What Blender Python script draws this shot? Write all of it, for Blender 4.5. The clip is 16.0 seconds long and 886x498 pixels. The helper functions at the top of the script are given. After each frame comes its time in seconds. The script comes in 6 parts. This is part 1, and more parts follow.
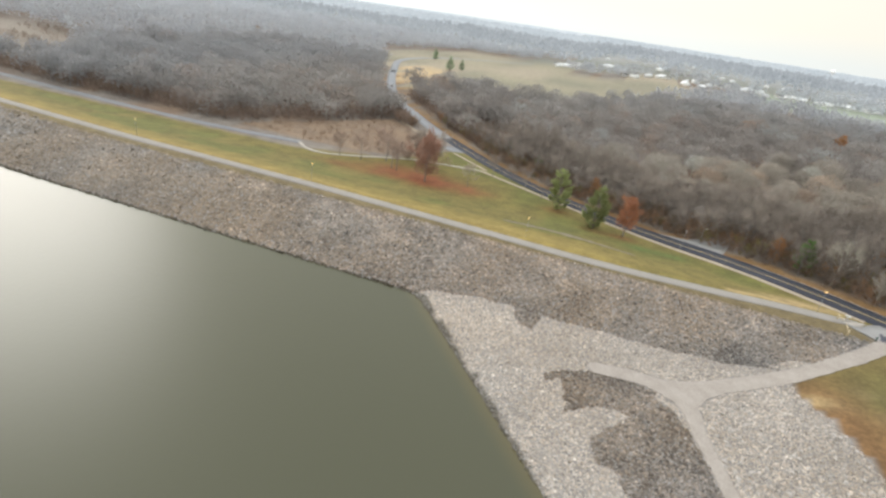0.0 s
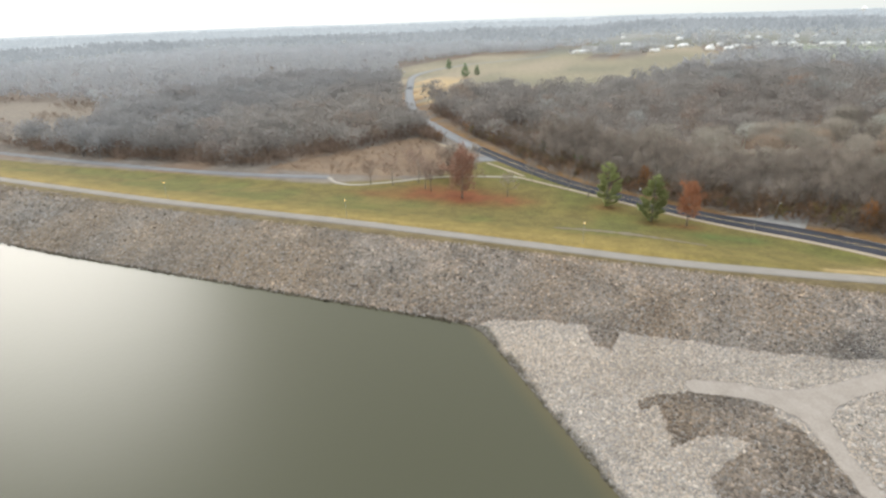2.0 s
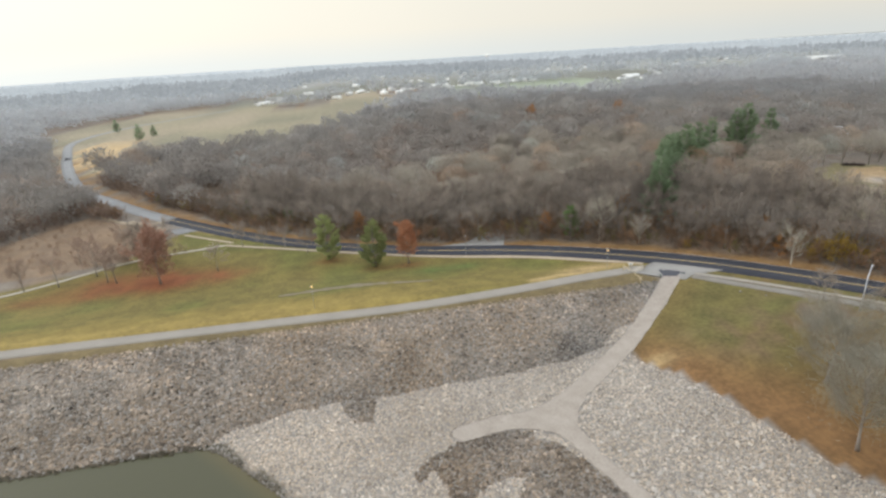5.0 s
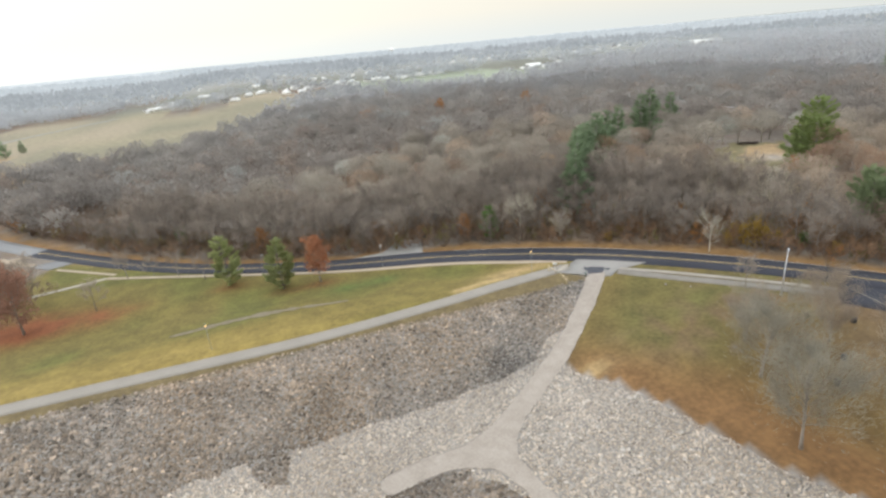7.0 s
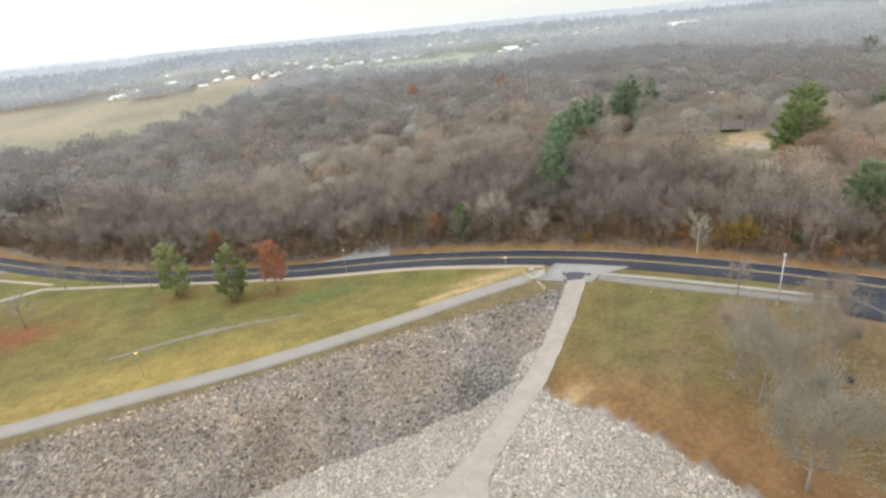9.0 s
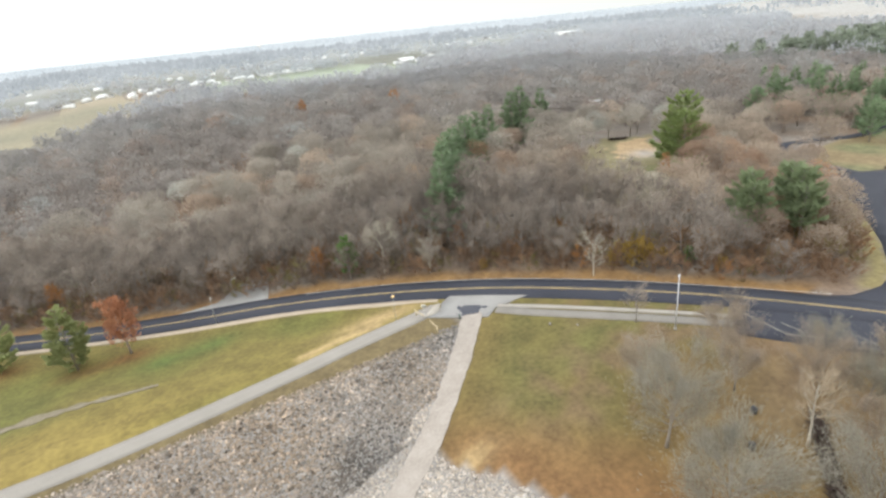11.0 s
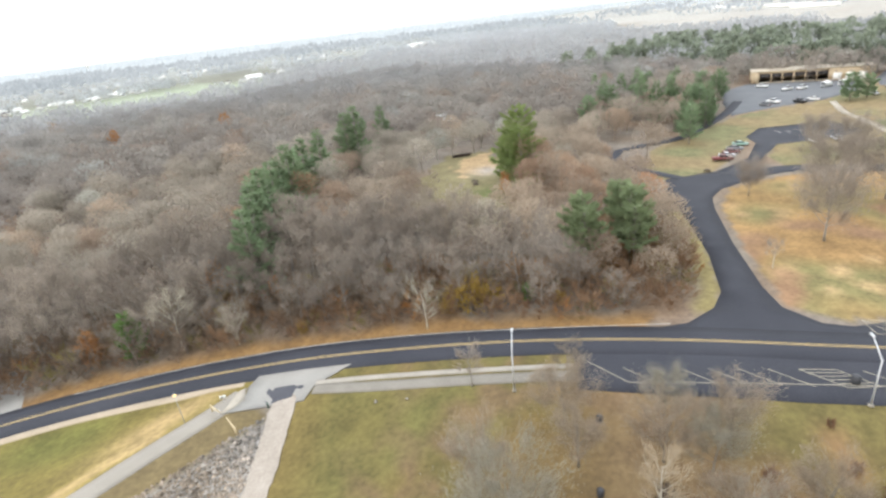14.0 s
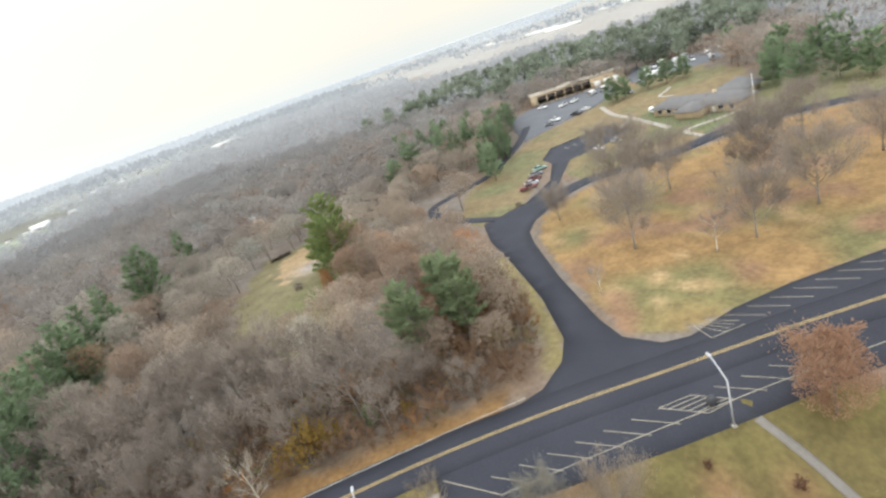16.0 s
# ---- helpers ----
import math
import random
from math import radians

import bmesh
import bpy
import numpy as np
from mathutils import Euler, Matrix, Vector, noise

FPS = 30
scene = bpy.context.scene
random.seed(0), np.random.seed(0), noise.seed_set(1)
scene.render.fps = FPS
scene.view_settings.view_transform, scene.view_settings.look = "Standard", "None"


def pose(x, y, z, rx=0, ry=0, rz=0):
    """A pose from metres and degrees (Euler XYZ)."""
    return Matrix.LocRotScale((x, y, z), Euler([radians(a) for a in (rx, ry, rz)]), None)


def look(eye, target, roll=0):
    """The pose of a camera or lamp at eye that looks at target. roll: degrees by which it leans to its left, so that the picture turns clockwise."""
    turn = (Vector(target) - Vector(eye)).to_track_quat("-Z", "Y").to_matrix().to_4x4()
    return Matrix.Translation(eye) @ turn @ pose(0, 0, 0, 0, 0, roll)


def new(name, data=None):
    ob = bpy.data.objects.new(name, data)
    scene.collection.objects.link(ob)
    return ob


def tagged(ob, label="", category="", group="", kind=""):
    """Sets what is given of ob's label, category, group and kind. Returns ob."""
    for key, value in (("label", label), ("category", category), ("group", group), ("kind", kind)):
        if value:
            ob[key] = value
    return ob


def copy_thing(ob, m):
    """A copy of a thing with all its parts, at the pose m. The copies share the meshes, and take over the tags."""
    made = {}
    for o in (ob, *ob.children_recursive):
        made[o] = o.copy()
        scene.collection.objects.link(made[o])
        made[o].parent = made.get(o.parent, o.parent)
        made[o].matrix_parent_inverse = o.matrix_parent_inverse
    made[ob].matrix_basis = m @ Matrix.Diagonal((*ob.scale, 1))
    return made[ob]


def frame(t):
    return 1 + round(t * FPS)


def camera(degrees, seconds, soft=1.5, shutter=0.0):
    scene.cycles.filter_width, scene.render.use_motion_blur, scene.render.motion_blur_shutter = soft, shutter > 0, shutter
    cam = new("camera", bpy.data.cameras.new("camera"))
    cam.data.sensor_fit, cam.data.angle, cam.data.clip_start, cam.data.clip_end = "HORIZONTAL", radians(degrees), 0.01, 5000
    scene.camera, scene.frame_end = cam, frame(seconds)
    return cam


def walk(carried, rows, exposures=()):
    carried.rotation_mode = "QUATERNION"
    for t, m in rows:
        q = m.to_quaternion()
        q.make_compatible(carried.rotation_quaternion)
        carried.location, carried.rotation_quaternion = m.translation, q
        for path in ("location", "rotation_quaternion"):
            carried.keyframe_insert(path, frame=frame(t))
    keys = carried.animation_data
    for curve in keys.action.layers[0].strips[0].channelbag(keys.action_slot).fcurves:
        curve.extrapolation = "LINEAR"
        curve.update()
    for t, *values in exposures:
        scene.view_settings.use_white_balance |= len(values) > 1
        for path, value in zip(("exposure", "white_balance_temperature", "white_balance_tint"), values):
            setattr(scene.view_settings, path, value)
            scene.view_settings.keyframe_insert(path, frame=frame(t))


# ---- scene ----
cam = camera(78.9, 16.0, 2.6)
METRES, EYE, TILT, LEAN, TURN = 96.0, 56.0, -24.25, -7.75, 20.4
ROWS = [
    (0.0, 0.0, 0.0, 0.0, 0.0, 0.0, 0.0),
    (0.5, -0.0054, 0.0261, 0.0129, 0.24, 0.03, 0.05),
    (1.0, -0.0114, 0.0501, 0.0268, 0.31, 0.2, 0.1),
    (1.5, -0.0176, 0.0729, 0.0374, 0.6, 0.46, 0.23),
    (2.0, -0.0251, 0.0957, 0.0446, 4.28, 1.14, 8.56),
    (2.5, -0.0293, 0.1182, 0.0529, 7.21, 2.07, 15.78),
    (3.0, -0.0294, 0.1397, 0.0608, 0.95, 2.51, 19.42),
    (3.5, -0.0238, 0.1591, 0.0693, -5.08, 2.17, 20.94),
    (4.0, -0.0151, 0.177, 0.0763, -10.68, 1.41, 20.8),
    (4.5, -0.0053, 0.1923, 0.083, -16.37, 0.43, 20.42),
    (5.0, 0.0075, 0.2081, 0.0889, -25.26, -1.96, 21.57),
    (7.5, 0.1054, 0.3076, 0.1199, -35.32, -6.77, 25.62),
    (8.0, 0.1298, 0.323, 0.1257, -35.96, -7.24, 25.2),
    (8.5, 0.1557, 0.3403, 0.1281, -34.45, -7.58, 24.7),
    (9.0, 0.1826, 0.3587, 0.1285, -37.05, -8.95, 26.6),
    (9.5, 0.2132, 0.3761, 0.1296, -43.95, -11.51, 29.21),
    (12.0, 0.3804, 0.414, 0.1224, -52.98, -15.37, 27.94),
    (12.5, 0.4141, 0.4149, 0.1179, -63.14, -19.07, 27.75),
    (13.0, 0.45, 0.4157, 0.1103, -59.91, -18.01, 27.49),
    (13.5, 0.4861, 0.4166, 0.1027, -59.53, -18.18, 28.59),
    (14.0, 0.5244, 0.4138, 0.096, -64.05, -20.09, 31.39),
    (14.5, 0.5642, 0.4094, 0.0878, -70.24, -22.53, 34.47),
    (15.0, 0.6044, 0.4005, 0.0795, -76.63, -24.7, 38.0),
    (15.5, 0.6434, 0.3871, 0.0709, -83.12, -26.83, 40.41),
    (16.0, 0.6808, 0.3654, 0.0593, -89.86, -29.39, 42.57),
]
walk(cam, [(t, pose(0, 0, EYE, TILT, LEAN, TURN) @ pose(METRES * x, METRES * y, METRES * z, 90 + pitch, roll, yaw)) for t, x, y, z, yaw, pitch, roll in ROWS], [(0.0, -0.17), (2.0, -0.19), (3.5, -0.40), (5.0, -0.35), (7.5, -0.12), (9.0, -0.02), (12.5, 0.26), (14.5, 0.32), (16.0, 0.09)])

# ---- light ----
world = bpy.data.worlds.new("overcast_sky")
scene.world = world
world.use_nodes = True
wn, wl = world.node_tree.nodes, world.node_tree.links
wn.clear()
w_out = wn.new("ShaderNodeOutputWorld")
w_back = wn.new("ShaderNodeBackground")
w_sky = wn.new("ShaderNodeTexSky")
w_sky.sky_type, w_sky.sun_disc = "NISHITA", False
w_sky.sun_elevation, w_sky.sun_rotation = radians(24), radians(-60)
w_sky.air_density, w_sky.dust_density = 1.2, 4.0
# a closed layer of thin cloud over the clear sky
w_coord = wn.new("ShaderNodeTexCoord")
w_noise = wn.new("ShaderNodeTexNoise")
w_noise.inputs["Scale"].default_value, w_noise.inputs["Detail"].default_value = 1.6, 4.0
w_ramp = wn.new("ShaderNodeValToRGB")
w_ramp.color_ramp.elements[0].position, w_ramp.color_ramp.elements[0].color = 0.3, (9.5, 9.3, 8.5, 1)
w_ramp.color_ramp.elements[1].position, w_ramp.color_ramp.elements[1].color = 0.7, (10.2, 9.8, 8.7, 1)
w_mix = wn.new("ShaderNodeMixRGB")
w_mix.inputs["Fac"].default_value = 0.9
wl.new(w_coord.outputs["Generated"], w_noise.inputs["Vector"])
wl.new(w_noise.outputs["Fac"], w_ramp.inputs["Fac"])
wl.new(w_sky.outputs["Color"], w_mix.inputs["Color1"])
wl.new(w_ramp.outputs["Color"], w_mix.inputs["Color2"])
# an overcast sky is brighter overhead than at the horizon
w_split, w_up, w_lift = wn.new("ShaderNodeSeparateXYZ"), wn.new("ShaderNodeMapRange"), wn.new("ShaderNodeMixRGB")
wl.new(w_coord.outputs["Generated"], w_split.inputs["Vector"])
wl.new(w_split.outputs["Z"], w_up.inputs["Value"])
w_up.inputs["From Min"].default_value, w_up.inputs["From Max"].default_value = 0.25, 0.85
w_up.inputs["To Min"].default_value, w_up.inputs["To Max"].default_value = 0.0, 1.0
w_lift.blend_type, w_lift.inputs["Fac"].default_value = "MULTIPLY", 1.0
wl.new(w_mix.outputs["Color"], w_lift.inputs["Color1"])
w_tone = wn.new("ShaderNodeMixRGB")      # cream at the horizon, cooler and brighter overhead
w_tone.inputs["Color1"].default_value, w_tone.inputs["Color2"].default_value = (1.46, 1.45, 1.42, 1), (2.78, 3.08, 3.62, 1)
wl.new(w_up.outputs["Result"], w_tone.inputs["Fac"])
wl.new(w_tone.outputs["Color"], w_lift.inputs["Color2"])
# the cloud is thinner toward the sun in the west, thicker in the east
w_west = wn.new("ShaderNodeMapRange")
w_west.inputs["From Min"].default_value, w_west.inputs["From Max"].default_value = -1.0, 1.0
w_west.inputs["To Min"].default_value, w_west.inputs["To Max"].default_value = 1.16, 0.70
wl.new(w_split.outputs["X"], w_west.inputs["Value"])
w_side, w_even = wn.new("ShaderNodeMixRGB"), wn.new("ShaderNodeMapRange")
w_side.blend_type = "MULTIPLY"
w_even.inputs["From Min"].default_value, w_even.inputs["From Max"].default_value = 0.15, 0.6
w_even.inputs["To Min"].default_value, w_even.inputs["To Max"].default_value = 1.0, 0.0
wl.new(w_split.outputs["Z"], w_even.inputs["Value"])
wl.new(w_even.outputs["Result"], w_side.inputs["Fac"])
wl.new(w_lift.outputs["Color"], w_side.inputs["Color1"])
wl.new(w_west.outputs["Result"], w_side.inputs["Color2"])
# bluish haze put into the sky's colour low over the horizon
w_low, w_haze = wn.new("ShaderNodeMapRange"), wn.new("ShaderNodeMixRGB")
w_low.inputs["From Min"].default_value, w_low.inputs["From Max"].default_value = 0.0, 0.04
w_low.inputs["To Min"].default_value, w_low.inputs["To Max"].default_value = 1.0, 0.0
wl.new(w_split.outputs["Z"], w_low.inputs["Value"])
w_haze.blend_type, w_haze.inputs["Color2"].default_value = "MULTIPLY", (0.90, 0.97, 1.06, 1)
wl.new(w_low.outputs["Result"], w_haze.inputs["Fac"])
wl.new(w_side.outputs["Color"], w_haze.inputs["Color1"])
wl.new(w_haze.outputs["Color"], w_back.inputs["Color"])
w_back.inputs["Strength"].default_value = 0.1
wl.new(w_back.outputs["Background"], w_out.inputs["Surface"])

sun_data = bpy.data.lights.new("sun", "SUN")
sun_data.energy, sun_data.angle, sun_data.color = 1.0, radians(24), (1.0, 0.985, 0.96)
sun = new("sun", sun_data)
SUN_FROM = (-87, 50, 44)
sun.matrix_world = look(SUN_FROM, (0, 0, 0))

# ---- materials ----


def material(name, colours, fine=6.0, coarse=0.3, rough=0.9, bump=0.0, attribute="", by_object=0.0, by_island=0.0, metal=0.0, spread=0.5, thin=False):
    """Two colours mixed by noise at two scales (per metre), times a colour attribute if one is named."""
    mat = bpy.data.materials.new(name)
    mat.use_nodes = True
    n, l = mat.node_tree.nodes, mat.node_tree.links
    bsdf = n["Principled BSDF"]
    bsdf.inputs["Roughness"].default_value, bsdf.inputs["Metallic"].default_value = rough, metal
    bsdf.inputs["Specular IOR Level"].default_value = 0.3
    geo = n.new("ShaderNodeNewGeometry")
    small, big = n.new("ShaderNodeTexNoise"), n.new("ShaderNodeTexNoise")
    small.inputs["Scale"].default_value, small.inputs["Detail"].default_value = fine, 5.0
    big.inputs["Scale"].default_value, big.inputs["Detail"].default_value = coarse, 4.0
    for tex in (small, big):
        l.new(geo.outputs["Position"], tex.inputs["Vector"])
    mean = n.new("ShaderNodeMath")
    mean.operation = "ADD"
    l.new(small.outputs["Fac"], mean.inputs[0])
    l.new(big.outputs["Fac"], mean.inputs[1])
    half = n.new("ShaderNodeMapRange")
    half.inputs["From Min"].default_value, half.inputs["From Max"].default_value = 1 - spread, 1 + spread
    l.new(mean.outputs[0], half.inputs["Value"])
    mix = n.new("ShaderNodeMixRGB")
    mix.inputs["Color1"].default_value, mix.inputs["Color2"].default_value = (*colours[0], 1), (*colours[1], 1)
    l.new(half.outputs["Result"], mix.inputs["Fac"])
    colour = mix.outputs["Color"]
    if attribute:
        att = n.new("ShaderNodeAttribute")
        att.attribute_name = attribute
        mul = n.new("ShaderNodeMixRGB")
        mul.blend_type, mul.inputs["Fac"].default_value = "MULTIPLY", 1.0
        l.new(colour, mul.inputs["Color1"])
        l.new(att.outputs["Color"], mul.inputs["Color2"])
        colour = mul.outputs["Color"]
    if by_object or by_island:
        hsv, vary = n.new("ShaderNodeHueSaturation"), n.new("ShaderNodeMapRange")
        amount = by_object or by_island
        vary.inputs["To Min"].default_value, vary.inputs["To Max"].default_value = 1 - amount, 1 + amount
        if by_object:
            l.new(n.new("ShaderNodeObjectInfo").outputs["Random"], vary.inputs["Value"])
        else:
            l.new(geo.outputs["Random Per Island"], vary.inputs["Value"])
        l.new(vary.outputs["Result"], hsv.inputs["Value"])
        l.new(colour, hsv.inputs["Color"])
        colour = hsv.outputs["Color"]
    l.new(colour, bsdf.inputs["Base Color"])
    if thin:                    # leaves, needles and twigs pass light through
        leaf, pass_on, both = n.new("ShaderNodeBsdfDiffuse"), n.new("ShaderNodeBsdfTranslucent"), n.new("ShaderNodeMixShader")
        both.inputs["Fac"].default_value = 0.45
        l.new(colour, leaf.inputs["Color"])
        l.new(colour, pass_on.inputs["Color"])
        l.new(leaf.outputs["BSDF"], both.inputs[1])
        l.new(pass_on.outputs["BSDF"], both.inputs[2])
        l.new(both.outputs["Shader"], n["Material Output"].inputs["Surface"])
    if bump:
        b = n.new("ShaderNodeBump")
        b.inputs["Strength"].default_value, b.inputs["Distance"].default_value = bump, 0.08
        l.new(small.outputs["Fac"], b.inputs["Height"])
        l.new(b.outputs["Normal"], bsdf.inputs["Normal"])
    return mat


M_ground = material("ground_cover", ((0.72, 0.70, 0.68), (1.26, 1.24, 1.20)), 1.3, 0.25, 0.95, 0.6, "tint", spread=0.27)
M_asphalt = material("asphalt", ((0.015, 0.016, 0.023), (0.039, 0.04, 0.05)), 5.0, 0.09, 0.78, 0.1, spread=0.42)
M_old_asphalt = material("old_asphalt", ((0.125, 0.125, 0.128), (0.20, 0.197, 0.195)), 5.0, 0.15, 0.85, 0.1)
M_apron = material("bleached_asphalt", ((0.19, 0.18, 0.168), (0.262, 0.248, 0.23)), 4.0, 0.3, 0.85, 0.1)
M_far_road = material("pale_old_asphalt", ((0.165, 0.165, 0.167), (0.235, 0.233, 0.232)), 4.0, 0.1, 0.85)
M_bay = material("worn_bay_paint", ((0.24, 0.21, 0.165), (0.45, 0.40, 0.31)), 3.0, 0.6, 0.7)
M_yard = material("yard_asphalt", ((0.08, 0.083, 0.092), (0.13, 0.132, 0.14)), 5.0, 0.12, 0.8)
M_track = material("pale_crushed_stone", ((0.222, 0.188, 0.158), (0.318, 0.277, 0.238)), 3.0, 0.45, 0.95, 0.5, spread=0.36)
M_patch = material("asphalt_patch", ((0.045, 0.045, 0.055), (0.07, 0.07, 0.08)), 6.0, 0.5, 0.8)
M_concrete = material("concrete", ((0.255, 0.226, 0.188), (0.37, 0.332, 0.28)), 3.0, 0.4, 0.85)
M_gravel = material("crushed_stone", ((0.19, 0.17, 0.145), (0.262, 0.237, 0.207)), 5.0, 0.25, 0.95, 0.3)
M_walk = material("worn_concrete", ((0.145, 0.13, 0.112), (0.205, 0.187, 0.162)), 3.0, 0.4, 0.9)
M_sand = material("sandy_gravel", ((0.25, 0.20, 0.145), (0.36, 0.295, 0.22)), 3.0, 0.3, 0.95, 0.2)
M_kerb = material("dull_kerb_concrete", ((0.21, 0.188, 0.16), (0.31, 0.28, 0.243)), 3.0, 0.4, 0.9)
M_yellow = material("road_paint_yellow", ((0.36, 0.255, 0.10), (0.52, 0.375, 0.17)), 6.0, 0.6, 0.7)
M_white = material("road_paint_white", ((0.36, 0.35, 0.32), (0.55, 0.53, 0.48)), 6.0, 0.6, 0.7)
M_stone = material("weathered_limestone", ((0.75, 0.74, 0.73), (1.25, 1.24, 1.22)), 9.0, 1.2, 0.95, 0.3, "tint")
M_bark = material("bark", ((0.165, 0.147, 0.13), (0.29, 0.262, 0.235)), 4.0, 0.8, 0.95, 0.3, by_object=0.2)
M_twigs = material("bare_twigs", ((0.208, 0.175, 0.147), (0.328, 0.284, 0.245)), 1.5, 0.1, 0.95, by_object=0.25, thin=True)
M_woods = material("woods_twigs", ((0.8, 0.78, 0.76), (1.2, 1.18, 1.16)), 0.8, 0.03, 0.95, attribute="tint", thin=True)
M_needles = material("pine_needles", ((0.17, 0.23, 0.14), (0.275, 0.35, 0.215)), 2.0, 0.3, 0.9, by_object=0.2, thin=True)
M_young_needles = material("light_pine_needles", ((0.26, 0.29, 0.125), (0.37, 0.395, 0.185)), 2.0, 0.3, 0.9, by_object=0.15, thin=True)
M_rust = material("rust_leaves", ((0.33, 0.15, 0.085), (0.48, 0.25, 0.15)), 2.0, 0.4, 0.9, by_object=0.2, thin=True)
M_white_bark = material("pale_bark", ((0.42, 0.38, 0.32), (0.62, 0.58, 0.50)), 3.0, 0.7, 0.9)
M_metal = material("galvanised_steel", ((0.42, 0.43, 0.45), (0.55, 0.56, 0.58)), 3.0, 0.5, 0.5, metal=0.3)

M_water = bpy.data.materials.new("lake_water")
M_water.use_nodes = True
n_, l_ = M_water.node_tree.nodes, M_water.node_tree.links
b_ = n_["Principled BSDF"]
b_.inputs["Base Color"].default_value, b_.inputs["Roughness"].default_value = (0.044, 0.042, 0.018, 1), 0.33
b_.inputs["IOR"].default_value = 1.37
g_, r_, bp_ = n_.new("ShaderNodeNewGeometry"), n_.new("ShaderNodeTexNoise"), n_.new("ShaderNodeBump")
r_.inputs["Scale"].default_value, r_.inputs["Detail"].default_value = 0.9, 3.0
bp_.inputs["Strength"].default_value, bp_.inputs["Distance"].default_value = 0.12, 0.1
l_.new(g_.outputs["Position"], r_.inputs["Vector"])
l_.new(r_.outputs["Fac"], bp_.inputs["Height"])
l_.new(bp_.outputs["Normal"], b_.inputs["Normal"])
# stirred-up brown silt in the shallows along the berm
silt_dot, silt_in, silt = n_.new("ShaderNodeVectorMath"), n_.new("ShaderNodeMapRange"), n_.new("ShaderNodeMixRGB")
silt_dot.operation = "DOT_PRODUCT"
silt_dot.inputs[1].default_value = (38 / 50.3, 33 / 50.3, 0)
l_.new(g_.outputs["Position"], silt_dot.inputs[0])
silt_in.interpolation_type = "SMOOTHSTEP"
silt_in.inputs["From Min"].default_value, silt_in.inputs["From Max"].default_value = 34.0, 38.0
l_.new(silt_dot.outputs["Value"], silt_in.inputs["Value"])
silt.inputs["Color1"].default_value, silt.inputs["Color2"].default_value = (0.044, 0.042, 0.018, 1), (0.07, 0.056, 0.02, 1)
l_.new(silt_in.outputs["Result"], silt.inputs["Fac"])
l_.new(silt.outputs["Color"], b_.inputs["Base Color"])

# ---- shape of the land ----


def soft_min(a, b, k=3.0):
    return -np.logaddexp(-a * k, -b * k) / k


def soft_max(a, b, k=3.0):
    return np.logaddexp(a * k, b * k) / k


def height(x, y):
    """Height of the ground at (x, y); the lake's surface is z = 0."""
    x, y = np.asarray(x, float), np.asarray(y, float)
    # natural ground: a low valley floor that rises to the eastern shoulder
    s = ((x - 40) + 0.12 * (y - 95)) / 50
    s = np.clip(soft_min(s, np.float64(1.0), 9.0), -3, 1)
    land = 1.5 + soft_max(2.0 + 6.1 * s, np.float64(0.0), 1.6)
    land = land - 2.0 * np.clip((x - 140) / 60, 0, 1) - 1.5 * np.clip((np.hypot(x, y) - 330) / 400, 0, 1)
    # the shore berm on the lake side, by the distance inland from the shore
    d = ((x + 33) * 38 + (y - 95) * 33) / 50.3
    berm = np.where(d > 0, 0.02 + 0.24 * np.clip(d / 0.9, 0, 1) + 0.017 * d + 0.0006 * d * d, 0.02 + 0.35 * d)
    berm = np.clip(berm + 0.2 * np.clip(d - 55, 0, None), -6, 30)
    lake = np.clip((118 - y) / 8, 0, 1)
    ground = land + (soft_min(land, berm, 2.0) - land) * lake
    # the dam: rock slope to the lake, level crest, grass slope to the valley
    bend = 2.6 * np.clip((-150 - x) / 50, 0, None) ** 1.2      # the dam swings away in the west
    dam = np.interp(y - bend, [20, 95, 118.3, 119, 126.6, 128, 142, 160, 230], [-9, 0.0, 6.1, 6.5, 6.5, 6.3, 3.7, 1.2, -9])
    dam = dam - 0.16 * np.clip(x - 54, 0, None)
    return soft_max(ground, dam, 4.0)

rng = np.random.default_rng(7)


def smooth(points, step=2.0):
    """Points along a smooth line through the given ones, about step metres apart."""
    p = np.array(points, float)
    p = np.vstack([2 * p[0] - p[1], p, 2 * p[-1] - p[-2]])
    out = []
    for i in range(1, len(p) - 2):
        count = max(2, int(np.linalg.norm(p[i + 1] - p[i]) / step))
        for u in np.arange(count) / count:
            a, b, c, d = p[i - 1], p[i], p[i + 1], p[i + 2]
            out.append(0.5 * (2 * b + (c - a) * u + (2 * a - 5 * b + 4 * c - d) * u * u + (3 * b - a - 3 * c + d) * u ** 3))
    return np.array(out + [p[-2]])


def away(x, y, line):
    """Distance of points from a line of points."""
    x, y = np.asarray(x, float), np.asarray(y, float)
    best = np.full(x.shape, 1e9)
    for a, b in zip(line[:-1], line[1:]):
        e = b - a
        u = np.clip(((x - a[0]) * e[0] + (y - a[1]) * e[1]) / max(e @ e, 1e-9), 0, 1)
        best = np.minimum(best, np.hypot(x - a[0] - u * e[0], y - a[1] - u * e[1]))
    return best


def inside(x, y, poly):
    x, y = np.asarray(x, float), np.asarray(y, float)
    odd = np.zeros(x.shape, bool)
    for (ax, ay), (bx, by) in zip(poly, poly[1:] + poly[:1]):
        cross = (ay > y) != (by > y)
        odd ^= cross & (x < (bx - ax) * (y - ay) / ((by - ay) or 1e-9) + ax)
    return odd


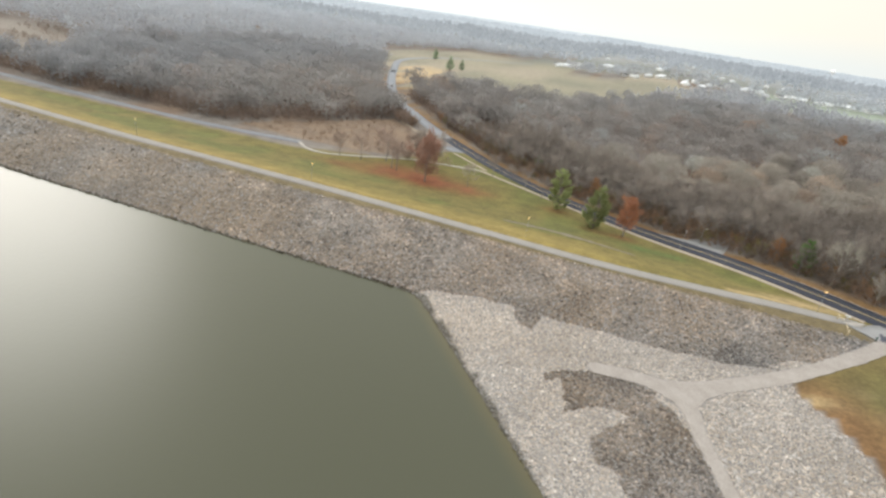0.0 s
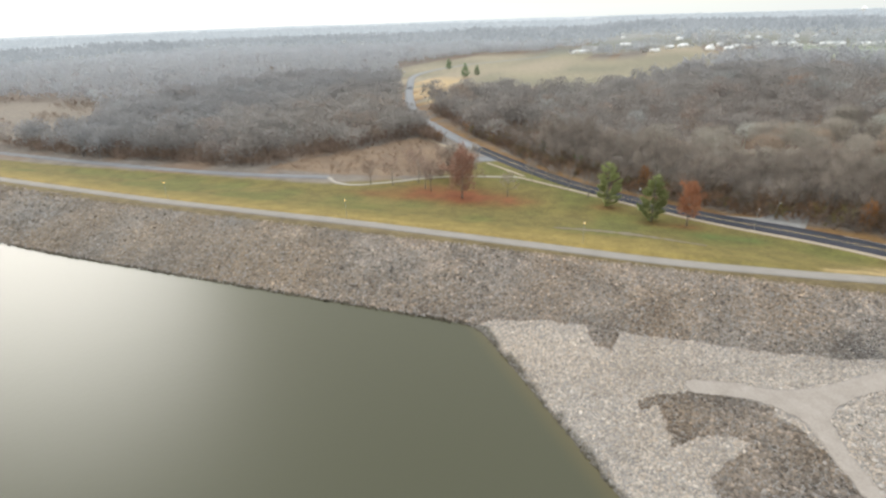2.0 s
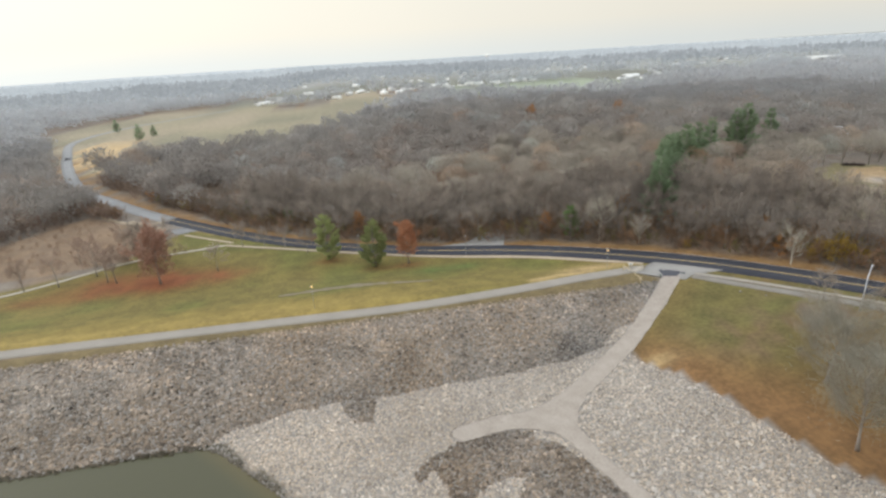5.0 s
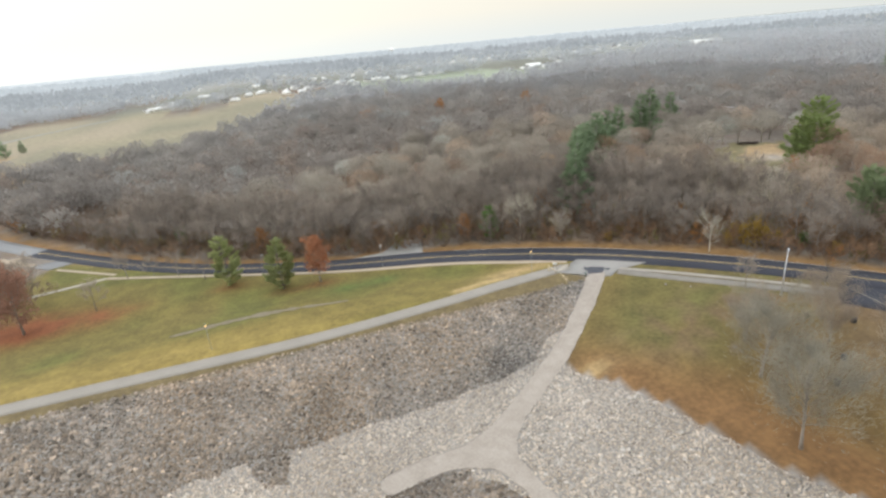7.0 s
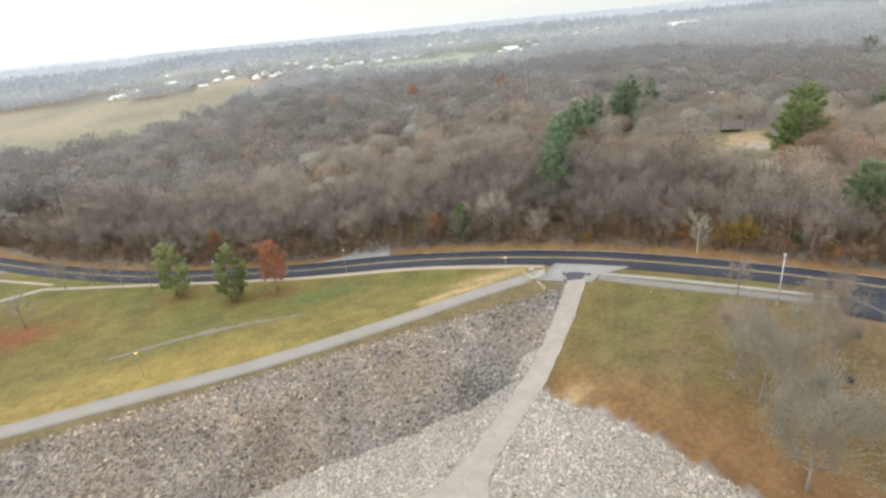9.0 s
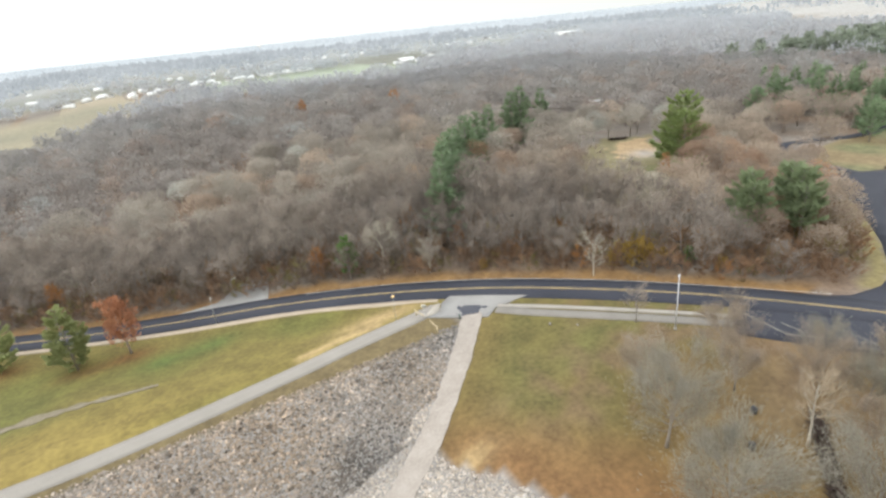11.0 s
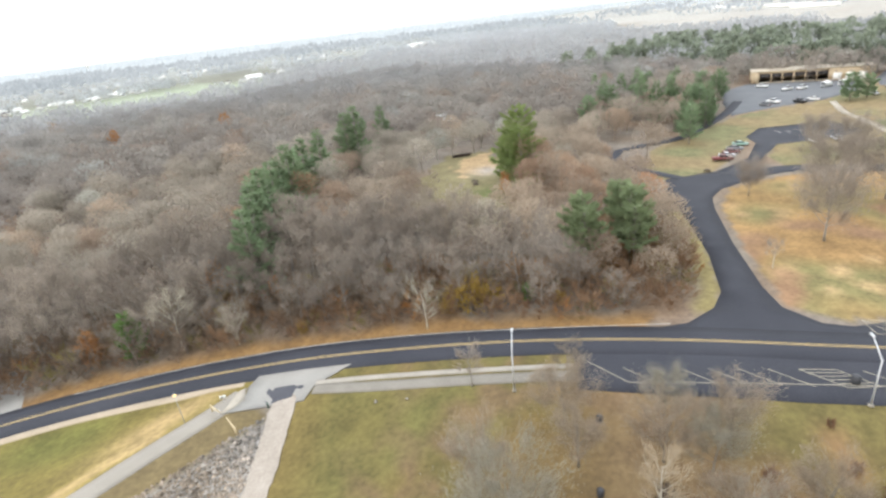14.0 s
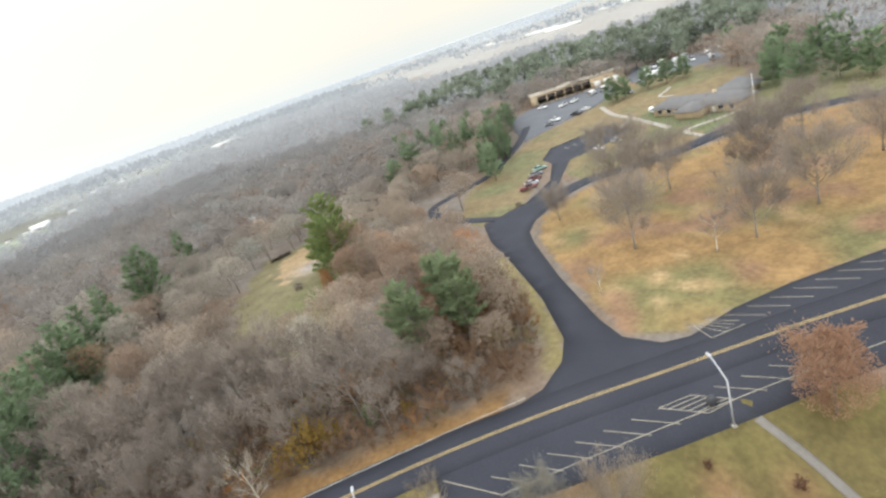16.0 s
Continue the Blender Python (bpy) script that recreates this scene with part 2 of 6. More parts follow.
def mesh_from(name, verts, tris, mats, tint=None, which=None):
    """A mesh from arrays of corners and triangles; tint: a colour for each corner; which: a material for each triangle."""
    verts, tris = np.asarray(verts, np.float32), np.asarray(tris, np.int32)
    me = bpy.data.meshes.new(name)
    me.vertices.add(len(verts))
    me.vertices.foreach_set("co", verts.ravel())
    me.loops.add(tris.size)
    me.loops.foreach_set("vertex_index", tris.ravel())
    me.polygons.add(len(tris))
    me.polygons.foreach_set("loop_start", np.arange(0, tris.size, 3, dtype=np.int32))
    if which is not None:
        me.polygons.foreach_set("material_index", np.asarray(which, np.int32))
    for m in mats:
        me.materials.append(m)
    if tint is not None:
        att = me.color_attributes.new("tint", "FLOAT_COLOR", "POINT")
        att.data.foreach_set("color", np.c_[np.asarray(tint, np.float32), np.ones(len(verts), np.float32)].ravel())
    me.update(calc_edges=True)
    me.validate()
    return me


def shade_smooth(me):
    me.polygons.foreach_set("use_smooth", np.ones(len(me.polygons), bool))
    return me


def value_noise(x, y, scale, seed=0):
    """Smooth random values between 0 and 1, one cell about scale metres."""
    lattice = np.random.default_rng(seed).random((256, 256))
    u, v = np.asarray(x) / scale, np.asarray(y) / scale
    i, j = np.floor(u).astype(int), np.floor(v).astype(int)
    fu, fv = u - i, v - j
    fu, fv = fu * fu * (3 - 2 * fu), fv * fv * (3 - 2 * fv)
    a, b = lattice[i % 256, j % 256], lattice[(i + 1) % 256, j % 256]
    c, d = lattice[i % 256, (j + 1) % 256], lattice[(i + 1) % 256, (j + 1) % 256]
    return (a * (1 - fu) + b * fu) * (1 - fv) + (c * (1 - fu) + d * fu) * fv


def ribbon(points, width, lift, step=2.0, thick=0.15):
    """A strip of paving along a line, laid on the ground, with edges that go down into it."""
    line = smooth(points, step)
    t = np.gradient(line, axis=0)
    t /= np.linalg.norm(t, axis=1)[:, None]
    side = np.c_[-t[:, 1], t[:, 0]]
    cols = []
    for k in (-0.5, -0.5, -0.17, 0.17, 0.5, 0.5):
        q = line + side * k * width
        cols.append(np.c_[q, height(q[:, 0], q[:, 1]) + lift])
    cols[0][:, 2] -= thick
    cols[5][:, 2] -= thick
    v = np.stack(cols, 1).reshape(-1, 3)
    tris = []
    for i in range(len(line) - 1):
        for j in range(5):
            a, b = i * 6 + j, (i + 1) * 6 + j
            tris += [(a, a + 1, b), (b, a + 1, b + 1)]
    tris = np.array(tris)
    return v, tris[:, ::-1]


def slab(poly, lift, step=3.0, thick=0.15):
    """A paved area inside a polygon, laid on the ground."""
    edge = []
    for a, b in zip(poly, poly[1:] + poly[:1]):
        a, b = np.array(a, float), np.array(b, float)
        count = max(1, int(np.linalg.norm(b - a) / step))
        edge += [a + (b - a) * k / count for k in range(count)]
    p = np.array(poly, float)
    gx, gy = np.meshgrid(np.arange(p[:, 0].min(), p[:, 0].max(), step), np.arange(p[:, 1].min(), p[:, 1].max(), step))
    gx, gy = gx.ravel(), gy.ravel()
    keep = inside(gx, gy, [tuple(q) for q in poly]) & (away(gx, gy, np.vstack([p, p[:1]])) > step * 0.4)
    pts = [Vector(q) for q in edge] + [Vector(q) for q in zip(gx[keep], gy[keep])]
    count = len(edge)
    from mathutils import geometry
    vs, _, fs, *_ = geometry.delaunay_2d_cdt(pts, [(i, (i + 1) % count) for i in range(count)], [], 1, 1e-4)
    q = np.array([tuple(v) for v in vs])
    v = np.c_[q, height(q[:, 0], q[:, 1]) + lift]
    tris = [tuple(f) for f in fs]
    low = v[:count].copy()
    low[:, 2] -= thick
    base = len(v)
    for i in range(count):
        j = (i + 1) % count
        tris += [(i, base + i, j), (j, base + i, base + j)]
    return np.vstack([v, low]), np.array(tris)


def setting(name, arrays, mat, label, category, tint=None):
    ob = new(name, mesh_from(name, *arrays, [mat], tint))
    return tagged(ob, label, category, kind="structure")


def part(name, me, parent, label=""):
    ob = new(name, me)
    ob.parent = parent
    return tagged(ob, label)


def joined(parts):
    """Arrays of several pieces as one."""
    vs, fs, base = [], [], 0
    for v, f in parts:
        vs.append(np.asarray(v, float))
        fs.append(np.asarray(f, int) + base)
        base += len(v)
    return np.vstack(vs), np.vstack(fs)


BOX_TRIS = np.array([(0, 2, 1), (0, 3, 2), (4, 5, 6), (4, 6, 7), (0, 1, 5), (0, 5, 4), (1, 2, 6), (1, 6, 5), (2, 3, 7), (2, 7, 6), (3, 0, 4), (3, 4, 7)])
BOX = np.array([(-0.5, -0.5, 0), (0.5, -0.5, 0), (0.5, 0.5, 0), (-0.5, 0.5, 0), (-0.5, -0.5, 1), (0.5, -0.5, 1), (0.5, 0.5, 1), (-0.5, 0.5, 1)], float)


def block(w, d, h, x=0.0, y=0.0, z=0.0, top=1.0):
    """A box on its base at x, y, z, narrowed to the share top at its upper face."""
    v = BOX * (w, d, h)
    v[4:, :2] *= top
    return v + (x, y, z), BOX_TRIS


def tube(points, radii, sides=6):
    p, r = np.array(points, float), np.array(radii, float)
    t = np.gradient(p, axis=0)
    t /= np.linalg.norm(t, axis=1)[:, None] + 1e-9
    u = np.cross(t, (0.31, 0.87, 0.38))
    u /= np.linalg.norm(u, axis=1)[:, None] + 1e-9
    w = np.cross(t, u)
    ang = np.arange(sides) * 2 * np.pi / sides
    ring = p[:, None] + r[:, None, None] * (np.cos(ang)[None, :, None] * u[:, None] + np.sin(ang)[None, :, None] * w[:, None])
    v = ring.reshape(-1, 3)
    tris = []
    for i in range(len(p) - 1):
        for j in range(sides):
            a, b = i * sides + j, i * sides + (j + 1) % sides
            tris += [(a, b, a + sides), (b, b + sides, a + sides)]
    for j in range(1, sides - 1):
        top = (len(p) - 1) * sides
        tris += [(top, top + j, top + j + 1), (0, j + 1, j)]
    return v, np.array(tris)


# ---- lines of the plan ----
ROAD = [(-150, 790), (-222, 660), (-239, 551), (-202, 442), (-147, 324), (-111, 274), (-77, 234), (-51, 208.5), (-31, 191.5), (-13, 180), (21, 162), (38, 151), (53.2, 138.5), (67.3, 124.5), (79.6, 109.5), (91, 94), (101.3, 78), (109.5, 63.5), (117.4, 49.8), (123.2, 39), (150, -10), (185, -75)]
ROAD_LINE = smooth(ROAD, 6.0)
LOT = [(84, 85.5), (90.2, 74), (96.6, 62.9), (102.1, 54.5), (110.9, 41.8), (135, 5), (158, -30), (172, -20), (150, 12), (135.9, 35.9), (128.5, 48.4), (122.8, 55.9), (116.5, 61.5), (115.2, 65), (117, 70.5), (122.1, 74.6), (137.5, 84), (155.9, 93.6), (163, 96.5), (170.6, 97), (178, 95), (186, 92), (192, 97), (186, 104), (173, 112), (160, 105.5), (148.2, 97.4), (129.7, 85.5), (117.2, 79.2), (111.6, 78.4), (105.5, 79.9), (101.3, 83.6), (94, 92), (89.6, 89.6)]
SPUR_LOT = [(184, 104), (204, 100.8), (222, 104), (229, 109), (243, 109), (259, 91), (247, 79), (235, 86), (222.3, 98.0), (208, 97.5), (197, 96.8), (186, 97)]
SPUR = [(184, 97), (197, 88.5), (203, 75), (209, 65), (222, 48), (226, 30), (223.5, 8), (214, -25)]
GARAGE_YARD = [(262, 124), (285, 112), (300, 101), (330, 92), (352, 100), (345, 120), (338, 141), (318, 146), (290, 137)]
GARAGE_DRIVE = [(176, 109), (181, 124), (189, 134), (199, 138.5), (210, 134), (224, 127.5), (262, 127), (292, 131)]
TRACK = [(59.8, 119.3), (51.9, 111.4), (42.2, 102.8), (36, 98.3), (26, 91.5), (19.5, 87.0), (12, 87.7), (5.5, 87.0)]
TRACK_DOWN = [(20.0, 87.5), (21.2, 82.5), (22.3, 77), (24.2, 71), (26.5, 64), (30, 54), (38, 36), (47, 14), (58, -12)]
LEFT_ROAD = [(-620, 186), (-400, 178), (-272, 171.4), (-200, 169.5), (-155, 171), (-117, 176)]
LEFT_PATH = [(-117, 176), (-110, 170.5), (-102, 170), (-91.5, 176), (-74.3, 187.7), (-49, 193.8)]
VERGE_WALK = [(-49, 193.8), (-30.4, 184.2), (-13, 175.0), (18, 158.7), (36.8, 147.0), (51.1, 134.9), (55, 131.9), (58.4, 128.7)]
FIELD = [(-305, 633), (-235, 480), (-182, 405), (-150, 355), (-130, 348), (-112, 400), (-70, 378), (-38, 428), (5, 500), (70, 620), (95, 740), (20, 800), (-80, 760), (-140, 860), (-260, 800)]
TAN_FIELD = [(-184, 412), (-150, 355), (-130, 348), (-118, 400), (-132, 455), (-185, 492), (-212, 486)]
BRUSH = [(-122, 180), (-97, 183), (-80, 188), (-70, 199), (-74, 216), (-86, 228), (-98, 239), (-112, 250), (-124, 228), (-133, 211), (-144, 198), (-150, 182)]
GREEN_FIELD = [(70, 690), (146, 610), (193, 570), (290, 590), (400, 660), (430, 740), (420, 800), (270, 790), (150, 800), (95, 750)]
ROAD_WEDGE = [(-98, 239), (-86, 228), (-74, 216), (-70, 199), (-80, 188), (-49, 190), (-42, 200), (-60, 218), (-76, 236)]
WEST_GLADE = [(-300, 188), (-288, 204), (-318, 246), (-410, 312), (-540, 322), (-600, 230), (-400, 192)]
DIRT_PAD = [(150, 165), (158, 160), (171, 169), (180, 176), (172, 181), (160, 177)]
GLADE = [(114, 140), (121, 130), (134, 134), (148, 146), (158, 152), (176, 170), (186, 180), (170, 188), (140, 174), (124, 158)]
LAWN_EAST = [(118, 62), (118, 70), (137, 82), (156, 92), (172, 95.5), (184, 91), (197, 82), (206, 62), (220, 42), (222, 14), (200, -60), (160, -20), (136, 36)]
YARD_LAWN = [(186, 104), (238, 108), (256, 90), (244, 79), (262, 55), (300, 40), (340, 60), (345, 92), (300, 100), (262, 122), (230, 126), (205, 130), (182, 122), (172, 113)]

BACK_LOT = [(336, 88), (356, 92), (384, 92), (379, 62), (370, 42), (344, 46), (338, 66)]
LOT_ISLAND = [(222, 98), (235, 86), (247, 79), (262, 60), (240, 60), (228, 54), (209, 65), (203, 75), (197, 88.5), (208, 97)]
HOUSE_LAWN = [(224, 12), (240, -40), (262, -30), (275, 20), (282, 50), (262, 60), (240, 64), (228, 56)]

EAST_FIELDS = [(620, 120), (900, -150), (3200, -500), (3200, 1500), (1700, 1300), (1000, 560), (760, 420)]
TOWN = [(-190, 830), (100, 790), (300, 850), (390, 740), (540, 690), (720, 700), (920, 850), (960, 1000), (520, 1230), (-80, 1230)]


def woodland(x, y, near=6.8):
    """Where the woods stand: all the land but the dam, the roads, the lawns and the fields."""
    x, y = np.asarray(x, float), np.asarray(y, float)
    far = np.hypot(x, y) > 1400
    keep = np.ones(x.shape, bool)
    road = away(x, y, ROAD_LINE)
    keep &= road > np.where(x < -60, 9.0, near)
    # the valley side of the road, or beyond the toe of the dam to the west
    line = np.interp(x, [-239, -202, -147, -111, -77, -51, -13, 21, 53, 67, 80, 91, 101, 118, 150, 185], [551, 442, 324, 274, 234, 208, 180, 162, 138, 124, 109, 94, 78, 49, -10, -75])
    west = (x < -60) & (y > np.interp(x, [-330, -243, -183, -157, -140], [184, 176, 178, 181, 184])) & (y < line)
    keep &= (y > line) | west | (x > 230)
    for poly in (FIELD, BRUSH, GREEN_FIELD, LOT, SPUR_LOT, LAWN_EAST, YARD_LAWN, GARAGE_YARD, BACK_LOT, GLADE, WEST_GLADE, ROAD_WEDGE):
        keep &= ~inside(x, y, poly)
    for line, gap in ((SPUR, 9), (GARAGE_DRIVE, 5), (LEFT_ROAD, 6), (LOT[15:20], 5.5), (LOT[24:32], near - 2.0), (SPUR_LOT[:6], 7.5), (LOT[20:25], 6.0)):
        keep &= away(x, y, np.array(line, float)) > gap
    keep &= ~inside(x, y, HOUSE_LAWN) & ~inside(x, y, LOT_ISLAND)
    keep &= ~(inside(x, y, EAST_FIELDS) & (value_noise(x, y, 240, 63) < 0.72))
    keep &= ~(inside(x, y, TOWN) & (value_noise(x, y, 34, 61) < 0.7))
    keep &= ~((x > 100) & (y < 40) & (x < 225))
    return keep


# ---- ground ----
def spaced(near_a, near_b, step, end):
    mid = np.arange(near_a, near_b + 0.01, step)
    grow = step * 1.22 ** np.arange(1, 60)
    out = np.cumsum(grow)
    lo, hi = near_a - out, near_b + out
    return np.r_[np.r_[lo[lo > -end], -end][::-1], mid, hi[hi < end], end]


gx, gy = spaced(-240, 260, 1.6, 4900), spaced(-45, 240, 1.25, 4900)
GX, GY = np.meshgrid(gx, gy, indexing="ij")
gz = height(GX, GY)
nx, ny = GX.shape
idx = np.arange(nx * ny).reshape(nx, ny)
a_, b_i, c_i, d_i = idx[:-1, :-1].ravel(), idx[1:, :-1].ravel(), idx[1:, 1:].ravel(), idx[:-1, 1:].ravel()
ground_tris = np.vstack([np.c_[a_, b_i, c_i], np.c_[a_, c_i, d_i]])
X, Y = GX.ravel(), GY.ravel()
n1, n2, n3 = value_noise(X, Y, 3.5, 1), value_noise(X, Y, 12.0, 2), value_noise(X, Y, 40.0, 3)


def lay(colour, new_colour, mask):
    m = np.clip(mask, 0, 1)[:, None]
    return colour * (1 - m) + np.array(new_colour) * m


def ramp(v, a, b):
    return np.clip((v - a) / (b - a), 0, 1)


C = np.tile((0.155, 0.132, 0.112), (len(X), 1))                                   # leaf litter
C = lay(C, (0.165, 0.115, 0.08), ramp(n2, 0.4, 0.8))
road_gap = away(X, Y, ROAD_LINE)
ROAD_Y = np.interp(X, [-239, -202, -147, -111, -77, -51, -13, 21, 53, 67], [551, 442, 324, 274, 234, 208, 180, 162, 138, 124])
bent = Y - 2.6 * np.clip((-150 - X) / 50, 0, None) ** 1.2
C = lay(C, (0.185, 0.108, 0.044), ramp(6.8 - road_gap + 3 * n1, 0, 3) * (Y > 84) * ((X > 58) | (Y > ROAD_Y)))      # brown verge by the road
grass = np.where((Y > 122.5) & (X < 60) & (Y < 228), 1.0, 0.0) * (road_gap > 2.5)
valley = np.interp(X, [-300, -115, -80, -66, -49, -13, 21, 53, 60], [160, 168, 184, 216, 203, 178, 160, 136, 130])
C = lay(C, (0.126, 0.102, 0.03), ramp(valley - Y + 2 * n1, -1, 2) * grass)
C = lay(C, (0.102, 0.098, 0.026), ramp(valley - Y, 0, 4) * grass * ramp(n2, 0.45, 0.75))
C = lay(C, (0.172, 0.13, 0.036), ramp(136 + 5 * n1 - bent, -3, 4) * (bent > 122.5) * (X < 60) * (0.1 + 0.9 * ramp(X, 18, -12)))
C = lay(C, (0.208, 0.154, 0.046), ramp(130.5 + 2.5 * n1 - bent, -1, 1.5) * (bent > 122.5) * (X < 46) * (0.75 + 0.25 * n2) * (0.15 + 0.85 * ramp(X, 15, -25)))  # yellow band under the crest
C = lay(C, (0.072, 0.093, 0.024), np.exp(-(((X - 15) / 10) ** 2 + ((Y - 149) / 3.6) ** 2)) * 1.2 * (0.6 + 0.6 * n1))
C = lay(C, (0.30, 0.215, 0.105), np.exp(-(((X - 47) / 9) ** 2 + ((Y - 130.8) / 2.8) ** 2)) * 0.95)
C = lay(C, (0.36, 0.262, 0.13), ramp(1.5 - away(X, Y, np.array([(31, 126.9), (38, 127.9), (45, 128.0)])), 0, 1) * 0.8)
for px, py, pr, ps in ((-61, 167, 13, 1.5), (-72, 170, 11, 0.9), (-78, 164, 9, 0.8), (-46, 167, 8, 0.95), (-93, 162, 7, 0.5), (-16, 168, 5, 0.4), (-2, 157, 5, 0.4), (6, 157, 4, 0.7)):
    C = lay(C, (0.168, 0.06, 0.025), np.exp(-(((X - px) / pr) ** 2 + ((Y - py) / (pr * 0.55)) ** 2)) * ps * (0.55 + 0.6 * n1) * (Y > 140))
brush = inside(X, Y, BRUSH)
C = lay(C, (0.172, 0.118, 0.076), brush * (0.75 + 0.25 * n1))
east_edge = np.interp(Y, [30, 60, 66, 71, 77, 84, 90.5, 95, 99, 120], [62, 55, 51.6, 49.8, 48.1, 46, 43, 39.5, 39, 62])
rockland = (bent < 119.2) & (X < east_edge) & (Y > -200)
C = lay(C, (0.22, 0.205, 0.19), rockland)
meadow = (X > east_edge) & (Y < 119) & (X < 108) & (Y > -60) & (X < np.interp(Y, [39, 63.5, 78, 94, 109.5, 124.5], [123, 109.5, 101.3, 91, 79.6, 67.3]))
C = lay(C, (0.128, 0.087, 0.034), meadow)
C = lay(C, (0.097, 0.088, 0.031), meadow * ramp(n2 + 0.3 * n1, 0.5, 0.9) * ramp(Y, 70, 100))
C = lay(C, (0.158, 0.088, 0.037), meadow * ramp(n2 * 0.6 + ramp(X - east_edge, 14, 0) + ramp(Y, 92, 70) * 0.5, 0.5, 1.1))
C = lay(C, (0.165, 0.115, 0.064), meadow * 0.8 * ramp(n3 * 0.5 + ramp(X - east_edge, 8, 30) * ramp(Y, 90, 74), 0.5, 1.0))
C = lay(C, (0.13, 0.085, 0.05), meadow * 0.75 * ramp(value_noise(X, Y, 2.6, 15) * 0.7 + n2 * 0.4, 0.62, 0.85) * ramp(X - east_edge, 4, 16))
C = lay(C, (0.095, 0.088, 0.027), meadow * ramp(Y, 95, 104) * ramp(76 - X + 8 * n1, 0, 10) * 0.65)
near_lot = meadow * ramp(X - np.interp(Y, [30, 50, 60, 70, 80], [86, 84, 86, 84, 82]) + 4 * n1, 0, 5) * ramp(Y, 72, 64)
C = lay(C, (0.108, 0.092, 0.031), near_lot * (0.7 + 0.3 * n2))
for px, py in ((93.0, 59.2), (90.5, 57.0), (84.5, 63), (94, 52.2)):
    C = lay(C, (0.2, 0.12, 0.06), np.exp(-(((X - px) / 2.2) ** 2 + ((Y - py) / 1.8) ** 2)) * 0.9)
C = lay(C, (0.285, 0.2, 0.098), np.exp(-(((X - 42) / 3.2) ** 2 + ((Y - 94.3) / 1.5) ** 2)) * 1.1 * meadow)
crest = (bent > 117.9) & (bent < np.interp(X, [-30, 0, 25, 57], [122.5, 121.6, 122.6, 125])) & (X < 57)
C = lay(C, (0.125, 0.095, 0.048), crest * 1.0)
lawn = inside(X, Y, LAWN_EAST)
C = lay(C, (0.245, 0.152, 0.066), lawn)
C = lay(C, (0.145, 0.128, 0.056), lawn * ramp(n2 + 0.4 * ramp(road_gap, 26, 8), 0.55, 0.95))
C = lay(C, (0.27, 0.185, 0.095), lawn * ramp(n1 * 0.5 + n2 * 0.6, 0.75, 0.95))
for px, py in ((128.3, 73.5), (130.3, 62), (134, 66), (126, 66), (141, 63), (150, 60)):
    C = lay(C, (0.42, 0.30, 0.16), np.exp(-(((X - px) / 1.4) ** 2 + ((Y - py) / 1.1) ** 2)) * 0.8)
C = lay(C, (0.20, 0.12, 0.07), lawn * ramp(value_noise(X, Y, 9.0, 12) + 0.3 * n1, 0.75, 1.0))
yard = inside(X, Y, YARD_LAWN) | inside(X, Y, HOUSE_LAWN) | inside(X, Y, LOT_ISLAND)
C = lay(C, (0.18, 0.135, 0.073), yard)
C = lay(C, (0.135, 0.13, 0.065), yard * ramp(n2, 0.45, 0.8))
C = lay(C, (0.09, 0.118, 0.05), inside(X, Y, [(262, 80), (239, 69.5), (233, 63), (221, 57), (239, 46), (250, 50), (264, 68)]) * (0.6 + 0.35 * n1))
C = lay(C, (0.105, 0.118, 0.055), (inside(X, Y, HOUSE_LAWN) | (inside(X, Y, LOT_ISLAND) & (Y < 74))) * (0.5 + 0.4 * n2) * (X > 224))
C = lay(C, (0.155, 0.132, 0.07), inside(X + 8 * (n1 - 0.5), Y + 8 * (n2 - 0.5), GLADE))
C = lay(C, (0.29, 0.205, 0.115), inside(X + 9 * (n1 - 0.5), Y + 9 * (n2 - 0.5), DIRT_PAD))
C = lay(C, (0.29, 0.265, 0.245), np.exp(-(((X - 161) / 7) ** 2 + ((Y - 163) / 5) ** 2) * 1.2) * (0.6 + 0.5 * n1))
C = lay(C, (0.10, 0.118, 0.04), np.exp(-(((X - 142) / 8) ** 2 + ((Y - 146) / 6) ** 2)) * 0.9)
C = lay(C, (0.27, 0.14, 0.05), np.exp(-(((X - 147) / 4) ** 2 + ((Y - 141) / 3) ** 2)) * 0.8)
C = lay(C, (0.172, 0.145, 0.116), inside(X + 10 * (n1 - 0.5), Y + 10 * (n2 - 0.5), WEST_GLADE) * (0.7 + 0.3 * n2))
C = lay(C, (0.215, 0.19, 0.13), inside(X, Y, FIELD))
C = lay(C, (0.15, 0.14, 0.10), inside(X, Y, FIELD) * ramp(value_noise(X, Y * 2.5, 60, 71) * 0.6 + n3 * 0.4, 0.45, 0.7) * 0.8)
C = lay(C, (0.27, 0.225, 0.165), inside(X, Y, FIELD) * ramp(value_noise(X * 0.6, Y * 1.6, 38, 73), 0.55, 0.8) * 0.7)
C = lay(C, (0.40, 0.285, 0.15), inside(X + 12 * (n3 - 0.5), Y + 12 * (n2 - 0.5), TAN_FIELD) * (0.7 + 0.3 * n2))
C = lay(C, (0.235, 0.265, 0.20), inside(X, Y, GREEN_FIELD))
C = lay(C, (0.14, 0.14, 0.115), inside(X, Y, TOWN))
# haze painted into the ground colour beyond 1 km: paler and greyer
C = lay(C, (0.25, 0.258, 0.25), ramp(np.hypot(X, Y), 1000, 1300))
# pale eastern fields, greyed further to imitate haze over them
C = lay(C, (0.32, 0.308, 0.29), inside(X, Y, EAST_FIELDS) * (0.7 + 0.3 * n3))
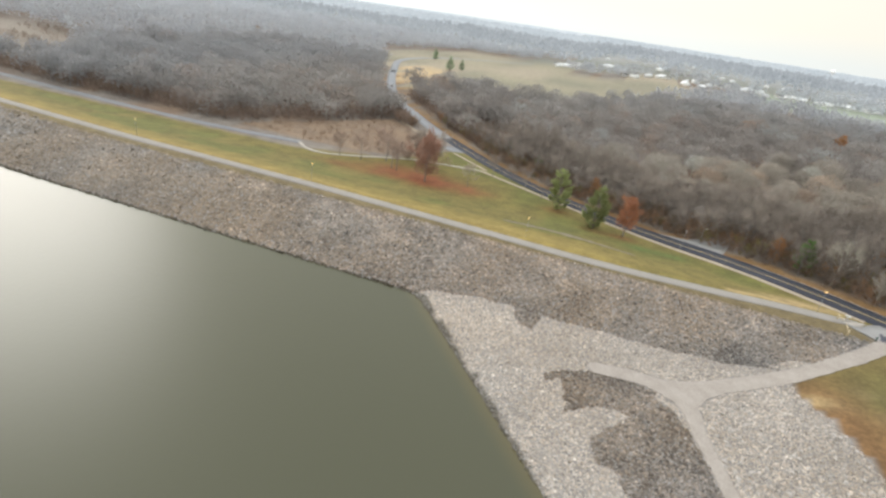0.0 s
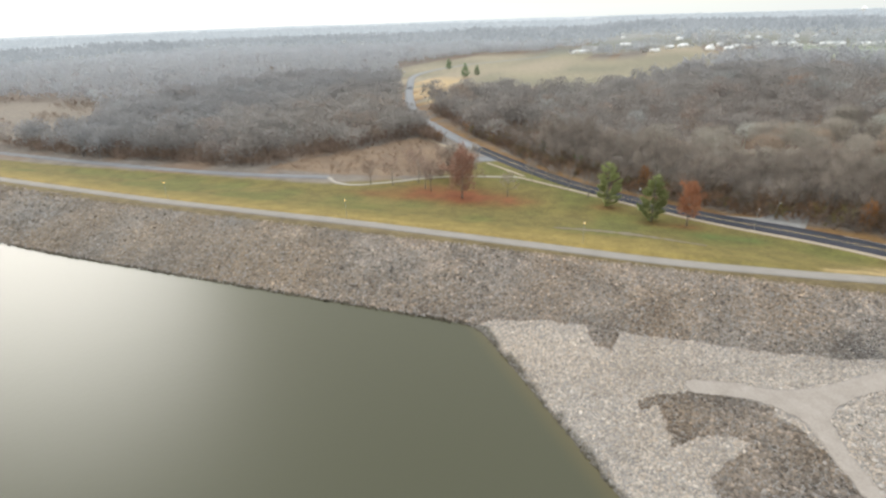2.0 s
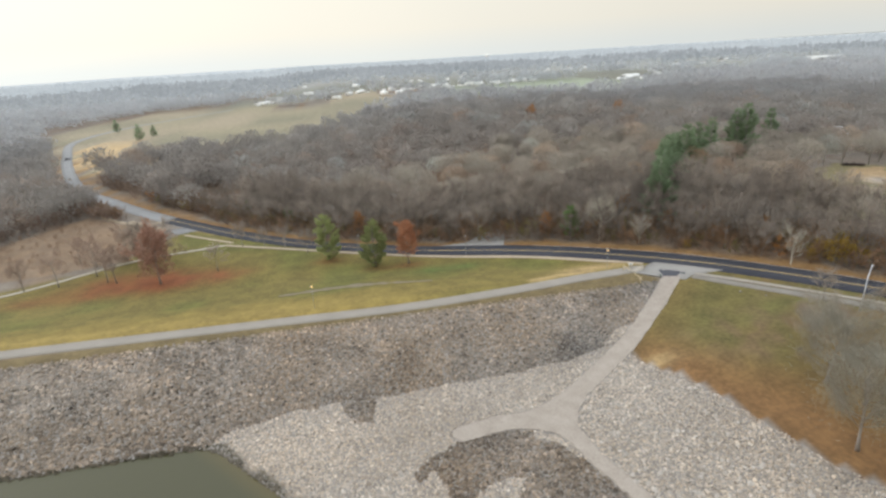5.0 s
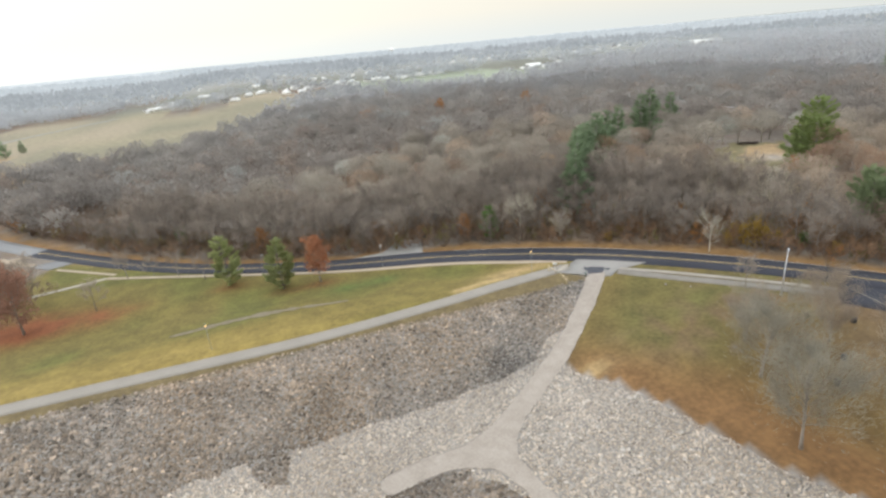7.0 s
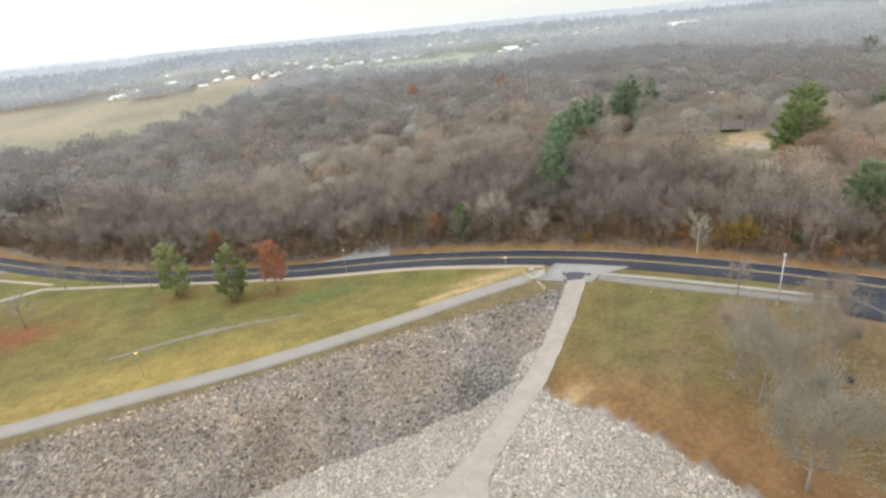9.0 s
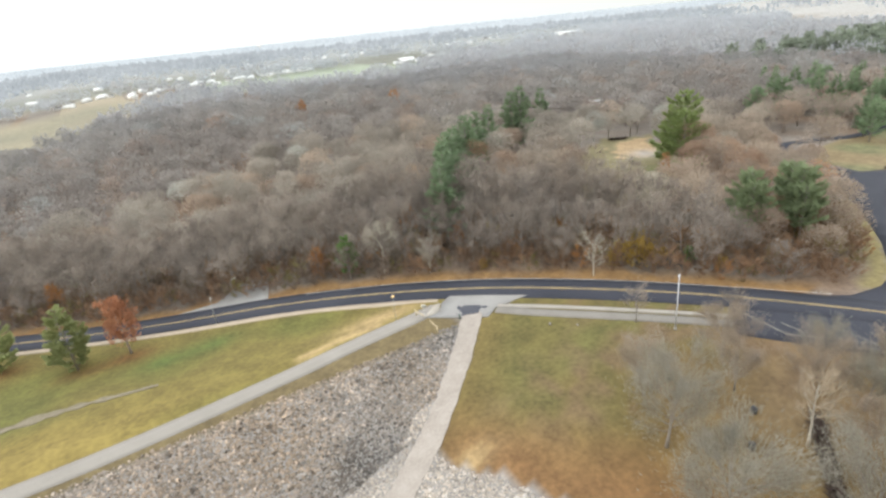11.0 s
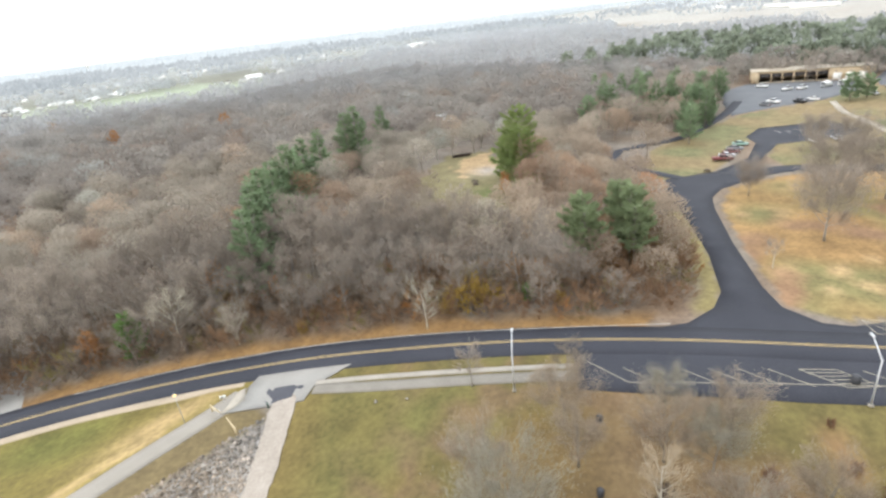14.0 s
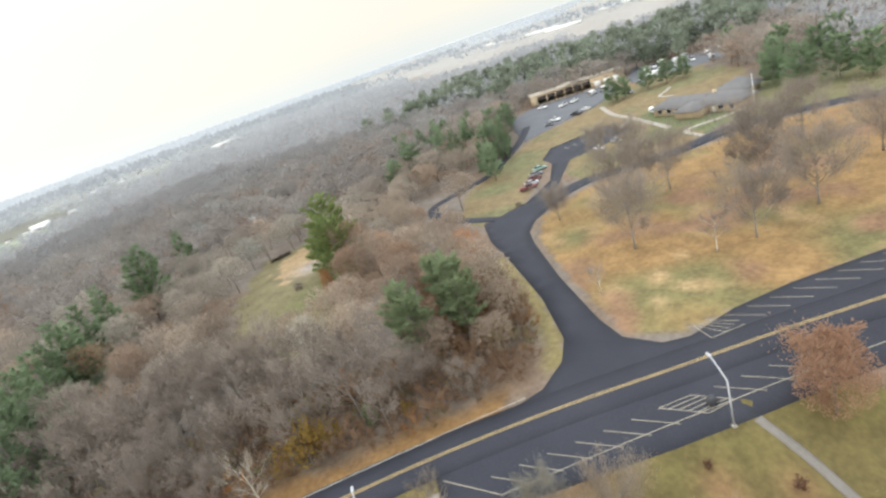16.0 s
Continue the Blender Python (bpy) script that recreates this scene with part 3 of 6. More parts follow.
verge = away(X, Y, np.vstack([np.array(LOT[26:30], float)]))
C = lay(C, (0.19, 0.155, 0.07), ramp(4.0 - verge, 0, 2) * (~inside(X, Y, LOT)))
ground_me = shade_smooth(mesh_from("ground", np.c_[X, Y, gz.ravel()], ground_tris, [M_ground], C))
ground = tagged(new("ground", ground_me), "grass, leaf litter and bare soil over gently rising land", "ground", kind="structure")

water_v = np.array([(-4800, -4800, 0), (4800, -4800, 0), (4800, 119, 0), (-4800, 119, 0)], float)
setting("water", (water_v, [(0, 1, 2), (0, 2, 3)]), M_water, "calm murky green lake under a pale sky", "lake")

# ---- paving ----
setting("crest_path", ribbon([(-700, 172), (-450, 145), (-300, 133), (-240, 129), (-201, 126.7), (-148, 124.4), (-105, 124.0), (-75, 124.0), (-30, 122.6), (0, 121.6), (25, 123.0), (40, 124.5), (52, 125.4), (57, 126.5)], 3.5, 0.07), M_gravel, "pale crushed stone path along the dam crest", "path")
setting("far_road", ribbon(ROAD[:8], 6.4, 0.085, 4.0), M_far_road, "older pale grey asphalt road across the fields", "road")
setting("road", ribbon(ROAD[6:], 6.7, 0.09, 2.5), M_asphalt, "fresh dark asphalt road with a double yellow line", "road")
setting("parking_lot", slab(LOT, 0.05), M_asphalt, "dark asphalt parking area beside the road", "parking lot")
setting("spur_lot", slab(SPUR_LOT, 0.06), M_asphalt, "dark asphalt lot with parked cars", "parking lot")
setting("spur_road", ribbon(SPUR, 6.0, 0.10), M_asphalt, "dark asphalt driveway past the lawn", "road")
setting("garage_yard", slab(GARAGE_YARD, 0.05), M_yard, "dark worn asphalt yard before the garages", "yard")
setting("back_lot", slab(BACK_LOT, 0.06), M_yard, "worn grey asphalt lot behind the yard lawn", "yard")
setting("garage_drive", ribbon(GARAGE_DRIVE, 3.6, 0.09), M_asphalt, "narrow worn asphalt drive through the trees", "road")
TRACK_A, TRACK_B = smooth(TRACK, 2.0), smooth(TRACK_DOWN, 2.0)


def track_field(x, y):
    """Below zero on the access track, which widens softly where its arms meet."""
    arm_a, arm_b = away(x, y, TRACK_A) - 1.75, away(x, y, TRACK_B) - 1.25
    rag = 0.25 * (value_noise(x, y, 2.2, 9) - 0.5) + 0.22 * (value_noise(x, y, 0.7, 10) - 0.5)
    return soft_min(arm_a, arm_b, 0.5) + rag


def field_patch(x0, x1, y0, y1, step, field, lift, thick=0.05):
    """Paving over the part of a rectangle where the field is below zero, cut along its outline."""
    ax, ay = np.meshgrid(np.arange(x0, x1, step), np.arange(y0, y1, step), indexing="ij")
    f = field(ax.ravel(), ay.ravel())
    p = np.c_[ax.ravel(), ay.ravel()]
    ids = np.arange(len(p)).reshape(ax.shape)
    q = [ids[:-1, :-1].ravel(), ids[1:, :-1].ravel(), ids[1:, 1:].ravel(), ids[:-1, 1:].ravel()]
    cells = np.vstack([np.c_[q[0], q[1], q[2]], np.c_[q[0], q[2], q[3]]])
    count = (f[cells] < 0).sum(axis=1)
    pts, tris, cut, rim = [tuple(v) for v in p], [tuple(c) for c in cells[count == 3]], {}, []

    def crossing(i, j):
        key = (min(i, j), max(i, j))
        if key not in cut:
            u = f[i] / (f[i] - f[j])
            cut[key] = len(pts)
            pts.append(tuple(p[i] + (p[j] - p[i]) * u))
        return cut[key]

    for c in cells[(count > 0) & (count < 3)]:
        ring = []
        for k in range(3):
            i, j = int(c[k]), int(c[(k + 1) % 3])
            if f[i] < 0:
                ring.append(i)
            if (f[i] < 0) != (f[j] < 0):
                ring.append(crossing(i, j))
        tris += [(ring[0], ring[k], ring[k + 1]) for k in range(1, len(ring) - 1)]
        edge = [v for v in ring if v >= len(p)]
        rim.append((edge[0], edge[1]))
    used, back = np.unique(np.array(tris + [(a, b, a) for a, b in rim]), return_inverse=True)
    back = back.reshape(-1, 3)
    xy = np.array(pts)[used]
    v = np.c_[xy, height(xy[:, 0], xy[:, 1]) + lift]
    skirt = [t for a, b, _ in back[len(tris):] for t in ((a, b, a + len(v)), (b, b + len(v), a + len(v)))]
    return np.vstack([v, v - (0, 0, thick)]), np.vstack([back[:len(tris)], np.array(skirt)])


setting("track", field_patch(0, 66, -14, 122, 0.5, track_field, 0.11), M_track, "pale crushed stone access track forking on the berm", "track")
setting("valley_road", ribbon(LEFT_ROAD, 4.0, 0.08, 4.0), M_old_asphalt, "narrow grey service road at the foot of the dam", "road")
setting("footpath", ribbon(LEFT_PATH, 1.5, 0.08), M_concrete, "pale concrete footpath winding through the grass", "path")
setting("verge_walk", ribbon(VERGE_WALK, 1.5, 0.08), M_sand, "narrow sandy path beside the road", "path")
setting("apron", slab([(52.6, 124.2), (54.4, 124.0), (56.4, 124.8), (58.2, 127.2), (60.6, 128.0), (65.5, 122.8), (70.6, 116.9), (66.8, 117.6), (64.4, 118.2), (61.6, 116.9), (58.2, 120.2), (55, 122.4)], 0.10, 2.0), M_apron, "worn grey asphalt apron at the junction", "pavement")
PATCH = [(58.3, 120.6), (60.0, 123.7), (62.4, 121.4), (63.1, 119.8), (61.5, 119.2), (60.2, 119.6)]


def patch_field(x, y):
    rag = 1.5 * (value_noise(x, y, 0.7, 14) - 0.5)
    return np.where(inside(x + rag, y - rag, PATCH), -1.0, 1.0)


setting("asphalt_patch", field_patch(57, 66, 117.5, 126.5, 0.18, patch_field, 0.135, 0.03), M_patch, "dark ragged asphalt patch on the worn apron", "pavement")
setting("layby", slab([(14, 169.2), (24, 166.8), (31, 172), (37, 174.5), (35.5, 166), (33, 157.8), (24, 162.6)], 0.06, 2.0), M_apron, "grey gravel layby off the road", "pavement")
setting("walk", ribbon([(63.9, 117.7), (68.8, 110.7), (74.6, 103.0), (79.8, 96.0), (86.2, 87.2)], 2.0, 0.10), M_walk, "wide tan concrete walk beside the road", "path")

# ---- trees ----


def unit(v):
    return v / (np.linalg.norm(v, axis=-1, keepdims=True) + 1e-9)


def slivers(points, ways, lengths, widths, r, facing=None):
    """Thin pointed triangles, one at each point along its way; facing: the way their flat side turns, more or less."""
    across = r.normal(size=(len(points), 3))
    if facing is not None:
        across = np.cross(unit(ways), unit(facing) + 0.45 * across)
        side = unit(across) * widths[:, None]
    else:
        side = unit(np.cross(ways, across)) * widths[:, None]
    v = np.stack([points - side, points + side, points + unit(ways) * lengths[:, None]], 1).reshape(-1, 3)
    return v, np.arange(len(v)).reshape(-1, 3)


def bare_tree(seed, tall, wide, limbs, twigs, length=1.3, thin=0.045, sides=5, first=0.3, trunk_r=0.0):
    """Wood and twigs of a leafless tree on its base at the origin."""
    r = np.random.default_rng(seed)
    lean = r.normal(0, 0.03, 2)
    top = tall * 0.82
    hs = np.linspace(0, top, 6)
    bend = np.cumsum(r.normal(0, 0.012 * tall, (6, 2)), axis=0) * np.linspace(0, 1, 6)[:, None]
    trunk = np.c_[hs * lean[0] + bend[:, 0], hs * lean[1] + bend[:, 1], hs]
    thick = trunk_r or tall * 0.016
    wood = [tube(trunk, np.linspace(thick, thick * 0.22, 6) * (1 + 0.5 * (np.arange(6) == 0)), sides)]
    seeds, heads = [], []
    for k in range(limbs):
        h = tall * (first + (0.8 - first) * (k + r.random()) / limbs)
        base = np.array([np.interp(h, hs, trunk[:, 0]), np.interp(h, hs, trunk[:, 1]), h])
        ang = 2.4 * k + r.normal(0, 0.4)
        share = 1 - 0.55 * abs(h / tall - 0.45) / 0.5
        reach = wide * share * r.uniform(0.75, 1.1)
        rise = r.uniform(0.5, 1.1)
        way = np.array([np.cos(ang), np.sin(ang), rise])
        line = [base]
        for _ in range(3):
            line.append(line[-1] + way * reach / 3 + r.normal(0, 0.06 * reach, 3))
            way = way + (0, 0, 0.18)
        line = np.array(line)
        lr = thick * 0.42 * (1 - 0.5 * h / tall)
        wood.append(tube(line, np.linspace(lr, lr * 0.3, 4), 3))
        for _ in range(3):
            u = r.uniform(0.35, 0.95) * 3
            i = min(int(u), 2)
            p = line[i] + (line[i + 1] - line[i]) * (u - i)
            sub = unit(line[i + 1] - line[i] + r.normal(0, 0.55, 3) * reach / 3) * reach * r.uniform(0.3, 0.55)
            sub[2] = abs(sub[2]) + 0.15 * reach
            wood.append(tube([p, p + sub * 0.55 + r.normal(0, 0.1, 3), p + sub], [lr * 0.4, lr * 0.28, lr * 0.12], 3))
            seeds.append((p, sub))
            heads.append((p, sub))
        seeds.append((line[1], line[3] - line[1]))
    seeds.append((trunk[3], trunk[5] - trunk[3] + (0, 0, tall * 0.15)))
    pick = r.integers(0, len(seeds), twigs)
    p0, dv = np.array([s[0] for s in seeds])[pick], np.array([s[1] for s in seeds])[pick]
    u = r.uniform(0.2, 1.08, twigs)[:, None]
    p = p0 + dv * u + r.normal(0, 0.24, (twigs, 3)) * np.linalg.norm(dv, axis=1)[:, None]
    axis = np.array([0, 0, tall * 0.35])
    ways = unit(dv) * 0.6 + unit(p - axis) * 0.7 + r.normal(0, 0.5, (twigs, 3)) + (0, 0, 0.25)
    twig = slivers(p, ways, length * r.uniform(0.5, 1.3, twigs), thin * r.uniform(0.6, 1.4, twigs), r, unit(p - axis) + (0, 0, 0.4))
    return joined(wood), twig


def pine_tree(seed, tall, wide, tufts, size=0.55, first=0.12, shape=0.8, sides=5):
    """Wood and needle sprays of a conifer: uneven tiers of flat, upturned branches."""
    r = np.random.default_rng(seed)
    wood = [tube([(0, 0, 0), (0.1, 0, tall * 0.5), (0, 0.05, tall * 0.98)], [tall * 0.018, tall * 0.011, 0.02], sides)]
    pts, ways, flats = [], [], []
    tiers = max(7, int(tall * 0.95))
    arms = []
    for k in range(tiers):
        u = first + (1 - first) * (k + 0.25 + 0.5 * r.random()) / tiers
        full = wide * (1 - u) ** shape * min(1, 0.6 + (u - first) * 3.5) + 0.3
        for j in range(5):
            if r.random() < 0.14:
                continue
            ang = j * 1.257 + k * 0.9 + r.normal(0, 0.3)
            arms.append((u, ang, full * r.uniform(0.6, 1.18)))
    total = sum(a[2] ** 1.4 for a in arms)
    for u, ang, reach in arms:
        way = np.array([np.cos(ang), np.sin(ang), r.uniform(-0.08, 0.22) + 0.35 * u])
        base = np.array([0, 0, u * tall])
        wood.append(tube([base, base + way * reach * 0.55, base + way * reach * 0.92], [0.05, 0.035, 0.012], 3))
        count = max(3, int(tufts * reach ** 1.4 / total))
        s = r.uniform(0.2, 1.05, count) ** 0.7
        cross = np.array([-np.sin(ang), np.cos(ang), 0])
        off = r.normal(0, 0.2, count) * reach * (1.15 - s) + r.normal(0, 0.12, count)
        lift = 0.16 * reach * s ** 2 + r.normal(0, 0.12 + 0.02 * reach, count)
        pts.append(base + way * reach * s[:, None] + cross * off[:, None] + np.array([0, 0, 1.0]) * lift[:, None])
        ways.append(way + cross * (off / (0.3 * reach + 0.1))[:, None] * 0.5 + r.normal(0, 0.35, (count, 3)) + (0, 0, 0.3))
        flats.append(np.tile((way[0] * 0.5, way[1] * 0.5, 1.0), (count, 1)))
    p, w, f = np.vstack(pts), np.vstack(ways), np.vstack(flats)
    tuft = slivers(p, w, size * r.uniform(0.7, 1.5, len(p)), size * 0.3 * r.uniform(0.6, 1.3, len(p)), r, f)
    return joined(wood), tuft


def leafy_tree(seed, tall, wide, leaves, size=0.28):
    """A deciduous tree that still holds its dead leaves."""
    r = np.random.default_rng(seed)
    wood, twig = bare_tree(seed, tall, wide, 11, leaves // 3, size * 1.6, size * 0.5, 5, 0.16)
    count = leaves - leaves // 3
    u = r.uniform(0.22, 1.0, count)
    span = wide * np.sin(np.pi * np.clip(u * 0.8 + 0.12, 0, 1)) ** 0.7 * (0.8 + 0.35 * value_noise(u * 9, np.zeros(count), 1.0, seed))
    ang, rad = r.uniform(0, 6.283, count), r.random(count) ** 0.4
    clump = 0.85 + 0.3 * value_noise(ang * 2.2 + 40, u * 8, 1.0, seed + 1)
    p = np.c_[np.cos(ang) * rad * span * clump, np.sin(ang) * rad * span * clump, u * tall]
    keep = value_noise(p[:, 0] + 50, p[:, 1] + p[:, 2] + 50, 0.8, seed + 2) > 0.3
    leaf = slivers(p[keep], r.normal(size=(int(keep.sum()), 3)) + (0, 0, 0.3), size * r.uniform(0.8, 1.6, int(keep.sum())), size * 0.45 * r.uniform(0.6, 1.3, int(keep.sum())), r)
    return wood, joined([twig, leaf])


def tree_thing(arrays, bark, crown_mat, label, category="tree", crown_name="crown", trunk_label=""):
    (wv, wf), (cv, cf) = arrays
    root = tagged(new("tree"), label, category)
    part("trunk", mesh_from("trunk", wv, wf, [bark]), root, trunk_label)
    part(crown_name, mesh_from(crown_name, cv, cf, [crown_mat]), root)
    return root


def stand(x, y, turn=0.0, size=1.0, sink=0.1):
    return pose(x, y, float(height(x, y)) - sink, 0, 0, turn) @ Matrix.Scale(size, 4)


def plant(root, places, group=""):
    """Puts the tree at the first place and copies at the rest: x, y, size."""
    if group:
        root["group"] = group
    for i, (x, y, s) in enumerate(places):
        m = stand(x, y, (i * 137.5) % 360, s)
        if i == 0:
            root.matrix_basis = m
        else:
            c = copy_thing(root, m)
            c.matrix_basis = m


# two young pines and the rust-coloured tree on the valley lawn
plant(tree_thing(pine_tree(3, 12.0, 3.5, 6200, 0.5, 0.05, 0.4), M_bark, M_young_needles, "young bright green pine on the lawn by the road", "pine tree"), [(-15.8, 169.6, 1.08), (-3.0, 159.3, 1.05)], "young pines on the lawn")
plant(tree_thing(leafy_tree(4, 11.0, 2.7, 3400, 0.3), M_bark, M_rust, "small tree with rust-red dead leaves beside the road"), [(6.0, 158.6, 1.12)])

# bare trees along the footpath and verge
M_rosy_twigs = material("rosy_twigs", ((0.25, 0.185, 0.15), (0.36, 0.28, 0.23)), 1.5, 0.2, 0.95, by_object=0.15, thin=True)
grove = [tree_thing(bare_tree(20 + k, 10.5 + k, 3.4, 11, 1500, 0.8, 0.04), M_bark, M_rosy_twigs, "slender bare tree beside the footpath, rusty leaves below") for k in range(2)]
plant(grove[0], [(-67.9, 185.5, 1.0), (-73, 170, 0.9), (-81, 178, 0.95), (-88.6, 172.6, 0.9), (-76, 188.3, 1.0), (-97, 172, 0.8)], "bare trees by the footpath")
plant(grove[1], [(-66, 178, 1.0), (-70, 186, 0.9), (-76, 172, 0.85), (-84, 186, 0.9), (-90, 190, 0.8)], "bare trees by the footpath")
plant(tree_thing(leafy_tree(31, 11.5, 3.4, 5200, 0.27), M_bark, material("reddish_twigs", ((0.26, 0.15, 0.11), (0.37, 0.225, 0.17)), 1.5, 0.2, 0.95, thin=True), "dense reddish-brown bare tree in fallen red leaves"), [(-60.5, 165.8, 1.35)])
plant(tree_thing(bare_tree(33, 7.5, 2.8, 9, 700, 0.9, 0.035), M_bark, M_twigs, "small bare tree on the lawn"), [(-46.8, 171, 1.0), (-43.1, 190.5, 1.0), (-29.4, 184.1, 0.95), (-22.2, 177.4, 0.95), (-36, 188, 0.8)], "small bare trees on the verge")

# big bare trees on the meadow
meadow_a = tree_thing(bare_tree(41, 14.0, 6.8, 22, 12500, 0.6, 0.034, 6, 0.2), M_bark, material("grey_twigs", ((0.235, 0.218, 0.178), (0.345, 0.323, 0.268)), 1.5, 0.2, 0.95, thin=True), "broad grey bare tree on the rough meadow")
plant(meadow_a, [(55.4, 68.5, 1.0), (61.1, 79.9, 0.85), (66, 60, 0.9), (85.8, 75.0, 0.42), (70, 46, 0.9), (58, 53, 0.9), (82, 68, 0.5)], "bare trees on the meadow")
meadow_b = tree_thing(bare_tree(43, 13.0, 6.2, 20, 9500, 0.62, 0.034, 6, 0.2), M_bark, material("light_brown_twigs", ((0.25, 0.203, 0.158), (0.37, 0.308, 0.245)), 1.5, 0.2, 0.95, thin=True), "brown bare tree on the rough meadow")
plant(meadow_b, [(78.4, 84.1, 0.62), (65.1, 86.6, 0.6), (74.0, 79.5, 0.55), (85.9, 67.7, 0.6), (80.0, 72.5, 0.6), (76.5, 63, 0.65), (83, 58, 0.55), (77, 50, 0.8), (88, 44, 0.6)], "bare trees on the meadow")
plant(tree_thing(bare_tree(46, 11.0, 2.6, 14, 1300, 1.1, 0.025, 6, 0.3), M_white_bark, material("straw_twigs", ((0.36, 0.29, 0.21), (0.52, 0.43, 0.32)), 1.5, 0.3, 0.95, thin=True), "slender pale-barked bare tree on the meadow", trunk_label="pale trunk"), [(73.0, 69.7, 1.0)])
plant(tree_thing(bare_tree(47, 6.5, 2.2, 10, 800, 0.8, 0.025), M_bark, M_twigs, "small bare tree beside the concrete walk"), [(77.0, 97.8, 1.0), (84.5, 87.5, 0.95)], "small trees by the walk")
plant(tree_thing(leafy_tree(48, 10.0, 3.6, 17000, 0.17), M_bark, material("oak_leaves", ((0.31, 0.19, 0.125), (0.45, 0.29, 0.2)), 2.0, 0.4, 0.9, thin=True), "oak with rust-brown leaves at the edge of the parking lot"), [(103.6, 47.6, 1.0)])

# low russet shrubs and a long heap of cut brush on the meadow
plant(tree_thing(leafy_tree(49, 2.0, 0.9, 320, 0.2), M_bark, material("russet_leaves", ((0.13, 0.07, 0.045), (0.22, 0.125, 0.085)), 2.0, 0.4, 0.9, thin=True), "low shrub with russet dead leaves on the meadow", "shrub"), [(84.3, 63.2, 0.9), (90.3, 56.8, 0.8), (89.6, 53.8, 0.7), (94.6, 60.0, 0.55), (94.1, 52.2, 0.8), (66, 60, 0.8), (79, 57, 0.8)], "russet shrubs on the meadow")


def brush_heap(ax, ay, bx, by, count=900):
    root = tagged(new("brush_heap"), "long dark heap of cut brush lying on the grass", "brush heap")
    mid = ((ax + bx) / 2, (ay + by) / 2)
    root.matrix_basis = stand(mid[0], mid[1], 0, 1.0, 0.0)
    r = np.random.default_rng(61)
    u = r.uniform(-0.5, 0.5, count)
    x, y = (bx - ax) * u + r.normal(0, 0.3, count), (by - ay) * u + r.normal(0, 0.3, count)
    base = float(height(*mid))
    p = np.c_[x, y, height(x + mid[0], y + mid[1]) - base + r.uniform(0, 0.75, count)]
    ways = r.normal(0, 1, (count, 3)) * (1, 1, 0.4) + (bx - ax, by - ay, 0) * r.normal(0, 0.08, (count, 1))
    part("heap", mesh_from("heap", *slivers(p, ways, r.uniform(0.5, 1.4, count), r.uniform(0.05, 0.13, count), r), [material("rotting_wood", ((0.035, 0.024, 0.02), (0.085, 0.058, 0.046)), 3.0, 0.6, 0.95)]), root)
    part("log", mesh_from("log", *tube([(-(bx - ax) * 0.45, -(by - ay) * 0.45, 0.25), (0.2, -0.1, 0.3), ((bx - ax) * 0.45, (by - ay) * 0.45, 0.2)], [0.28, 0.24, 0.16], 7), [bpy.data.materials["rotting_wood"]]), root, "dark rotting log")


brush_heap(77.0, 71.0, 67.6, 63.2, 2600)
brush_heap(175.5, 183.5, 169.5, 186.0, 500)

# pale sycamores and coloured trees at the edge of the woods
plant(tree_thing(bare_tree(51, 10.5, 3.6, 13, 1100, 1.0, 0.03, 6, 0.2), M_white_bark, material("pale_twigs", ((0.30, 0.27, 0.22), (0.44, 0.40, 0.33)), 1.5, 0.3, 0.95, thin=True), "pale-barked bare sycamore at the roadside", trunk_label="whitish trunk"), [(83.3, 112.8, 0.8), (56.4, 147.5, 1.1), (63, 139, 0.7), (-2, 196, 0.8)], "pale sycamores at the roadside")
plant(tree_thing(leafy_tree(52, 8.5, 2.0, 1300, 0.28), M_bark, material("orange_leaves", ((0.28, 0.14, 0.06), (0.42, 0.22, 0.10)), 2.0, 0.4, 0.9, thin=True), "small tree with orange-brown leaves in the woods"), [(69, 158, 1.0), (45, 157, 0.9), (-6.2, 188, 1.0), (74, 144, 0.7), (141, 141, 0.8), (148.5, 316, 1.75), (109, 352, 1.5), (118, 118, 0.6)], "orange trees in the woods")
plant(tree_thing(leafy_tree(53, 3.6, 1.8, 900, 0.25), M_bark, material("yellow_leaves", ((0.26, 0.17, 0.05), (0.40, 0.28, 0.08)), 2.0, 0.4, 0.9, thin=True), "yellow-leaved shrub at the edge of the woods", "shrub"), [(90.3, 109.4, 1.5), (93.6, 107.4, 1.15), (71, 131, 0.6), (88, 112.5, 0.8), (100, 98, 0.7)], "yellow shrubs by the road")
plant(tree_thing(pine_tree(54, 7.0, 2.2, 1500, 0.5, 0.08, 0.5), M_bark, material("holly_green", ((0.10, 0.17, 0.055), (0.18, 0.26, 0.095)), 2.0, 0.4, 0.9, thin=True), "small dull green evergreen at the edge of the woods", "evergreen tree"), [(50.5, 153.0, 1.25), (-30, 212, 0.9), (98, 103.5, 0.5), (-46, 226, 0.9)], "small evergreens in the woods")

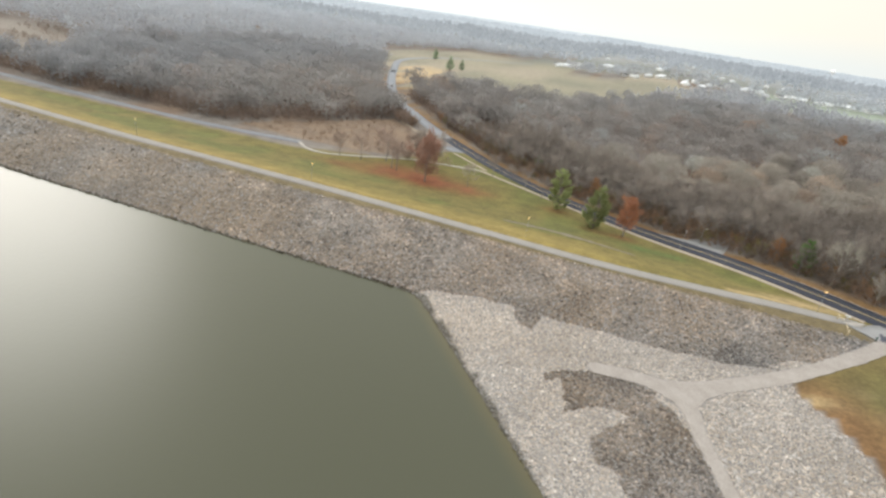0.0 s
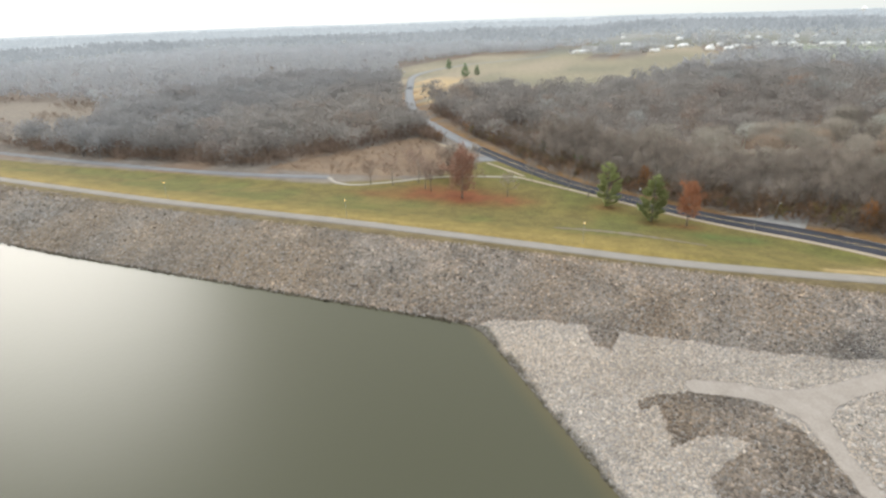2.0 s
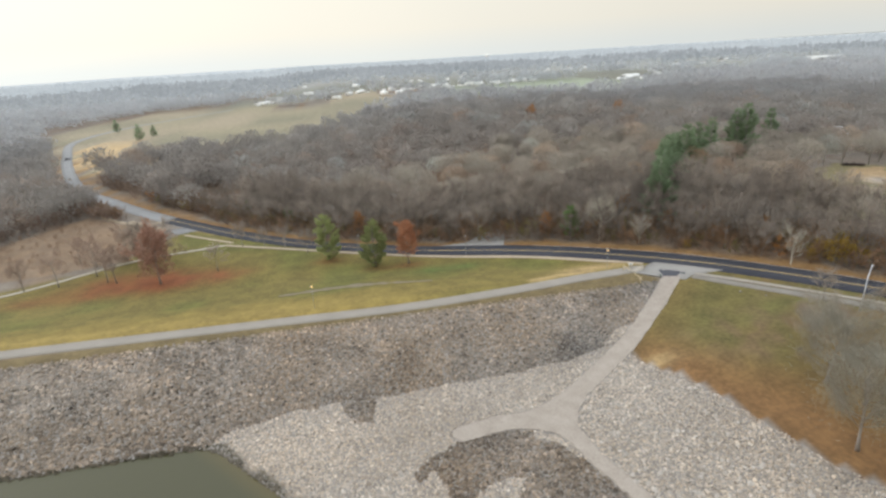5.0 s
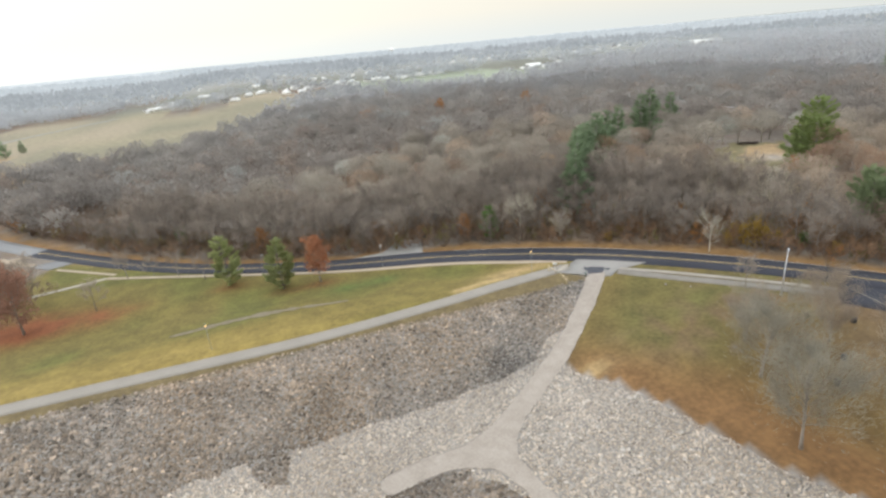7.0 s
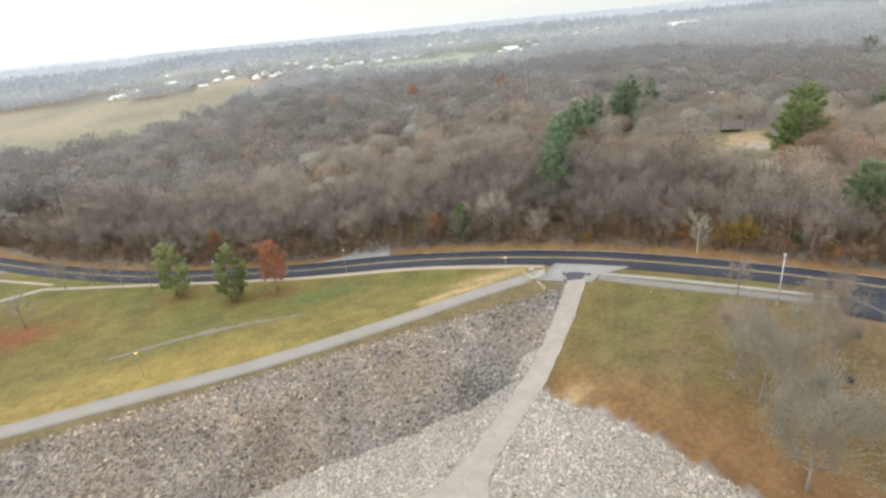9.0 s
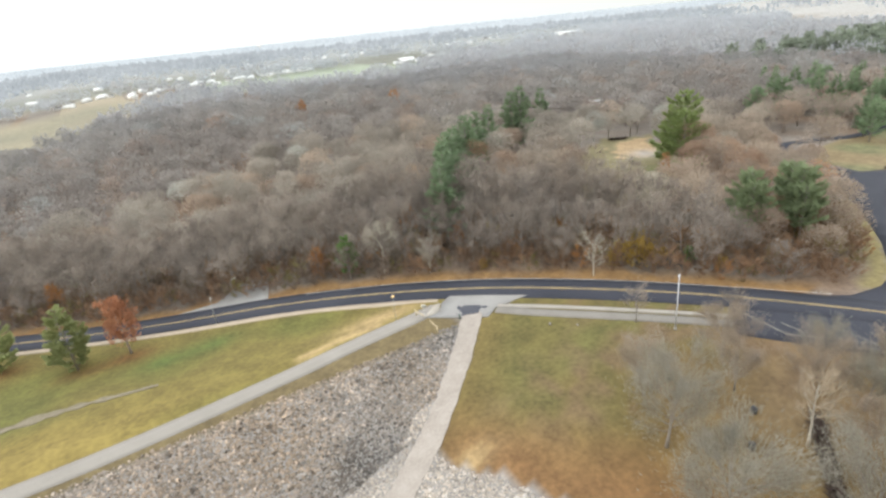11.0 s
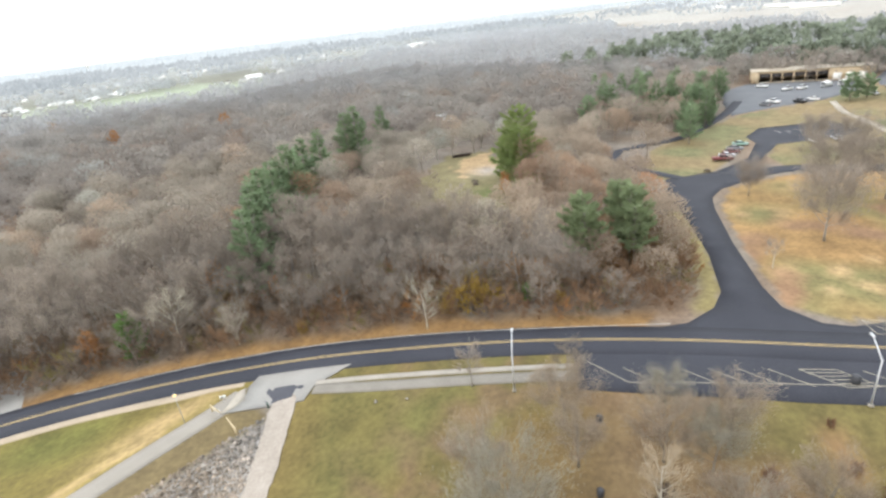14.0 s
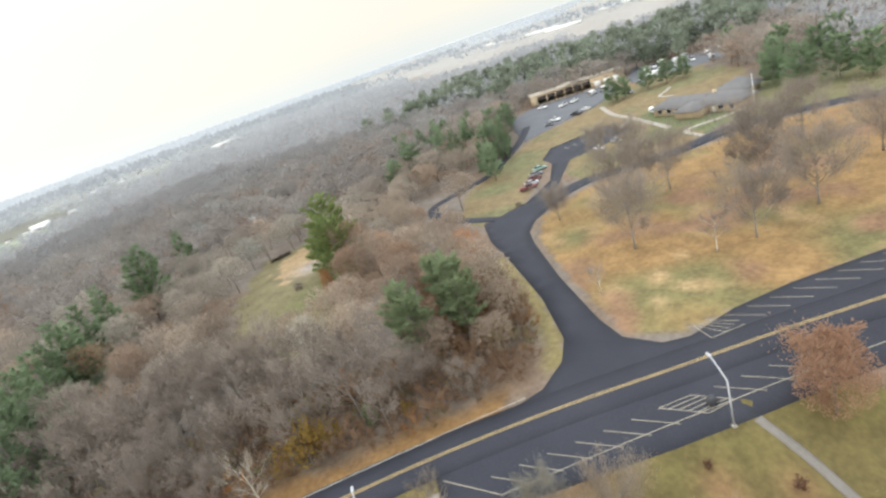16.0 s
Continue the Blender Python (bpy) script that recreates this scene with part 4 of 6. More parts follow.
# tall pines in the woods
pines = [tree_thing(pine_tree(60 + k, 18.5, 4.7, 4200, 0.68, 0.06, 0.72), M_bark, M_needles, "tall dark green pine standing in the bare woods", "pine tree") for k in range(2)]
plant(pines[0], [(73, 148, 1.02), (80, 158, 1.05), (86, 166, 1.08), (94, 175, 1.0), (103, 182, 1.07), (113, 191, 1.0), (141, 202, 1.2), (138, 204, 1.1), (168, 222, 0.95), (240, 126, 0.72)], "tall pines in the woods")
plant(pines[1], [(77, 153, 1.04), (83, 163, 1.05), (90, 170, 1.0), (99, 181, 0.95), (107, 186, 0.95), (122, 196, 1.02), (240, 133, 0.75), (247, 135, 0.8), (250, 128, 0.7), (241, 145, 0.9), (241, 167, 0.95), (256, 146, 0.9), (252, 156, 1.0), (258, 136, 0.85), (262, 170, 0.9), (270, 182, 0.85), (277, 191, 0.8), (266, 150, 0.9), (282, 172, 0.9), (297, 160, 0.8)], "tall pines in the woods")
big_pine = tree_thing(pine_tree(66, 18.0, 7.6, 9000, 0.66, 0.03, 0.55), M_bark, material("lit_pine_needles", ((0.165, 0.215, 0.085), (0.28, 0.33, 0.135)), 2.0, 0.3, 0.9, thin=True), "large bright green pine beside the bare dirt pad", "pine tree")
plant(big_pine, [(150, 142, 0.92), (156, 147, 1.16)], "large pines by the dirt pad")
plant(tree_thing(pine_tree(67, 15.0, 4.6, 4200, 0.55, 0.35, 0.42), M_bark, material("grey_pine_needles", ((0.18, 0.225, 0.125), (0.285, 0.335, 0.195)), 2.0, 0.3, 0.9, thin=True), "grey-green pine at the edge of the woods by the junction", "pine tree"), [(112.5, 101.5, 0.98), (118.5, 95.5, 1.0), (121.5, 98.5, 0.98), (110.0, 99.5, 0.9), (116, 93.5, 0.85)], "grey-green pines by the junction")

# bare trees on the eastern lawn
lawn_tree = tree_thing(bare_tree(71, 12.5, 6.8, 24, 9500, 0.7, 0.042, 5, 0.18), M_bark, M_twigs, "spreading bare tree on the straw-coloured lawn")
plant(lawn_tree, [(146.1, 71, 1.0), (169, 48, 1.1), (144.7, 51.2, 0.9), (156, 40.6, 1.0), (168, 90.2, 0.6), (169.5, 75, 1.05), (178, 66, 0.95), (194, 46, 0.9), (205, 36, 0.9), (160, 20, 1.0), (180, 26, 0.95), (198, 15, 0.9), (212, 78, 0.8), (219, 88, 0.7)], "bare trees on the eastern lawn")
plant(tree_thing(bare_tree(73, 6.5, 2.2, 10, 500, 0.9, 0.03), M_white_bark, M_twigs, "small pale-stemmed bare tree on the lawn"), [(129.9, 75.2, 0.8), (140.8, 57.3, 1.1)], "small pale trees on the lawn")

# ---- woods ----
EDGE_NEAR = 34.0        # depth of the strip along the road whose trees stand singly


def scatter(x0, x1, y0, y1, gap, seed, near=6.8):
    r = np.random.default_rng(seed)
    px, py = np.meshgrid(np.arange(x0, x1, gap), np.arange(y0, y1, gap))
    px = px.ravel() + r.uniform(-0.45, 0.45, px.size) * gap
    py = py.ravel() + r.uniform(-0.45, 0.45, py.size) * gap
    keep = woodland(px, py, near)
    return px[keep], py[keep]


def forest(name, kinds, px, py, sizes, tints, label):
    """One mesh of many trees; kinds: (corners, triangles) to pick from."""
    r = np.random.default_rng(len(px))
    pz, spin, kind = height(px, py) - 0.2, r.uniform(0, 6.283, len(px)), r.integers(0, len(kinds), len(px))
    vs, fs, cs, base = [], [], [], 0
    for k, (v, f) in enumerate(kinds):
        sel = np.flatnonzero(kind == k)
        if not len(sel):
            continue
        c, s = np.cos(spin[sel])[:, None], np.sin(spin[sel])[:, None]
        z = sizes[sel][:, None]
        out = np.stack([(v[:, 0] * c - v[:, 1] * s) * z + px[sel][:, None], (v[:, 0] * s + v[:, 1] * c) * z + py[sel][:, None], v[:, 2] * z + pz[sel][:, None]], -1)
        vs.append(out.reshape(-1, 3))
        fs.append((f[None] + (np.arange(len(sel)) * len(v))[:, None, None] + base).reshape(-1, 3))
        cs.append(np.repeat(tints[sel], len(v), axis=0))
        base += len(sel) * len(v)
    me = mesh_from(name, np.vstack(vs), np.vstack(fs), [M_woods], np.vstack(cs))
    return tagged(new(name, me), label, "woods", kind="stuff")


def tree_tints(px, py, seed, grey=0.0):
    r = np.random.default_rng(seed)
    pale, brown, dark = np.array((0.322, 0.289, 0.256)), np.array((0.257, 0.22, 0.192)), np.array((0.186, 0.158, 0.141))
    u = np.clip(value_noise(px, py, 45, seed) * 0.6 + r.random(len(px)) * 0.5, 0, 1)[:, None]
    t = np.where(u < 0.5, dark + (brown - dark) * u * 2, brown + (pale - brown) * (u * 2 - 1))
    rust = r.random(len(px)) < 0.025
    t[rust] = (0.28, 0.19, 0.13)
    ruddy = (r.random(len(px)) < 0.16) & (np.hypot(px - 60, py - 60) < 330)
    t[ruddy] = t[ruddy] * (1.06, 0.93, 0.85)
    silver = r.random(len(px)) < 0.035
    t[silver] = (0.34, 0.33, 0.305)
    return t * r.uniform(0.86, 1.14, (len(px), 1))


# the trees along the road, each a thing
edge_x, edge_y = scatter(-75, 150, 84, 240, 5.2, 5)
gap_road = away(edge_x, edge_y, ROAD_LINE)
strip = (gap_road < EDGE_NEAR) & (edge_x < 104) & (edge_x > -70) & (edge_y > np.interp(edge_x, [-70, 104], [215, 85]) - 40)
ex, ey, eg = edge_x[strip][:230], edge_y[strip][:230], gap_road[strip][:230]
edge_kinds = [tree_thing(bare_tree(80 + k, 9.8 + 0.7 * k, 3.9 + 0.25 * k, 10, 1300, 0.75, 0.07, 4, 0.2), M_bark, M_twigs, "bare grey-brown tree at the edge of the roadside woods") for k in range(6)]
for k, root in enumerate(edge_kinds):
    sizes = 0.62 + 0.4 * np.clip((eg[k::6] - 7) / 14, 0, 1) + rng.uniform(-0.1, 0.15, len(eg[k::6]))
    plant(root, list(zip(ex[k::6].tolist(), ey[k::6].tolist(), sizes.tolist())), "bare trees at the roadside")


def light_tree(seed, tall, wide, twigs, length, thin, trunk=True):
    """A tree for the depth of the woods: a domed crown of twigs on a thin trunk with bare limbs."""
    r = np.random.default_rng(seed)
    pieces = []
    lobes = np.c_[r.normal(0, 0.34, (5, 2)) * wide, r.uniform(0.45, 0.72, 5) * tall]
    lobes[0] = (0, 0, tall * 0.56)
    lobe_r = r.uniform(0.42, 0.62, 5) * wide
    lobe_r[0] = wide * 0.8
    if trunk:
        pieces.append(tube([(0, 0, 0), (0.1, 0.1, tall * 0.4), (0, 0, tall * 0.72)], [tall * 0.014, tall * 0.011, 0.05], 3))
        ends = lobes[r.integers(0, 5, 9)] + r.normal(0, 0.25, (9, 3)) * wide
        starts = np.c_[np.zeros((9, 2)), r.uniform(0.25, 0.6, 9) * tall]
        pieces.append(slivers(starts, ends - starts, np.linalg.norm(ends - starts, axis=1), np.full(9, tall * 0.009), r))
    k = r.choice(5, twigs, p=(0.4, 0.15, 0.15, 0.15, 0.15))
    way = unit(r.normal(size=(twigs, 3)) + (0, 0, 0.45))
    p = lobes[k] + way * (lobe_r[k] * r.uniform(0.3, 1.0, twigs) ** 0.4)[:, None] * (1, 1, 0.9)
    pieces.append(slivers(p, way * 0.8 + r.normal(0, 0.55, (twigs, 3)) + (0, 0, 0.35), length * r.uniform(0.5, 1.3, twigs), thin * r.uniform(0.6, 1.4, twigs), r, way + (0, 0, 0.35)))
    return joined(pieces)


fx, fy = scatter(-330, 380, 20, 470, 9.0, 11)
seen = away(fx, fy, ROAD_LINE) > 8
used = (away(fx, fy, ROAD_LINE) < EDGE_NEAR) & (fx < 104) & (fx > -70) & (fy > np.interp(fx, [-70, 104], [215, 85]) - 40)
fx, fy = fx[seen & ~used], fy[seen & ~used]
inner = (np.hypot(fx - 60, fy - 60) < 190) & (fx > -60)
# the outer stands' tint also leans blue to stand in for haze
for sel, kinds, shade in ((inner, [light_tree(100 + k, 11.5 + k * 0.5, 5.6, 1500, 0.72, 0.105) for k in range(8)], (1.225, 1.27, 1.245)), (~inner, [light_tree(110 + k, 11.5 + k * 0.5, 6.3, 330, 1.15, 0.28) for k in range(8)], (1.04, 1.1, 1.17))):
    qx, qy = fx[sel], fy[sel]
    near_lot = (0.7 * np.clip((qx - 70) / 40, 0, 1) * np.clip((180 - qy) / 40, 0, 1))[:, None]
    haze_share = np.clip((np.hypot(qx - 20, qy - 40) - 130) / 300, 0, 1)       # haze put into the tints, toward the plain and the west
    haze_share = np.maximum(haze_share, np.clip((-70 - qx) / 160, 0, 1))[:, None]
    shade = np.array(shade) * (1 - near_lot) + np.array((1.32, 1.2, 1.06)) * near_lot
    forest("woods", kinds, qx, qy, np.random.default_rng(3).uniform(0.7, 1.18, len(qx)) * np.where(qx < -60, 1.12, 1.0), tree_tints(qx, qy, 21) * shade * (1 - 0.7 * haze_share) + (np.array((0.306, 0.294, 0.28)) * (1 - haze_share ** 3) + np.array((0.315, 0.328, 0.345)) * haze_share ** 3) * 0.7 * haze_share, "dense bare grey-brown winter woods")

# brush under the edge of the woods
shrub_kinds = [joined([bare_tree(120 + k, 2.6, 1.4, 5, 95, 0.85, 0.06, 3, 0.05)[1]]) for k in range(4)]
sx, sy = scatter(-110, 140, 80, 270, 2.0, 13, 5.3)
lot_rim = away(sx, sy, np.array(LOT[24:32], float)) < 20
near_edge = (away(sx, sy, ROAD_LINE) < 22) | lot_rim
sx, sy = sx[near_edge], sy[near_edge]
rb = np.random.default_rng(17)
ruddy = 0.4 + 0.45 * np.clip((sx - 60) / 30, 0, 1)[:, None]
stint = np.where(rb.random((len(sx), 1)) < ruddy, (0.25, 0.165, 0.108), (0.215, 0.17, 0.135))
stint = np.where(rb.random((len(sx), 1)) < 0.12, (0.215, 0.185, 0.085), stint)
stint = np.where(rb.random((len(sx), 1)) < 0.035, (0.32, 0.17, 0.075), stint) * rb.uniform(0.7, 1.25, (len(sx), 1))
brush_ob = forest("brush", shrub_kinds, sx, sy, rb.uniform(0.8, 1.6, len(sx)), stint, "reddish-brown leafless brush at the edge of the woods")
brush_ob["category"] = "brush"
bx, by = rb.uniform(-225, -60, 800), rb.uniform(176, 238, 800)
ok = inside(bx, by, BRUSH)
bx, by = bx[ok], by[ok]
gx_w, gy_w = scatter(-330, -62, 176, 330, 2.8, 37)
west_edge = (gy_w < np.interp(gx_w, [-330, -243, -183, -157, -144, -133, -124, -112, -62], [184, 176, 178, 181, 198, 211, 228, 250, 258]) + 22) | (away(gx_w, gy_w, ROAD_LINE) < 18)
gx_w, gy_w = gx_w[west_edge], gy_w[west_edge]
brush_w = forest("brush", shrub_kinds, gx_w, gy_w, rb.uniform(0.9, 1.9, len(gx_w)), np.tile((0.24, 0.185, 0.15), (len(gx_w), 1)) * rb.uniform(0.75, 1.2, (len(gx_w), 1)), "grey-brown leafless brush along the western woods")
brush_w["category"] = "brush"
wgx, wgy = rb.uniform(-560, -285, 500), rb.uniform(190, 320, 500)
ok = inside(wgx, wgy, WEST_GLADE) & (value_noise(wgx, wgy, 25, 39) > 0.5)
brush_g = forest("brush", shrub_kinds, wgx[ok], wgy[ok], rb.uniform(0.8, 1.8, int(ok.sum())), np.tile((0.25, 0.2, 0.165), (int(ok.sum()), 1)) * rb.uniform(0.8, 1.2, (int(ok.sum()), 1)), "scattered leafless brush in the western clearing")
brush_g["category"] = "brush"
brush_b = forest("brush", shrub_kinds, bx, by, rb.uniform(0.3, 0.62, len(bx)), np.tile((0.27, 0.195, 0.145), (len(bx), 1)) * rb.uniform(0.88, 1.1, (len(bx), 1)), "low russet brush in the clearing below the dam")
brush_b["category"] = "brush"

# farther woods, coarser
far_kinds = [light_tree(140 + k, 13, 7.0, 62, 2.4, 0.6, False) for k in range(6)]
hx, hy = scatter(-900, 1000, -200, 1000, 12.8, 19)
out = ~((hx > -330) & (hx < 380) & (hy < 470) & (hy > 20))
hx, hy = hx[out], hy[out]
# tints made paler and bluer with distance, as painted-in haze
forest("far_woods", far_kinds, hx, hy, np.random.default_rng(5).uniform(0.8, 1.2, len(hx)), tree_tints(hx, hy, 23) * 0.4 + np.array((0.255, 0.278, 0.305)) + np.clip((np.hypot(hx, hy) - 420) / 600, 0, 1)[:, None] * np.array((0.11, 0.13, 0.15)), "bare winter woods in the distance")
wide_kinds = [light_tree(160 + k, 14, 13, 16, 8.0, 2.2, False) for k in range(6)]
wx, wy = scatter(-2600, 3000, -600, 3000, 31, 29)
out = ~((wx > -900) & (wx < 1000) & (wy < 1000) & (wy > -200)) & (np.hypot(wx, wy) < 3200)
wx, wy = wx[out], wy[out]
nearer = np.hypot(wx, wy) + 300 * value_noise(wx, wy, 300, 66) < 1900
# two distance bands; the farther one gets the paler haze glow below
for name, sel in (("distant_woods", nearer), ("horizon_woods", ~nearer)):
    forest(name, wide_kinds, wx[sel], wy[sel], np.random.default_rng(6).uniform(0.8, 1.2, int(sel.sum())), np.tile((0.4, 0.4, 0.4), (int(sel.sum()), 1)), "bare woods toward the horizon, haze put in as pale glow")

# ---- rock of the dam and berm ----


WEDGE = np.array([(-0.55, -0.45, -0.5), (0.5, -0.5, -0.5), (0.55, 0.45, -0.5), (-0.5, 0.5, -0.5), (-0.3, 0.05, 0.5), (0.3, -0.05, 0.5)], float)
WEDGE_TRIS = np.array([(0, 1, 5), (0, 5, 4), (2, 3, 4), (2, 4, 5), (1, 2, 5), (3, 0, 4)])


def rocks(px, py, sizes, tints, seed, lift=0.0):
    """Angular stones lying bedded on the ground."""
    r = np.random.default_rng(seed)
    count = len(px)
    v = np.repeat(WEDGE[None], count, 0) + r.uniform(-0.22, 0.22, (count, 6, 3))
    v = v * r.uniform(0.75, 1.35, (count, 1, 3)) * (1.15, 1.15, 0.75) * sizes[:, None, None]
    turn, tip = r.uniform(0, 6.283, count), r.normal(0, 0.2, (count, 2))
    q = unit(np.c_[np.cos(turn / 2), tip, np.sin(turn / 2)])
    w, x, y, z = q.T
    rot = np.stack([1 - 2 * (y * y + z * z), 2 * (x * y - w * z), 2 * (x * z + w * y), 2 * (x * y + w * z), 1 - 2 * (x * x + z * z), 2 * (y * z - w * x), 2 * (x * z - w * y), 2 * (y * z + w * x), 1 - 2 * (x * x + y * y)], -1).reshape(-1, 3, 3)
    v = np.einsum("nij,nkj->nki", rot, v)
    v += np.stack([px, py, height(px, py) + 0.12 * sizes + lift], -1)[:, None]
    f = (WEDGE_TRIS[None] + (np.arange(count) * 6)[:, None, None]).reshape(-1, 3)
    return v.reshape(-1, 3), f, np.repeat(tints, 6, axis=0)


def rock_field(name, px, py, low, high, base, vary, seed, label):
    r = np.random.default_rng(seed)
    sizes = low + (high - low) * r.random(len(px)) ** 2.2
    tone = 1 + vary * r.normal(0, 1, (len(px), 1))
    deep = 1.0 if vary > 0.2 else 0.4
    tone *= 1 + deep * (0.56 * value_noise(px, py, 5.0, seed)[:, None] - 0.28)
    tone *= 1 + deep * (0.36 * value_noise(px, py, 15.0, 31)[:, None] - 0.18)
    tone *= 1 - 0.38 * np.exp(-(((px - 31) / 9) ** 2 + ((py - 103.5) / 4) ** 2))[:, None]      # a darker stretch above the track
    old = vary > 0.2
    if old:                                                # stones get darker low on the face
        low_down = np.clip((106 - py + 2.6 * np.clip((-150 - px) / 50, 0, None) ** 1.2 + 5 * value_noise(px, py, 8.0, 33)) / 10, 0, 1)
        tone *= 1 - 0.22 * low_down[:, None]
    tone[r.random(len(px)) < 0.06] *= 1.65 if old else 1.3
    if old:                                                # stone tones evened out toward the western reach
        even = 0.45 * np.clip((-40 - px) / 60, 0, 1)[:, None]
        tone = tone * (1 - even) + even
    warm = r.normal(0.0, 0.02, (len(px), 1)) + 0.15 * (value_noise(px, py, 11.0, 35)[:, None] - 0.42) * (1.0 if old else 0.3)
    tints = np.clip(np.array(base) * np.clip(tone, 0.35, 2.2) * np.c_[1 + warm, np.ones(len(px)), 1 - 1.3 * warm], 0.03, 0.8)
    ashore = ((px + 33) * 38 + (py - 95) * 33) / 50.3
    wet = np.clip((0.16 - height(px, py) + r.normal(0, 0.03, len(px))) / 0.09, 0, 1)
    wet = np.maximum(wet, np.clip(1.7 * value_noise(px, py, 2.2, 37) + 0.5 - ashore, 0, 1) * (py < 95))[:, None]     # damp, algae-stained stones at the waterline
    cool = np.clip((px - 5) / 35, 0, 1)[:, None] if old else 0.0          # bluer stone toward the junction
    tints = tints * (1 + (np.clip((-40 - px) / 60, 0, 1)[:, None] if old else 0.0) * np.array((-0.05, 0.0, 0.04)))
    tints = tints * (1 + cool * np.array((-0.05, 0.0, 0.07)))
    tints = tints * (1 - 0.75 * wet) + wet * np.array((0.016, 0.015, 0.007))
    v, f, c = rocks(px, py, sizes, tints, seed)
    ob = new(name, mesh_from(name, v, f, [M_stone], c))
    return tagged(ob, label, "stones", kind="stuff")


DARK_PATCHES = [[(5.5, 86), (-2.2, 82), (0, 77.5), (2.3, 73), (8, 77), (12, 76.5), (6.4, 68.5), (10, 61.5), (14, 55), (26.5, 60), (23.2, 72), (20.2, 78.5), (17.5, 83.5), (12, 86.2)]]
PALE_TOP = [-34, -30, -22, -13, -11, -8, -7, 1, 16, 28, 35, 40]
PALE_Y = [94.5, 97, 98.8, 99.3, 94.5, 93.5, 99.3, 99.7, 99.8, 99.8, 102, 106]


def off_track(px, py):
    edge = np.interp(py, [30, 60, 66, 71, 77, 84, 90.5, 95, 99, 120], [62, 55, 51.6, 49.8, 48.1, 46, 43, 39.5, 39, 62])
    rag = 0.9 * (value_noise(px, py, 1.3, 9) - 0.5)       # loose stones creep over the track's edge
    return (track_field(px, py) > 0.06 + 0.5 * rag) & (px < edge - 0.3 + rag)


def rock_grid(x0, x1, y0, y1, gap, seed):
    r = np.random.default_rng(seed)
    px, py = np.meshgrid(np.arange(x0, x1, gap), np.arange(y0, y1, gap))
    return px.ravel() + r.uniform(-0.6, 0.6, px.size) * gap, py.ravel() + r.uniform(-0.6, 0.6, py.size) * gap


def split_rock(px, py):
    """True where the older dark rock lies."""
    top = np.interp(px, PALE_TOP, PALE_Y, left=0)
    wave = 1.2 * (value_noise(px, py, 2.5, 8) - 0.5)
    dark = py + wave > top
    # the small rocky bank west of the track below the crest
    for poly in DARK_PATCHES:
        dark |= inside(px + 2.2 * wave, py + 2.2 * wave, poly)
    return dark


def above_water(px, py):
    return height(px, py) > -0.05


for x0, x1, gap, low, high, seed in ((-30, 62, 0.27, 0.16, 0.5, 201), (-90, -30, 0.36, 0.24, 0.68, 202), (-170, -90, 0.44, 0.3, 0.72, 203), (-420, -170, 0.8, 0.5, 1.05, 205)):
    px, py = rock_grid(x0, x1, 93.0, 118.7, gap, seed)
    py = py + 2.6 * np.clip((-150 - px) / 50, 0, None) ** 1.2
    ok = above_water(px, py) & off_track(px, py) & split_rock(px, py) & (py > np.where(px < -33, 93, 99))
    rock_field("riprap", px[ok], py[ok], low, high, (0.205, 0.165, 0.130), 0.30, seed, "weathered grey-brown riprap on the face of the dam")
px, py = rock_grid(-36, 62, 48, 106, 0.27, 207)
ok = above_water(px, py) & off_track(px, py)
dark = split_rock(px, py)
pale = ok & ~dark
rock_field("riprap", px[pale], py[pale], 0.16, 0.42, (0.34, 0.291, 0.243), 0.19, 208, "pale grey newer riprap spread over the berm")
sx_b, sy_b = rock_grid(-20, 62, -40, 48, 0.55, 210)
ok_b = above_water(sx_b, sy_b) & off_track(sx_b, sy_b)
rock_field("riprap", sx_b[ok_b], sy_b[ok_b], 0.32, 0.75, (0.34, 0.291, 0.243), 0.19, 211, "pale grey newer riprap spread over the berm")
patch = ok & dark & (py < 99) & (px > -33)
rock_field("riprap", px[patch], py[patch], 0.18, 0.54, (0.2, 0.163, 0.131), 0.28, 209, "dark weathered riprap patches on the berm")


# the largest stones nearest the junction of the tracks, each on its own
M_loose = material("loose_limestone", ((0.27, 0.24, 0.21), (0.39, 0.35, 0.305)), 9.0, 1.2, 0.95, 0.3, by_object=0.25)
M_worn = material("worn_dark_limestone", ((0.15, 0.13, 0.112), (0.27, 0.238, 0.205)), 9.0, 1.2, 0.95, 0.3, by_object=0.35)


def loose_stones(bed, mat, x0, x1, y0, y1, old, count, seed, low, high):
    """Single stones lying on a bed of riprap."""
    shapes = []
    for k in range(14):
        sv, sf, _ = rocks(np.zeros(1), np.zeros(1), np.array([0.5]), np.ones((1, 3)), seed + k)
        shapes.append(mesh_from("stone", sv - sv.mean(axis=0), sf, [mat]))
    rs = np.random.default_rng(seed)
    qx, qy = rs.uniform(x0, x1, 6 * count), rs.uniform(y0, y1, 6 * count)
    fits = off_track(qx, qy) & above_water(qx, qy) & (split_rock(qx, qy) == old) & (qy < 118.2)
    for k, (x, y) in enumerate(list(zip(qx[fits], qy[fits]))[:count]):
        stone = new("stone", shapes[k % 14])
        stone.parent = bed
        stone.matrix_basis = pose(x, y, float(height(x, y)) + 0.13, 0, 0, rs.uniform(0, 360)) @ Matrix.Scale(rs.uniform(low, high), 4)


